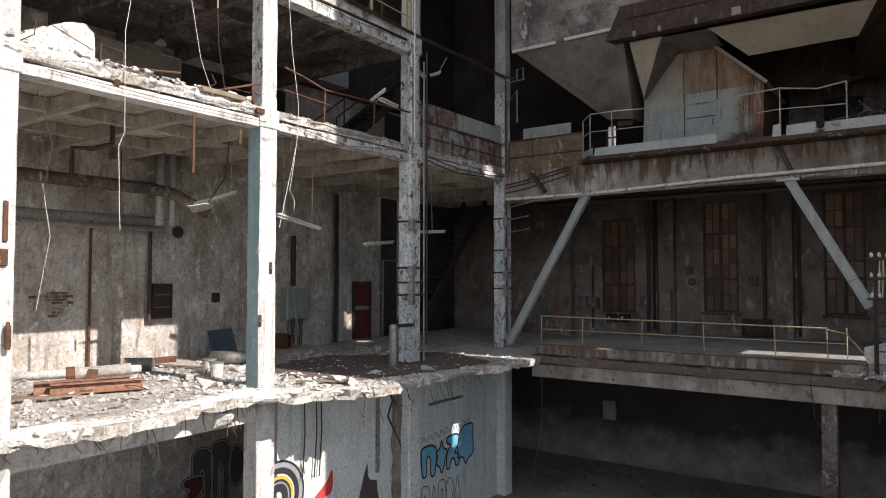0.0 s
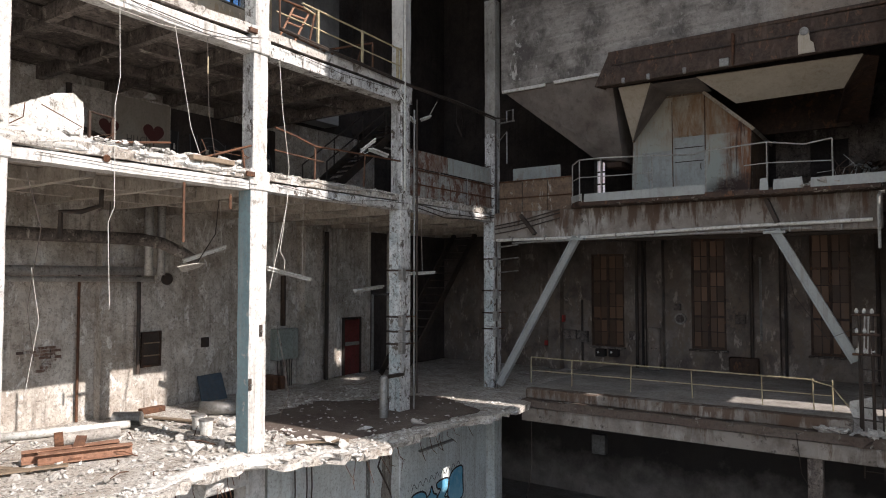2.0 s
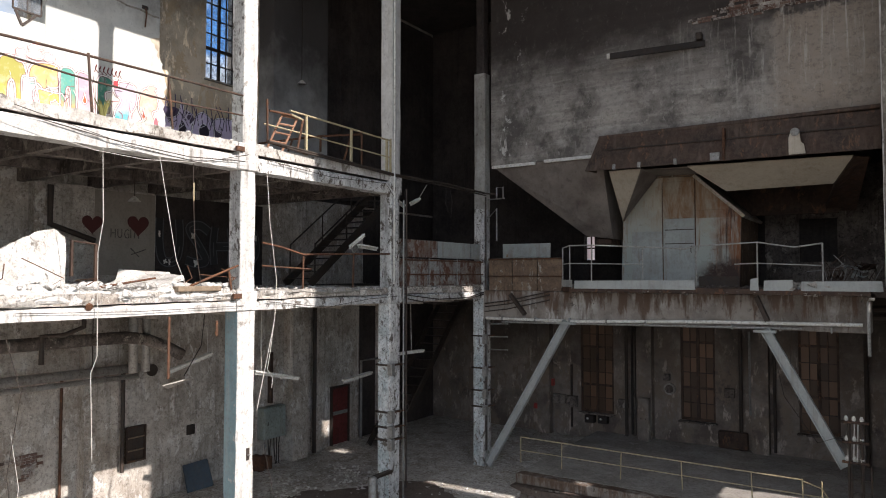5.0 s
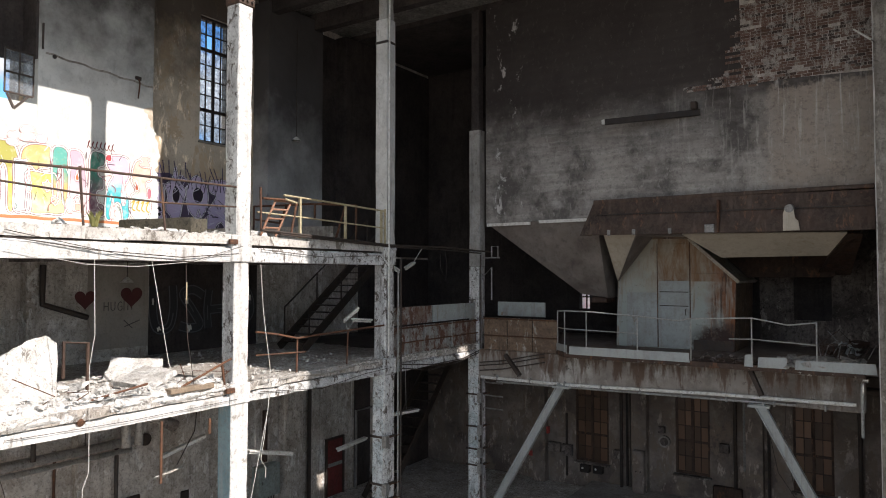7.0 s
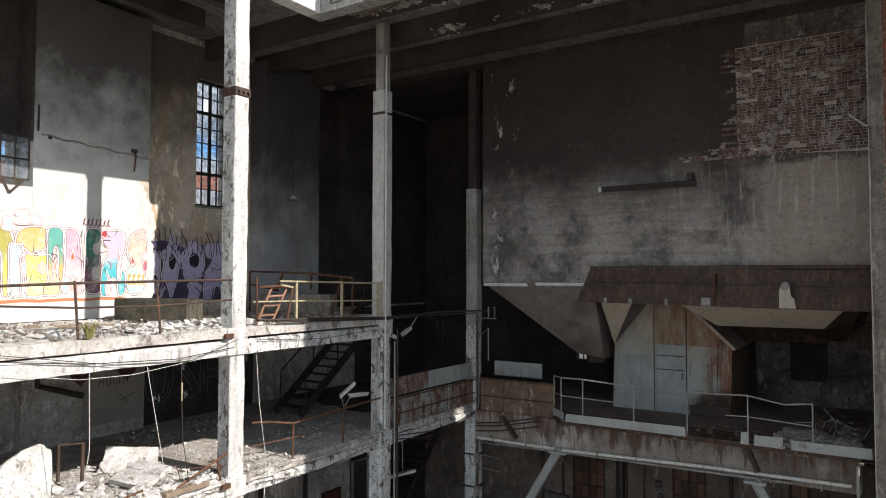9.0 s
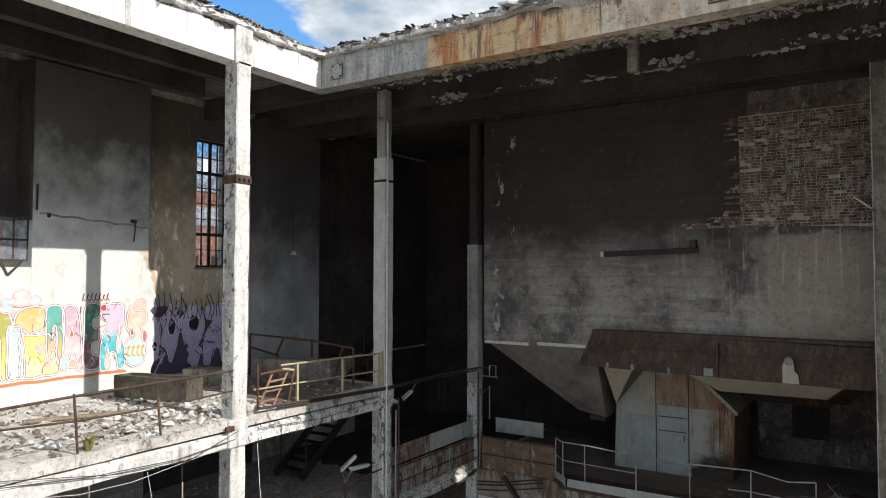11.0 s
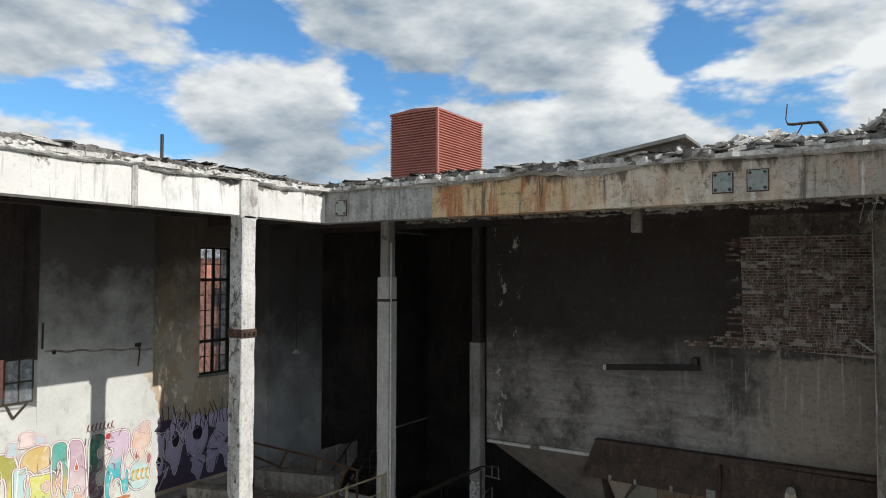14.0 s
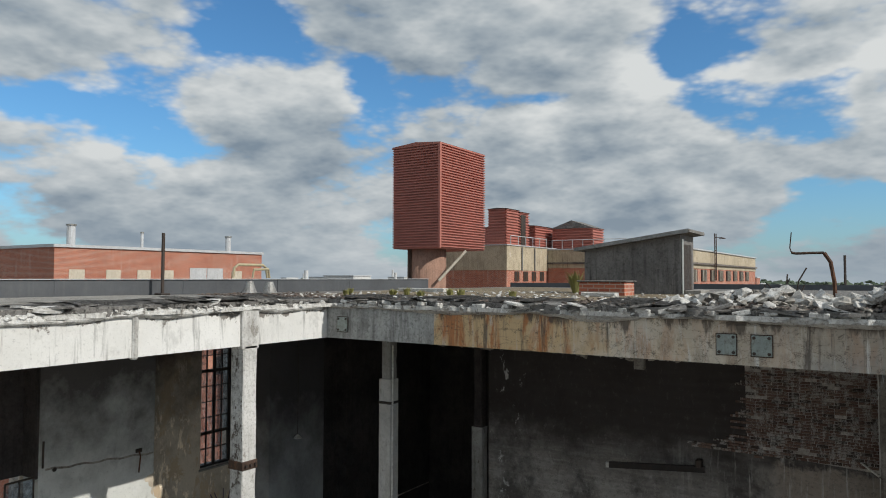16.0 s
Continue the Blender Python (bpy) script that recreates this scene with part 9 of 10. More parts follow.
clad_house(-32.5, -27.7, 72.5, 76.0, 24.95, 27.35, 0.9, "gabled red corrugated roof house")
rr = thing("railing", (-31.9, 64, 25.1), "pale roof railing on the works building", "railing")
for i in range(6):
    part("post", bar([(-31.9, 61 + i * 1.7, 25.1), (-31.9, 61 + i * 1.7, 26.0)], 0.04, 5), M["coping"], rr)
part("top_rail", bar([(-31.9, 61, 26.0), (-31.9, 69.5, 26.0)], 0.04, 5), M["coping"], rr)
rr = thing("railing", (-28, 70, 24.95), "pale roof railing on the long works building", "railing")
for i in range(8):
    part("post", bar([(-31.5 + i * 1.2, 70.2, 24.95), (-31.5 + i * 1.2, 70.2, 25.9)], 0.04, 5), M["coping"], rr)
part("top_rail", bar([(-31.5, 70.2, 25.9), (-23.1, 70.2, 25.9)], 0.04, 5), M["coping"], rr)

lb = thing("brick_building", (-62.0, 40.0, 0), "long flat-roofed orange brick building with boarded windows", "building")
part("wall", box(-72.0, -56.5, 28.8, 50.6, 0, 24.15), M["farbrick"], lb)
part("coping", box(-72.1, -56.35, 28.65, 50.75, 24.154, 24.4), M["coping"], lb)
for y, w_, m in ((30.0, 1.3, "boardup"), (33.2, 1.3, "boardup"), (36.1, 1.3, "boardup"), (38.6, 1.2, "boardup"), (41.6, 1.9, "coping"), (43.6, 1.9, "coping"), (46.6, 1.3, "boardup")):
    w = part("window", box(-56.49, -56.44, y, y + w_, 20.8, 22.35 if m == "boardup" else 22.6), M[m], lb)
    part("sill", box(-56.49, -56.38, y - 0.05, y + w_ + 0.05, 20.7, 20.796), M["slab"], w)
for f in (12.0, 16.0):  # lower storeys
    for i in range(7):
        part("window", box(-56.49, -56.44, 30 + i * 2.9, 31.4 + i * 2.9, f, f + 1.8), M["dark"], lb)
for y, h, r in ((32.0, 1.9, 0.35), (49.0, 1.7, 0.3), (38.8, 1.6, 0.14)):
    cmy = thing("roof_chimney", (-60.0, y, 24.4), "pale steel roof chimney with a rim", "chimney", "far chimneys")
    part("stack", bar([(-60, y, 24.3), (-60, y, 24.4 + h)], r, 12), M["coping"], cmy)
    part("rim", bar([(-60, y, 24.3 + h), (-60, y, 24.45 + h)], r * 1.2, 12), M["pipe"], cmy)
# distance
rf5 = random.Random(91)
for i in range(46):
    a = radians(rf5.uniform(8, 62))
    d = rf5.uniform(260, 900)
    x, y = -math.sin(a) * d, math.cos(a) * d
    w, l, h = rf5.uniform(8, 34), rf5.uniform(8, 26), rf5.uniform(13, 22.3)
    t = thing("far_building", (x, y, 0), "pale low industrial building far away", "building", "far buildings")
    part("wall", box(x, x + w, y, y + l, 0, h), M[rf5.choice(("farwhite", "farwhite", "slab", "farbrick"))], t)
    part("roof", box(x - 0.3, x + w + 0.3, y - 0.3, y + l + 0.3, h + 0.01, h + 0.6), M["coping"], t)
    if rf5.random() < 0.3:
        part("chimney", bar([(x + 3, y + 3, h), (x + 3, y + 3, h + rf5.uniform(3, 9))], 0.9, 8), M["farwhite"], t)
spots = []
for i in range(2600):
    a = radians(rf5.uniform(-25, 95))
    d = rf5.uniform(420, 1500)
    spots.append((-math.sin(a) * d, math.cos(a) * d, rf5.uniform(5, 15), rf5.uniform(3, 6)))
k = Nodes("far_foliage")
M["trees"] = k.done(k.mix(k.noise(0.2), (0.05, 0.08, 0.04), (0.08, 0.10, 0.07)), 0.9)
scatter("far_woods", spots, M["trees"], "dark band of distant trees", "trees")
am = thing("antenna_mast", (58.0, 420.0, 0), "thin far antenna mast", "mast")
part("pole", bar([(-20.0, 420.0, 0), (-20.0, 420.0, 34)], 0.7, 6), M["dark"], am)

# ---- graffiti: thin coats of paint on the walls ----
PAINT = {}


def paint(c):
    if c not in PAINT:
        PAINT[c] = plain("spray_paint", c, 0.7)
    return PAINT[c]


def on_wall(axis, at, u, z, lift):
    """A point on a wall: u along it, z up, lift out of it."""
    return (at + lift, u, z) if axis == "x" else (u, at - lift, z)


def blob(axis, at, outline, lift):
    bm = bmesh.new()
    face = bm.faces.new([bm.verts.new(on_wall(axis, at, u, z, lift)) for u, z in outline])
    face.normal_update()
    bmesh.ops.triangulate(bm, faces=[face])
    return bm


def ribbon(axis, at, line, width, lift, closed=False):
    """A flat painted stroke along a line."""
    bm = bmesh.new()
    n = len(line)
    rows = []
    for i, (u, z) in enumerate(line):
        a, b = (line[i - 1], line[(i + 1) % n]) if closed else (line[max(i - 1, 0)], line[min(i + 1, n - 1)])
        d = Vector((b[0] - a[0], b[1] - a[1]))
        s = Vector((-d.y, d.x)).normalized() * width / 2 if d.length > 1e-6 else Vector((0, width / 2))
        rows.append([bm.verts.new(on_wall(axis, at, u + k * s.x, z + k * s.y, lift)) for k in (-1, 1)])
    for i in range(n if closed else n - 1):
        a, b = rows[i], rows[(i + 1) % n]
        bm.faces.new((a[0], a[1], b[1], b[0]))
    return bm


def letter(cx, cz, w, h, r):
    """A swollen letter-like outline: a box whose sides swing in and out."""
    pts, n = [], 44
    k = [(r.randint(2, 6), r.uniform(0.05, 0.16), r.uniform(0, 6.28)) for _ in range(3)]
    for i in range(n):
        a = 2 * math.pi * i / n
        c, s = math.cos(a), math.sin(a)
        q = 1 / max(abs(c), abs(s)) ** 0.75
        q *= 1 + sum(m * math.sin(f * a + p) for f, m, p in k)
        pts.append((cx + w / 2 * c * q, cz + h / 2 * s * q))
    return pts


def swirl(cx, cz, w, h, r, n=22):
    f1, f2, p = r.uniform(0.6, 1.6), r.uniform(0.8, 2.2), r.uniform(0, 6.28)
    return [(cx + w / 2 * math.sin(f1 * 4 * i / n + p), cz + h / 2 * math.sin(f2 * 4 * i / n + p * 1.7)) for i in range(n)]


def graffiti(axis, at, u0, u1, z0, z1, letters, fills, line, inner, seed, label, width=0.035):
    r = random.Random(seed)
    t = thing("graffiti", on_wall(axis, at, (u0 + u1) / 2, z0, 0.004), label, "graffiti")
    step = (u1 - u0) / letters
    for i in range(letters):
        cu, cz, w, h = u0 + (i + 0.5) * step, (z0 + z1) / 2 + r.uniform(-0.1, 0.1), step * r.uniform(0.95, 1.15), (z1 - z0) * r.uniform(0.82, 0.98)
        o = letter(cu, cz, w, h, r)
        lift = 0.004 + 0.0012 * i
        part("fill", blob(axis, at, o, lift), paint(fills[i % len(fills)]), t)
        lo = letter(cu + r.uniform(-.1, .1) * step, cz - h * 0.25, w * 0.75, h * 0.42, r)
        part("fill", blob(axis, at, lo, lift + 0.012), paint(fills[(i + 2) % len(fills)]), t)
        for _ in range(2):
            hole = letter(cu + r.uniform(-.18, .18) * step, cz + r.uniform(-.3, .3) * h, w * r.uniform(0.12, 0.25), h * r.uniform(0.12, 0.25), r)
            part("fill", blob(axis, at, hole, lift + 0.0145 + 0.0006 * _), paint(r.choice(inner)), t)
        part("outline", ribbon(axis, at, o, width, lift + 0.016, True), paint(line), t)
        for _ in range(5):
            part("stroke", ribbon(axis, at, swirl(cu + r.uniform(-.2, .2) * step, cz + r.uniform(-.2, .2) * h, w * r.uniform(0.2, 0.6), h * r.uniform(0.3, 0.7), r), width * r.uniform(0.4, 0.8), lift + 0.018 + 0.001 * _), paint(r.choice(inner)), t)
    return t


GLYPHS = {
    "s": [[(1, .88), (.55, 1), (.08, .85), (.2, .58), (.8, .45), (.95, .15), (.5, 0), (0, .12)]],
    "t": [[(-.1, .92), (.5, .97), (1.1, .92)], [(.52, .9), (.42, .5), (.5, 0)]],
    "u": [[(.05, 1), (.0, .45), (.2, .05), (.75, .05), (.95, .45), (.95, 1)]],
    "n": [[(.05, 0), (.0, .5), (.1, 1), (.5, .55), (.85, .02), (1, .5), (.92, 1)]],
    "z": [[(.0, .85), (.5, 1), (1, .9), (.5, .5), (.05, .1), (.5, .02), (1.05, .1)]],
    "o": [[(.5, 1), (.05, .75), (.0, .3), (.45, 0), (.95, .25), (1, .7), (.55, 1)]],
    "e": [[(1, .85), (.5, 1), (.05, .7), (.0, .25), (.5, 0), (1, .15)], [(.1, .5), (.8, .55)]],
    "h": [[(.05, 0), (.0, .5), (.05, 1)], [(.95, 0), (1, .5), (.9, 1)], [(.05, .5), (.9, .48)]],
    "a": [[(.0, 0), (.25, .6), (.5, 1), (.8, .55), (1, 0)], [(.2, .32), (.8, .35)]],
}


def curve(points, steps=6):
    """A smooth line through some points."""
    out = []
    for i in range(len(points) - 1):
        p = [points[max(0, min(len(points) - 1, i + k))] for k in (-1, 0, 1, 2)]
        for j in range(steps):
            t = j / steps
            out.append(tuple(0.5 * (2 * p[1][c] + (p[2][c] - p[0][c]) * t + (2 * p[0][c] - 5 * p[1][c] + 4 * p[2][c] - p[3][c]) * t * t + (3 * p[1][c] - p[0][c] - 3 * p[2][c] + p[3][c]) * t ** 3) for c in (0, 1)))
    return out + [points[-1]]


def lettering(axis, at, u0, z0, step, high, word, fills, line, edge, seed, label, fat=0.22, lift=0.006, flecks=((0.75, 0.75, 0.7),)):
    """Fat interlocking sprayed letter shapes: dark edge, pale outline, two-tone fill and flecks."""
    r = random.Random(seed)
    t = thing("graffiti", on_wall(axis, at, u0 + step * len(word) / 2, z0, lift), label, "graffiti")
    for i, glyph in enumerate(word):
        cu, w, h = u0 + i * step, step * r.uniform(0.72, 0.84), high * r.uniform(0.86, 1.0)
        dz, lean = r.uniform(0, 0.12), r.uniform(-0.1, 0.14)
        lines = [curve([(cu + w * (1.08 - x) + lean * y * w, z0 + dz + h * y) for x, y in stroke]) for stroke in GLYPHS[glyph]]
        base = lift + 0.0002 * i
        a, b = fills[i % len(fills)], fills[(i * 2 + 1) % len(fills)]
        for n, ln in enumerate(lines):
            part("edge", ribbon(axis, at, ln, fat + 0.10, base + 0.0012 * n), paint(edge), t)
            part("outline", ribbon(axis, at, ln, fat + 0.065, base + 0.004 + 0.0012 * n), paint(line), t)
        for n, ln in enumerate(lines):
            part("fill", ribbon(axis, at, ln, fat, base + 0.008 + 0.0012 * n), paint(a), t)
            low = [p for p in ln if p[1] < z0 + dz + h * r.uniform(0.42, 0.58)]
            if len(low) > 3 and all(math.dist(p, q) < 0.2 for p, q in zip(low, low[1:])):
                part("fill", ribbon(axis, at, low, fat * 0.96, base + 0.012 + 0.0012 * n), paint(b), t)
            k = len(ln) // 4
            part("stroke", ribbon(axis, at, ln[k:k * 2 + 2], fat * 0.16, base + 0.016 + 0.0012 * n), paint(line), t)
            part("stroke", ribbon(axis, at, [(x + fat * 0.22, z - fat * 0.1) for x, z in ln[k * 2:k * 3 + 2]], fat * 0.12, base + 0.017 + 0.0012 * n), paint(edge), t)
        for q in range(3):
            x, z = lines[0][r.randrange(len(lines[0]))]
            part("fleck", blob(axis, at, letter(x, z, r.uniform(0.05, 0.12), r.uniform(0.08, 0.2), r), base + 0.020 + 0.0006 * q), paint(r.choice(flecks)), t)
    return t


W, K = (0.78, 0.77, 0.74), (0.02, 0.02, 0.022)
SHAPES = {
    "flag": ((0, .15), (.05, .75), (.35, .98), (.98, 1), (.95, .62), (1, .2), (.6, .12), (.52, -.02), (.3, .25)),
    "body": ((.02, 1), (.55, .95), (.72, 1), (.85, .6), (1, .08), (.75, .02), (.6, .05), (.3, 0), (.05, .08), (.1, .5)),
    "arch": ((0, .9), (.2, 1), (.7, 1), (1, .85), (.95, .4), (.85, 0), (.6, .05), (.62, .55), (.5, .7), (.35, .6), (.4, .1), (.12, .05)),
    "a": ((0, 1), (.75, .98), (.9, .55), (1, .02), (.72, 0), (.62, .28), (.4, .3), (.3, .02), (.05, .1), (.12, .5)),
    "e": ((.1, 1), (1, .98), (.95, .78), (.55, .75), (.6, .62), (.9, .6), (.92, .42), (.5, .4), (.55, .22), (1, .2), (1, 0), (.05, .02), (.12, .5)),
    "z": ((.02, .97), (.95, 1), (1, .7), (.75, .52), (.62, .42), (.98, .4), (1, .05), (.72, 0), (.66, .24), (.5, .3), (.34, .22), (.3, 0), (.03, .03), (.08, .5), (.4, .72), (.1, .76)),
    "s": ((.2, .92), (.6, 1), (.95, .9), (1, .66), (.68, .62), (.9, .45), (1, .2), (.8, .02), (.3, 0), (.02, .12), (.05, .4), (.35, .46), (.06, .62)),
    "drop": ((.5, 1), (.65, .6), (.95, .25), (.75, 0), (.25, 0), (.05, .25), (.35, .6)),
    "thorn": ((.5, 1), (.62, .7), (.95, .62), (.78, .4), (.7, .2), (.5, -.05), (.36, .2), (.1, .28), (.25, .5), (.05, .66), (.38, .72)),
    "ring": ((.5, 1), (.9, .8), (1, .45), (.8, .1), (.45, 0), (.1, .2), (0, .55), (.2, .9)),
}


def loop(points, rounds=2):
    """A closed line with its corners cut round."""
    for _ in range(rounds):
        out = []
        for a, b in zip(points, points[1:] + points[:1]):
            out += [(a[0] * 0.78 + b[0] * 0.22, a[1] * 0.78 + b[1] * 0.22), (a[0] * 0.22 + b[0] * 0.78, a[1] * 0.22 + b[1] * 0.78)]
        points = out
    return points


def blended(top, low, z0, z1, pale=(0.74, 0.72, 0.68), dusty=0.45):
    """Sprayed paint that fades from one colour into another, worn thin in places."""
    k = Nodes("blended_spray_paint")
    sep = k.t.nodes.new("ShaderNodeSeparateXYZ")
    k.link(k.pos, sep.inputs[0])
    h = k.math("ADD", sep.outputs[2], k.ramp(k.noise(2.6, 6, 0.65), 0.25, 0.75, -0.3, 0.3))
    col = k.mix(k.ramp(h, z0, z1), low, top)
    col = k.mix(k.ramp(k.noise(4.5, 8, 0.7, k.stretch((1, 1, 1), (3, 3, 3)), 0.3), 0.48, 0.66, 0, dusty), col, pale)
    col = k.mix(k.ramp(k.noise(14, 8, 0.75), 0.34, 0.44, 0.3, 0), col, tuple(c * 0.45 for c in low))
    return k.done(col, 0.75)


def piece(owner, axis, at, shape, u0, u1, z0, z1, fill, lift, rim=(0.78, 0.77, 0.74), edge=(0.20, 0.07, 0.09), wide=0.028, name="fill"):
    """One sprayed letter shape in its box, with a pale rim and a thin dark edge."""
    line = loop([(u0 + (u1 - u0) * x, z0 + (z1 - z0) * y) for x, y in SHAPES[shape]])
    part(name, blob(axis, at, line, lift), fill, owner)
    if edge:
        part("edge", ribbon(axis, at, line, wide * 1.9, lift + 0.0012, True), paint(edge), owner)
    if rim:
        part("outline", ribbon(axis, at, line, wide, lift + 0.0024, True), paint(rim), owner)


mural = thing("graffiti", (-16.0, 8.4, 13.6), "pastel sprayed letter mural with white outlines and an orange base line", "graffiti")
part("ground_coat", blob("x", -16.0, [(4.4, 13.66), (10.58, 13.66), *[(10.58 - 0.21 * i, 15.16 + 0.09 * math.sin(i * 1.9) + 0.06 * math.sin(i * 0.7)) for i in range(30)]], 0.003), blended((0.60, 0.55, 0.50), (0.55, 0.62, 0.55), 13.9, 15.0, dusty=0.8), mural)
part("base_line", ribbon("x", -16.0, [(4.4 + 0.35 * i, 13.65 + 0.014 * math.sin(i * 2.3)) for i in range(17)], 0.07, 0.0045), paint((0.52, 0.19, 0.08)), mural)
OCHRE, LIME, AQUA, TEAL, MAUVE, PEACH, OLIVE, PINE_SHADED = (0.56, 0.40, 0.14), (0.60, 0.58, 0.12), (0.42, 0.60, 0.58), (0.05, 0.42, 0.46), (0.50, 0.36, 0.43), (0.66, 0.43, 0.33), (0.36, 0.34, 0.08), (0.05, 0.22, 0.16)
deck = 0.006
for shape, u0, u1, z0, z1, top, low in (
        ("e", 4.5, 5.35, 13.72, 15.3, MAUVE, AQUA), ("z", 5.3, 6.2, 13.72, 15.3, OCHRE, TEAL), ("s", 6.15, 6.75, 13.72, 15.25, PEACH, LIME),
        ("arch", 6.72, 7.34, 13.7, 15.3, OLIVE, LIME), ("flag", 7.34, 8.04, 14.68, 15.33, OCHRE, (0.62, 0.46, 0.22)), ("body", 7.42, 8.40, 13.72, 14.72, LIME, (0.50, 0.60, 0.30)),
        ("body", 7.2, 7.62, 13.72, 14.95, AQUA, (0.46, 0.58, 0.56)), ("arch", 8.02, 8.46, 13.95, 15.34, (0.10, 0.36, 0.30), OCHRE), ("a", 8.38, 8.90, 13.76, 15.33, MAUVE, (0.60, 0.48, 0.48)),
        # the e is coloured dark for the column's shadow that crosses it
        ("e", 8.86, 9.32, 13.76, 15.37, PINE_SHADED, (0.16, 0.08, 0.11)), ("z", 9.28, 9.97, 13.68, 15.35, (0.56, 0.44, 0.54), TEAL), ("s", 9.93, 10.56, 13.72, 15.36, PEACH, AQUA)):
    piece(mural, "x", -16.0, shape, u0, u1, z0, z1, blended(top, low, (z0 + z1) / 2 - 0.25, (z0 + z1) / 2 + 0.25), deck)
    deck += 0.0006
for shape, u0, u1, z0, z1, c in (("drop", 7.47, 7.62, 14.2, 14.8, AQUA), ("drop", 8.14, 8.26, 14.3, 14.8, PEACH), ("drop", 8.56, 8.68, 14.58, 14.86, (0.50, 0.16, 0.05)), ("drop", 9.42, 9.6, 13.74, 14.3, (0.62, 0.60, 0.56)),
                                 ("drop", 9.72, 9.86, 14.1, 14.95, (0.55, 0.62, 0.66)), ("ring", 8.36, 8.58, 13.8, 14.2, AQUA), ("ring", 8.52, 8.78, 13.86, 14.06, PEACH), ("drop", 10.08, 10.2, 14.5, 14.8, (0.50, 0.14, 0.06)), ("ring", 10.42, 10.56, 14.3, 14.62, (0.46, 0.16, 0.2)),
                                 ("flag", 9.3, 9.46, 15.12, 15.32, (0.45, 0.05, 0.06)), ("s", 7.3, 7.66, 15.34, 15.7, (0.74, 0.62, 0.58)), ("ring", 7.66, 7.92, 15.34, 15.56, (0.50, 0.58, 0.64)), ("s", 7.06, 7.34, 15.2, 15.52, (0.46, 0.58, 0.62)), ("s", 10.2, 10.52, 15.12, 15.42, (0.66, 0.50, 0.44)),
                                 ("thorn", 7.8, 8.08, 14.25, 14.55, (0.66, 0.52, 0.40)), ("thorn", 8.0, 8.24, 13.96, 14.2, (0.66, 0.56, 0.42))):
    piece(mural, "x", -16.0, shape, u0, u1, z0, z1, paint(c), deck, edge=(0.38, 0.07, 0.08), wide=0.02)
    deck += 0.0005
tr = random.Random(6)
for i in range(4):
    u = 10.0 + i * 0.13
    part("stroke", ribbon("x", -16.0, curve([(u, 14.18), (u + 0.08, 14.24), (u + 0.02, 14.05), (u + 0.11, 13.95 + tr.uniform(0, .05))]), 0.035, deck), paint((0.70, 0.40, 0.07)), mural)
for i in range(46):
    u, z = tr.uniform(7.0, 10.5), tr.uniform(13.8, 15.2)
    part("stroke", ribbon("x", -16.0, curve([(u, z), (u + tr.uniform(-.1, .1), z + tr.uniform(.04, .16)), (u + tr.uniform(-.14, .14), z + tr.uniform(.1, .26))]), tr.uniform(0.008, 0.018), deck + 0.001 + 0.0002 * i), paint(tr.choice(((0.78, 0.77, 0.74), (0.78, 0.77, 0.74), (0.34, 0.06, 0.08), (0.10, 0.05, 0.06)))), mural)
graf = thing("graffiti", (-16.0, 8.4, 14.85), "short dark red scrawled marks above the mural", "graffiti")
for i in range(7):
    u = 8.95 + i * 0.1
    part("stroke", ribbon("x", -16.0, curve([(u - 0.1, 15.4), (u - 0.04, 15.54 + tr.uniform(0, .06)), (u - 0.08, 15.49), (u - 0.01, 15.4)]), 0.02, 0.006), paint((0.16, 0.03, 0.03)), graf)
solid("plaster_scar", blob("x", -16.0, [(10.3, 16.62), (10.4, 16.68), (10.568, 16.72), (10.568, 16.15), (10.5, 16.22), (10.52, 16.36), (10.44, 16.42), (10.42, 16.52), (10.34, 16.54)], 0.004), M["recess"], "brown scar where plaster broke off the pier corner", "scar")
solid("wall_stain", ribbon("x", -16.0, [(7.85 + 0.18 * i, 17.42 - 0.012 * i + 0.02 * math.sin(i * 1.7)) for i in range(16)], 0.05, 0.004), M["slabdark"], "thin dirty crack line across the wall pier", "stain")
# small fixings on the upper wall pier
solid("iron_bar", bar([(-15.96, 7.77, 17.48), (-15.95, 7.77, 18.07)], 0.025, 6), M["dark"], "upright iron bar fixed to the wall pier", "bar")
wb = thing("wall_bracket", (-15.98, 10.1, 17.0), "rusty iron bracket with a short stub on the wall pier", "bracket")
part("plate", soft_box(-15.998, -15.96, 10.04, 10.22, 17.33, 17.43), M["dark"], wb)
part("stub", bar([(-15.97, 10.13, 17.36), (-15.9, 10.13, 17.25), (-15.92, 10.1, 16.85)], 0.02, 6), M["rust"], wb)
solid("wall_hole", bar([(-15.999, 8.05, 17.38), (-15.99, 8.05, 17.38)], 0.05, 9), M["blackiron"], "small dark fixing hole in the wall pier", "hole")
# dark mural in the recess
mural = thing("graffiti", (-16.652, 12.5, 13.2), "blackish purple sprayed ground coat in the recess", "graffiti")
pr = random.Random(5)
top = [(10.8 + 0.24 * i, 15.05 + pr.uniform(-0.12, 0.2) - 0.015 * i) for i in range(16)]
part("ground_coat", blob("x", -16.652, [(14.4, 13.3), *top[::-1], (10.8, 13.3)], 0.003), paint((0.085, 0.062, 0.11)), mural)
DUSK, LILAC = blended((0.62, 0.54, 0.73), (0.47, 0.40, 0.59), 13.9, 15.0, (0.72, 0.66, 0.80), 0.3), (0.82, 0.80, 0.86)
dk = thing("graffiti", (-16.652, 12.4, 13.4), "dusky purple thorned letter shapes with lavender outlines", "graffiti")
deck = 0.006
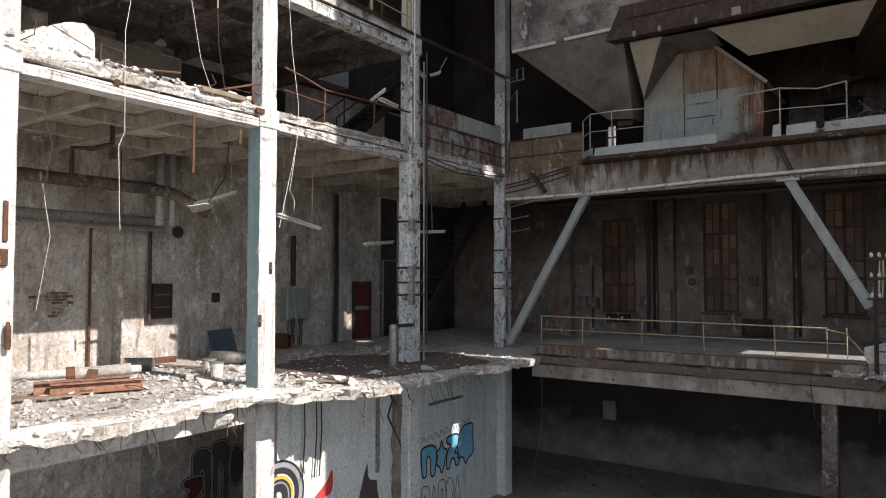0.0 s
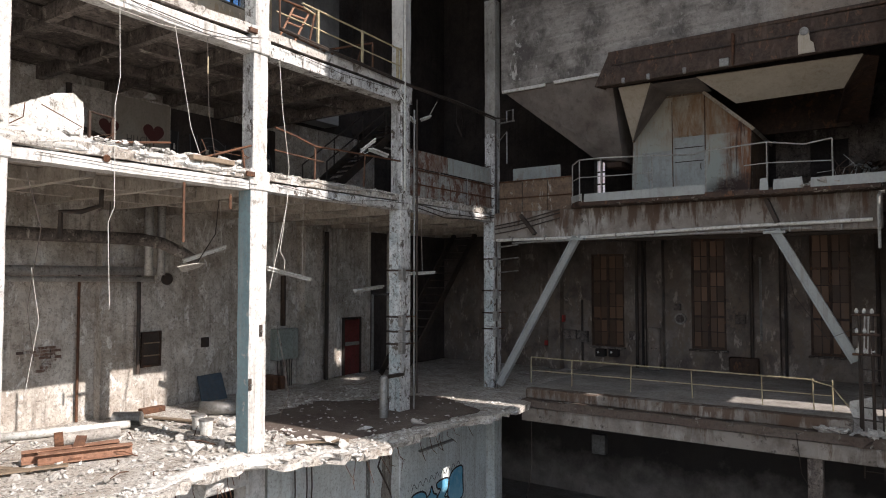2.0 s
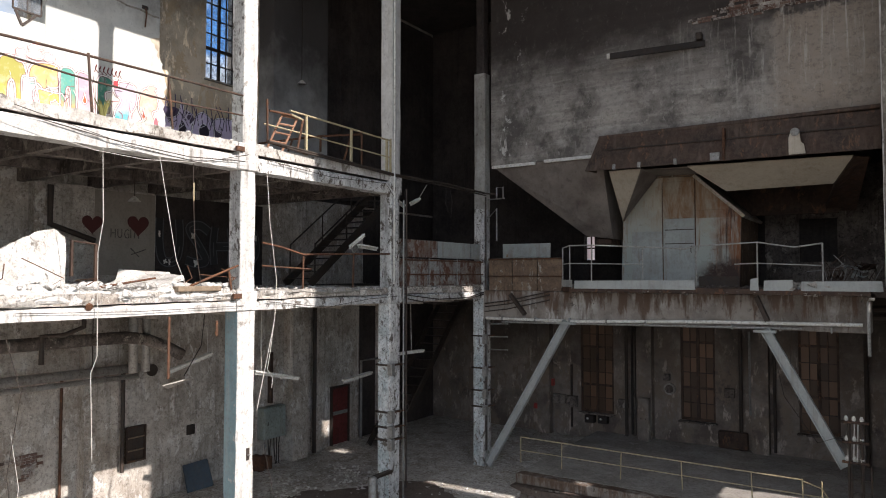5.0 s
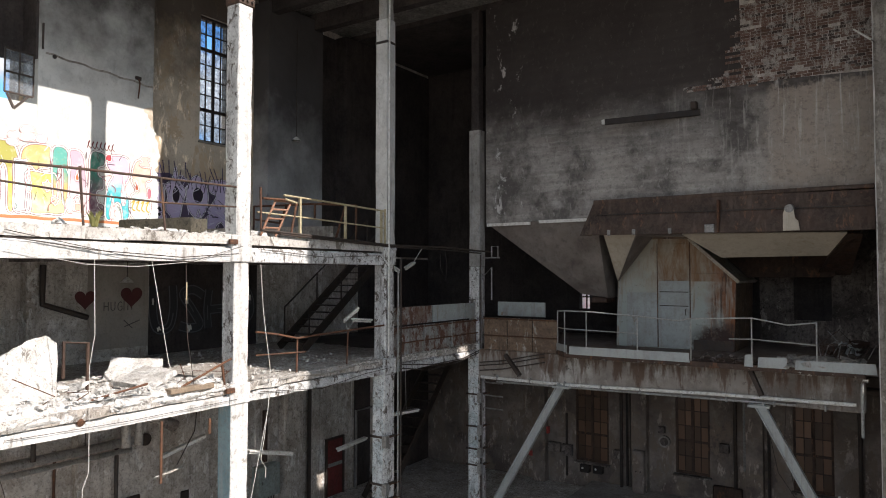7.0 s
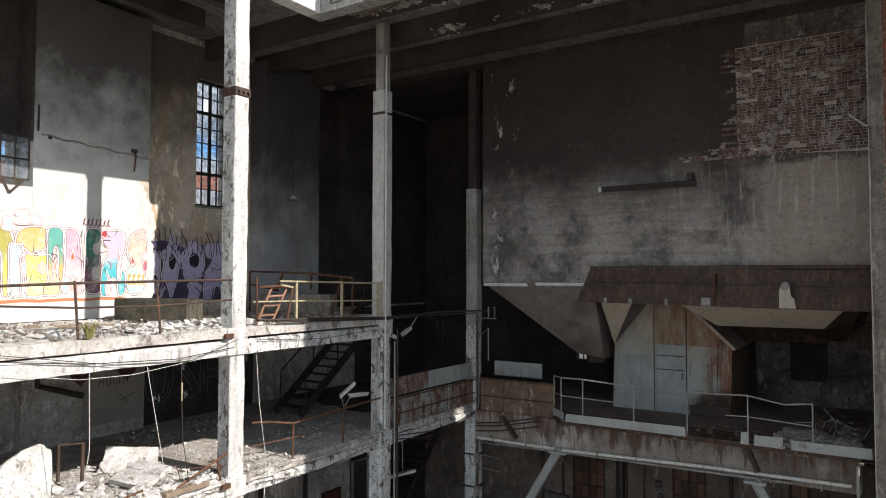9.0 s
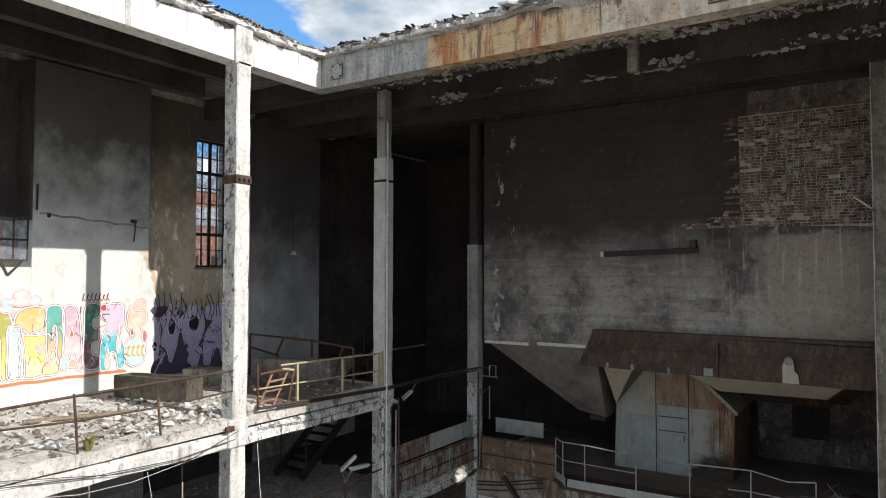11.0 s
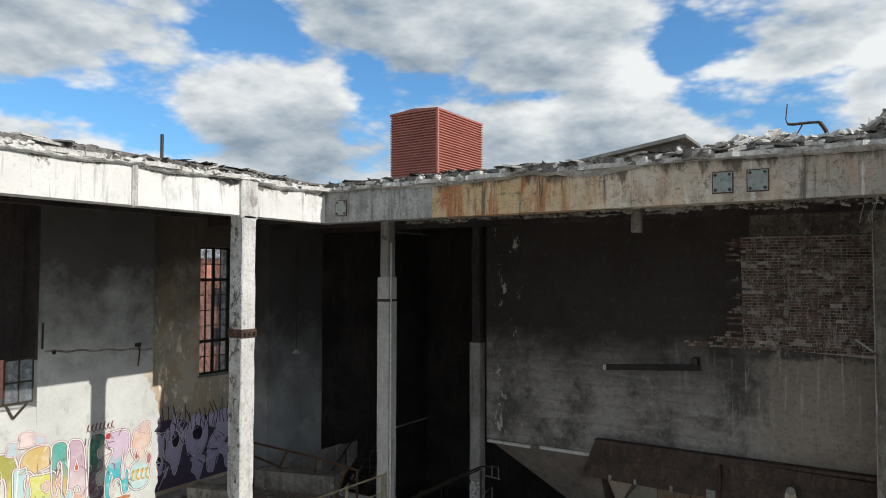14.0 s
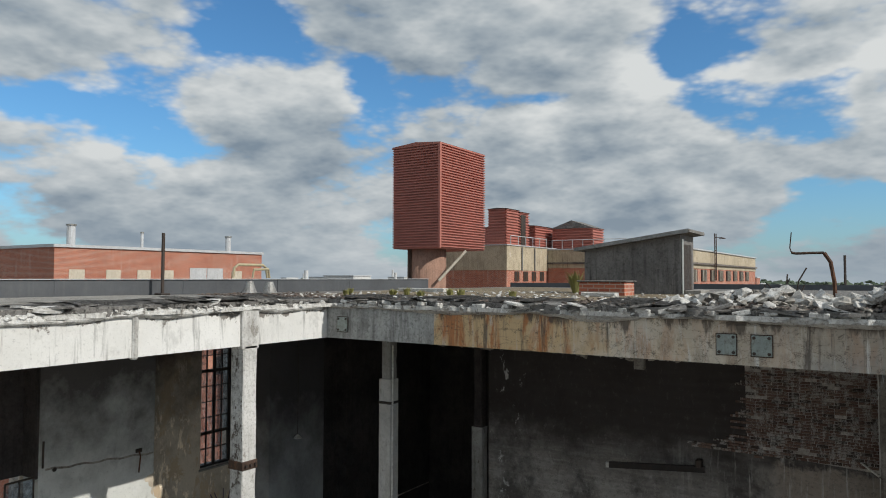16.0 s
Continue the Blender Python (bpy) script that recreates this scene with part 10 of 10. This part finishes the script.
for shape, u0, u1, z0, z1 in (("thorn", 11.3, 12.15, 13.62, 15.5), ("ring", 12.05, 12.85, 13.95, 15.25), ("thorn", 12.2, 12.8, 13.3, 14.3), ("z", 12.75, 13.75, 13.4, 15.2), ("arch", 13.6, 14.3, 13.4, 15.1), ("arch", 10.85, 11.4, 13.7, 14.9)):
    piece(dk, "x", -16.652, shape, u0, u1, z0, z1, DUSK, deck, LILAC, (0.02, 0.014, 0.03), 0.024)
    deck += 0.0006
for u0, u1, z0, z1 in ((11.62, 11.88, 14.35, 14.85), (12.28, 12.66, 14.4, 14.9), (10.98, 11.16, 14.05, 14.4), (11.14, 11.32, 13.95, 14.25)):
    piece(dk, "x", -16.652, "ring", u0, u1, z0, z1, paint((0.022, 0.014, 0.03)), deck, LILAC, None, 0.018)
    deck += 0.0006
sp = thing("graffiti", (-16.64, 12.5, 14.8), "lavender and purple spiky spray strokes over the mural", "graffiti")
for i in range(24):
    u = 11.0 + i * 0.14
    part("stroke", ribbon("x", -16.652, [(u, 14.8), (u + pr.uniform(-.08, .08), 15.1), (u + pr.uniform(-.12, .12), 15.25 + pr.uniform(0, .3))], 0.03, 0.03), paint((0.06, 0.045, 0.10)), sp)
for i in range(54):
    u, z = pr.uniform(10.95, 14.2), pr.uniform(13.6, 14.9)
    part("stroke", ribbon("x", -16.652, curve([(u, z), (u + pr.uniform(-.3, .3), z + pr.uniform(0, .3)), (u + pr.uniform(-.4, .4), z + pr.uniform(-.3, .4))]), 0.018, 0.034 + 0.0003 * i), paint(pr.choice([(0.74, 0.70, 0.82), (0.58, 0.52, 0.70), (0.03, 0.02, 0.05)])), sp)
# second floor wall
for u, z, s in ((9.09, 11.78, 0.26), (10.3, 11.82, 0.3)):
    pts = []
    for i in range(40):
        a = 2 * math.pi * i / 40
        pts.append((u + s * 0.0625 * 16 * math.sin(a) ** 3, z + s * 0.0625 * (13 * math.cos(a) - 5 * math.cos(2 * a) - 2 * math.cos(3 * a) - math.cos(4 * a))))
    h = thing("painted_heart", (-16.385, u, z - 0.3), "dark red heart sprayed on the grey plaster", "graffiti", "painted hearts")
    part("fill", blob("x", -16.39, pts, 0.012), paint((0.095, 0.022, 0.02)), h)
word = thing("wall_writing", (-16.39, 9.8, 11.5), "dark hand-painted word beside the hearts", "graffiti")
for u, strokes in ((9.57, [[(0, 0), (0.01, 1)], [(0.75, 0), (0.74, 1)], [(0, 0.5), (0.75, 0.52)]]), (9.75, [[(0, 1), (0.02, 0.25), (0.25, 0.0), (0.55, 0.05), (0.72, 0.3), (0.72, 1)]]), (9.93, [[(0.8, 0.85), (0.5, 1), (0.12, 0.8), (0.02, 0.4), (0.2, 0.05), (0.6, 0.0), (0.78, 0.15), (0.78, 0.45), (0.5, 0.45)]]),
                   (10.1, [[(0, 0), (0, 1.1)]]), (10.2, [[(0, 0), (0.1, 1), (0.4, 0.5), (0.7, 1), (0.75, 0)]])):
    for p in strokes:
        part("stroke", ribbon("x", -16.39, [(u + x * 0.15, 11.47 + y * 0.22) for x, y in p], 0.024, 0.006), paint((0.10, 0.085, 0.078)), word)
for a, b in (((10.1, 11.22), (10.34, 11.0)), ((10.12, 11.05), (10.54, 11.2))):
    part("stroke", ribbon("x", -16.39, [a, b], 0.025, 0.006), paint((0.10, 0.085, 0.078)), word)
lettering("x", -16.66, 11.0, 10.8, 0.9, 1.25, "uzhe", [(0.03, 0.03, 0.032), (0.04, 0.04, 0.042)], (0.12, 0.125, 0.13), (0.03, 0.03, 0.032), 21, "blackish sprayed lettering with thin grey outlines in the shade", 0.2)
# ground floor walls
blue = thing("graffiti", (-11.19, 16.0, 1.3), "sky blue sprayed block lettering with black outlines", "graffiti")
deck = 0.006
for shape, u0, u1, z0, z1 in (("arch", 14.66, 15.4, 1.34, 2.22), ("thorn", 15.3, 15.95, 1.36, 2.3), ("z", 15.82, 16.5, 1.38, 2.32), ("flag", 16.4, 17.25, 1.34, 2.5)):
    piece(blue, "x", -11.2, shape, u0, u1, z0, z1, blended((0.10, 0.36, 0.55), (0.20, 0.46, 0.60), 1.6, 2.1, (0.45, 0.62, 0.68), 0.35), deck, None, K, 0.028)
    deck += 0.0008
for i in range(9):
    u = 14.7 + i * 0.27
    part("stroke", ribbon("x", -11.2, curve([(u, 2.3 + 0.02 * i), (u + 0.1, 2.48 + 0.02 * i), (u + 0.22, 2.34 + 0.02 * i)]), 0.02, deck), paint(K), blue)
gr = thing("graffiti", (-11.19, 15.5, 0.5), "black outlined bubble letters below the blue ones", "graffiti")
for i, shape in enumerate(("arch", "drop", "arch", "ring", "drop")):
    u = 14.7 + i * 0.38
    line = loop([(u + 0.36 * x, 0.42 + 0.75 * y) for x, y in SHAPES[shape]])
    part("outline", ribbon("x", -11.2, line, 0.026, 0.006 + 0.0006 * i, True), paint(K), gr)
gr = thing("graffiti", (-11.19, 11.2, 1.9), "red sprayed arm shape on the pale wall", "graffiti")
part("fill", blob("x", -11.2, loop([(10.75, 1.9), (11.0, 2.05), (11.2, 2.2), (11.38, 2.5), (11.39, 1.9), (11.1, 1.86), (10.9, 1.7)]), 0.006), paint((0.50, 0.05, 0.04)), gr)
gr = thing("graffiti", (-11.19, 12.6, 1.2), "dark brown torn patch on the pale wall", "graffiti")
part("fill", blob("x", -11.2, [(12.1, 1.1), (12.45, 2.1), (12.56, 2.32), (12.58, 1.98), (12.66, 1.88), (12.9, 1.82), (12.93, 1.55), (13.05, 1.1)], 0.006), paint((0.075, 0.055, 0.055)), gr)
gr = thing("graffiti", (-11.19, 10.0, 1.5), "black, grey and yellow sprayed wheel shape", "graffiti")
for rad, c, w in ((0.62, K, 0.28), (0.66, (0.26, 0.27, 0.28), 0.1), (0.41, (0.46, 0.36, 0.05), 0.07), (0.24, K, 0.26), (0.3, (0.22, 0.23, 0.24), 0.04)):
    part("stroke", ribbon("x", -11.2, [(9.78 + 0.95 * rad * math.cos(a * 0.16), 2.2 + rad * math.sin(a * 0.16)) for a in range(-8, 20)], w, 0.006 + (0.8 - rad) * 0.004 + (0.001 if c != K else 0)), paint(c), gr)
for i in range(4):
    part("stroke", ribbon("x", -11.2, [(10.28 + 0.07 * i, 2.75), (10.3 + 0.07 * i, 2.55 - 0.04 * (i % 2))], 0.022, 0.006), paint(K), gr)
loops = thing("graffiti", (XB, 12.4, 0.4), "black and grey sprayed loops on the inner ground floor wall", "graffiti")
deck = 0.006
for shape, u0, u1, z0, z1, c in (("arch", 11.5, 12.2, 0.2, 2.0, (0.10, 0.10, 0.105)), ("arch", 12.1, 12.8, 0.3, 2.1, (0.12, 0.12, 0.125)), ("ring", 12.7, 13.3, 0.7, 1.9, (0.10, 0.10, 0.10)), ("z", 11.2, 11.9, 0.1, 1.3, (0.14, 0.03, 0.03))):
    piece(loops, "x", XB, shape, u0, u1, z0, z1, paint(c), deck, (0.36, 0.36, 0.36), K, 0.05)
    deck += 0.001
solid("wall_strip", pierced(bmesh.new(), "x", -11.198, -11.17, 12.85, 12.97, 2.0, 4.2, [(12.885, 12.935, 2.1 + 0.2 * i, 2.22 + 0.2 * i) for i in range(10)]), M["pipe"], "perforated grey steel strip on the wall", "strip")
solid("wall_lamp", soft_box(-11.2, -11.1, 15.0, 16.6, 3.3, 3.36), M["pipe"], "thin lamp rail on the ground floor wall", "lamp")
bm = bmesh.new()
for i in range(30):
    for jj in range(6):
        u, z = 13.45 + jj * 0.2, 0.3 + i * 0.12
        bm.verts.new((-11.2 + 0.015 + 0.06 * max(0.0, noise.noise((u * 2, z * 2, 3)) + 0.3 - 0.9 * abs(jj - 2.5) / 2.5), u + 0.08 * noise.noise((z * 2.5, jj, 1)), z))
bm.verts.ensure_lookup_table()
for i in range(29):
    for jj in range(5):
        bm.faces.new([bm.verts[q] for q in (i * 6 + jj, i * 6 + jj + 1, i * 6 + jj + 7, i * 6 + jj + 6)])
solid("plaster_scar", bm, M["slabdark"], "crumbled plaster and bare concrete on the ground floor wall", "scar")
for p in ([(13.1, 4.2), (13.5, 3.7), (13.3, 3.3), (13.75, 2.6), (13.9, 2.2)], [(13.5, 3.7), (14.1, 3.0), (14.4, 2.4)]):
    solid("wall_crack", bar([on_wall("x", -11.2, u, z, 0.01) for u, z in p], 0.03, 5), M["dark"], "dark broken conduit on the cracked wall", "conduit")
for u in (10.4, 10.75, 10.9):
    solid("hanging_wire", bar([(-11.1, u, 4.3), (-11.12, u + 0.05, 3.4), (-11.12, u - 0.02, 2.4)], 0.016, 5), M["dark"], "dark cables hanging down the ground floor wall", "wire", "loose wires")

# ---- exposed brickwork ----
bw = thing("brickwork", (-1.7, YC, 17.2), "patch of bare smoke-stained brick in the bunker wall", "brickwork", kind="structure")
part("mortar_bed", plate([(-3.15, YC - 0.012, 17.35), (-0.2, YC - 0.012, 17.2), (-0.2, YC - 0.012, 20.2), (-3.2, YC - 0.012, 20.15)], 0.01), M["mortar"], bw)
part("render_strip", plate([(-3.0, YC - 0.03, 20.16), (-0.25, YC - 0.03, 20.14), (-0.25, YC - 0.03, 20.75), (-2.95, YC - 0.03, 20.75)], 0.03), M["sooty"], bw, "pale strip of old render above the brick")
bmb = bevelled(box(0, 0.235, -0.03, 0, 0, 0.062), 0.006)
bmesh.ops.translate(bmb, verts=bmb.verts, vec=PLACE[bw.name])
first = part("brick", bmb, M["brick"], bw)
rb = random.Random(17)
count = 0
rest = bmesh.new()
row = 0
z = 17.28
while z < 20.1:
    x = -3.3 + (0.125 if row % 2 else 0.0) + rb.choice((-0.25, -0.25, 0, 0, 0, 0.12, 0.25))
    if z < 17.75:
        x -= max(0, (17.75 - z)) * rb.uniform(1.5, 4.2)
    while x < -0.3:
        if rb.random() < 0.95:
            if x > -2.6 and count < 290:
                o = new("brick", first.data)
                o.parent = bw
                o.location = Vector((x, YC - 0.011 + rb.uniform(-0.004, 0.012), z)) - PLACE[bw.name]
                count += 1
            else:
                d = rb.uniform(-0.004, 0.012)
                bx(rest, x, x + 0.235, YC - 0.041 + d, YC - 0.011 + d, z, z + 0.062)
        x += 0.25
    z += 0.075
    row += 1
part("brick_rest", rest, M["brick"], bw, kind="stuff")
first.location = Vector((-3.0, YC - 0.011, 17.2)) - PLACE[bw.name]

pier = thing("brick_pier", (0.5, 17.6, 10.0), "red brick wall end with chipped pale mortar", "brickwork", kind="structure")
part("core", box(0.06, 2.98, 17.42, 17.8, L1, 20.9), M["mortar"], pier)
rest = bmesh.new()
shared = None
z, row, count = L1 + 0.02, 0, 0
while z < 20.8:
    x = 0.05 + (-0.03 if row % 2 else 0.0)
    for i in range(4):
        w = 0.235 if (row + i) % 3 else 0.11
        if shared is None and w > 0.2:
            shared = part("brick", bevelled(box(x, x + 0.235, 17.39, 17.43, z, z + 0.062), 0.006), M["redbrick"], pier)
            home = (x, z)
        elif w > 0.2 and count < 280 and z > 10:
            o = new("brick", shared.data)
            o.parent = pier
            o.location = (x - home[0], rb.uniform(-0.012, 0.006), z - home[1])
            count += 1
        else:
            d = rb.uniform(-0.01, 0.008)
            bx(rest, x, x + w, 17.39 + d, 17.43, z, z + 0.062)
        x += w + 0.014
    z += 0.075
    row += 1
part("brick_rest", rest, M["redbrick"], pier, kind="stuff")
# bare brick in the first floor plaster
bp = thing("brickwork", (XB, 7.7, 5.4), "bare brick showing through fallen plaster", "brickwork", kind="structure")
rest = bmesh.new()
for row in range(8):
    y = 7.2 + (0.125 if row % 2 else 0) + rb.uniform(-0.1, 0.3)
    while y < 8.1 - abs(row - 4) * 0.06:
        if noise.noise((y * 1.3, row * 0.17, 2)) > -0.15:
            bx(rest, XB + 0.001, XB + 0.018 + rb.uniform(0, 0.01), y, y + 0.235, 5.85 + row * 0.075, 5.912 + row * 0.075)
        y += 0.25
part("brick_rest", rest, M["brick"], bp, kind="stuff")
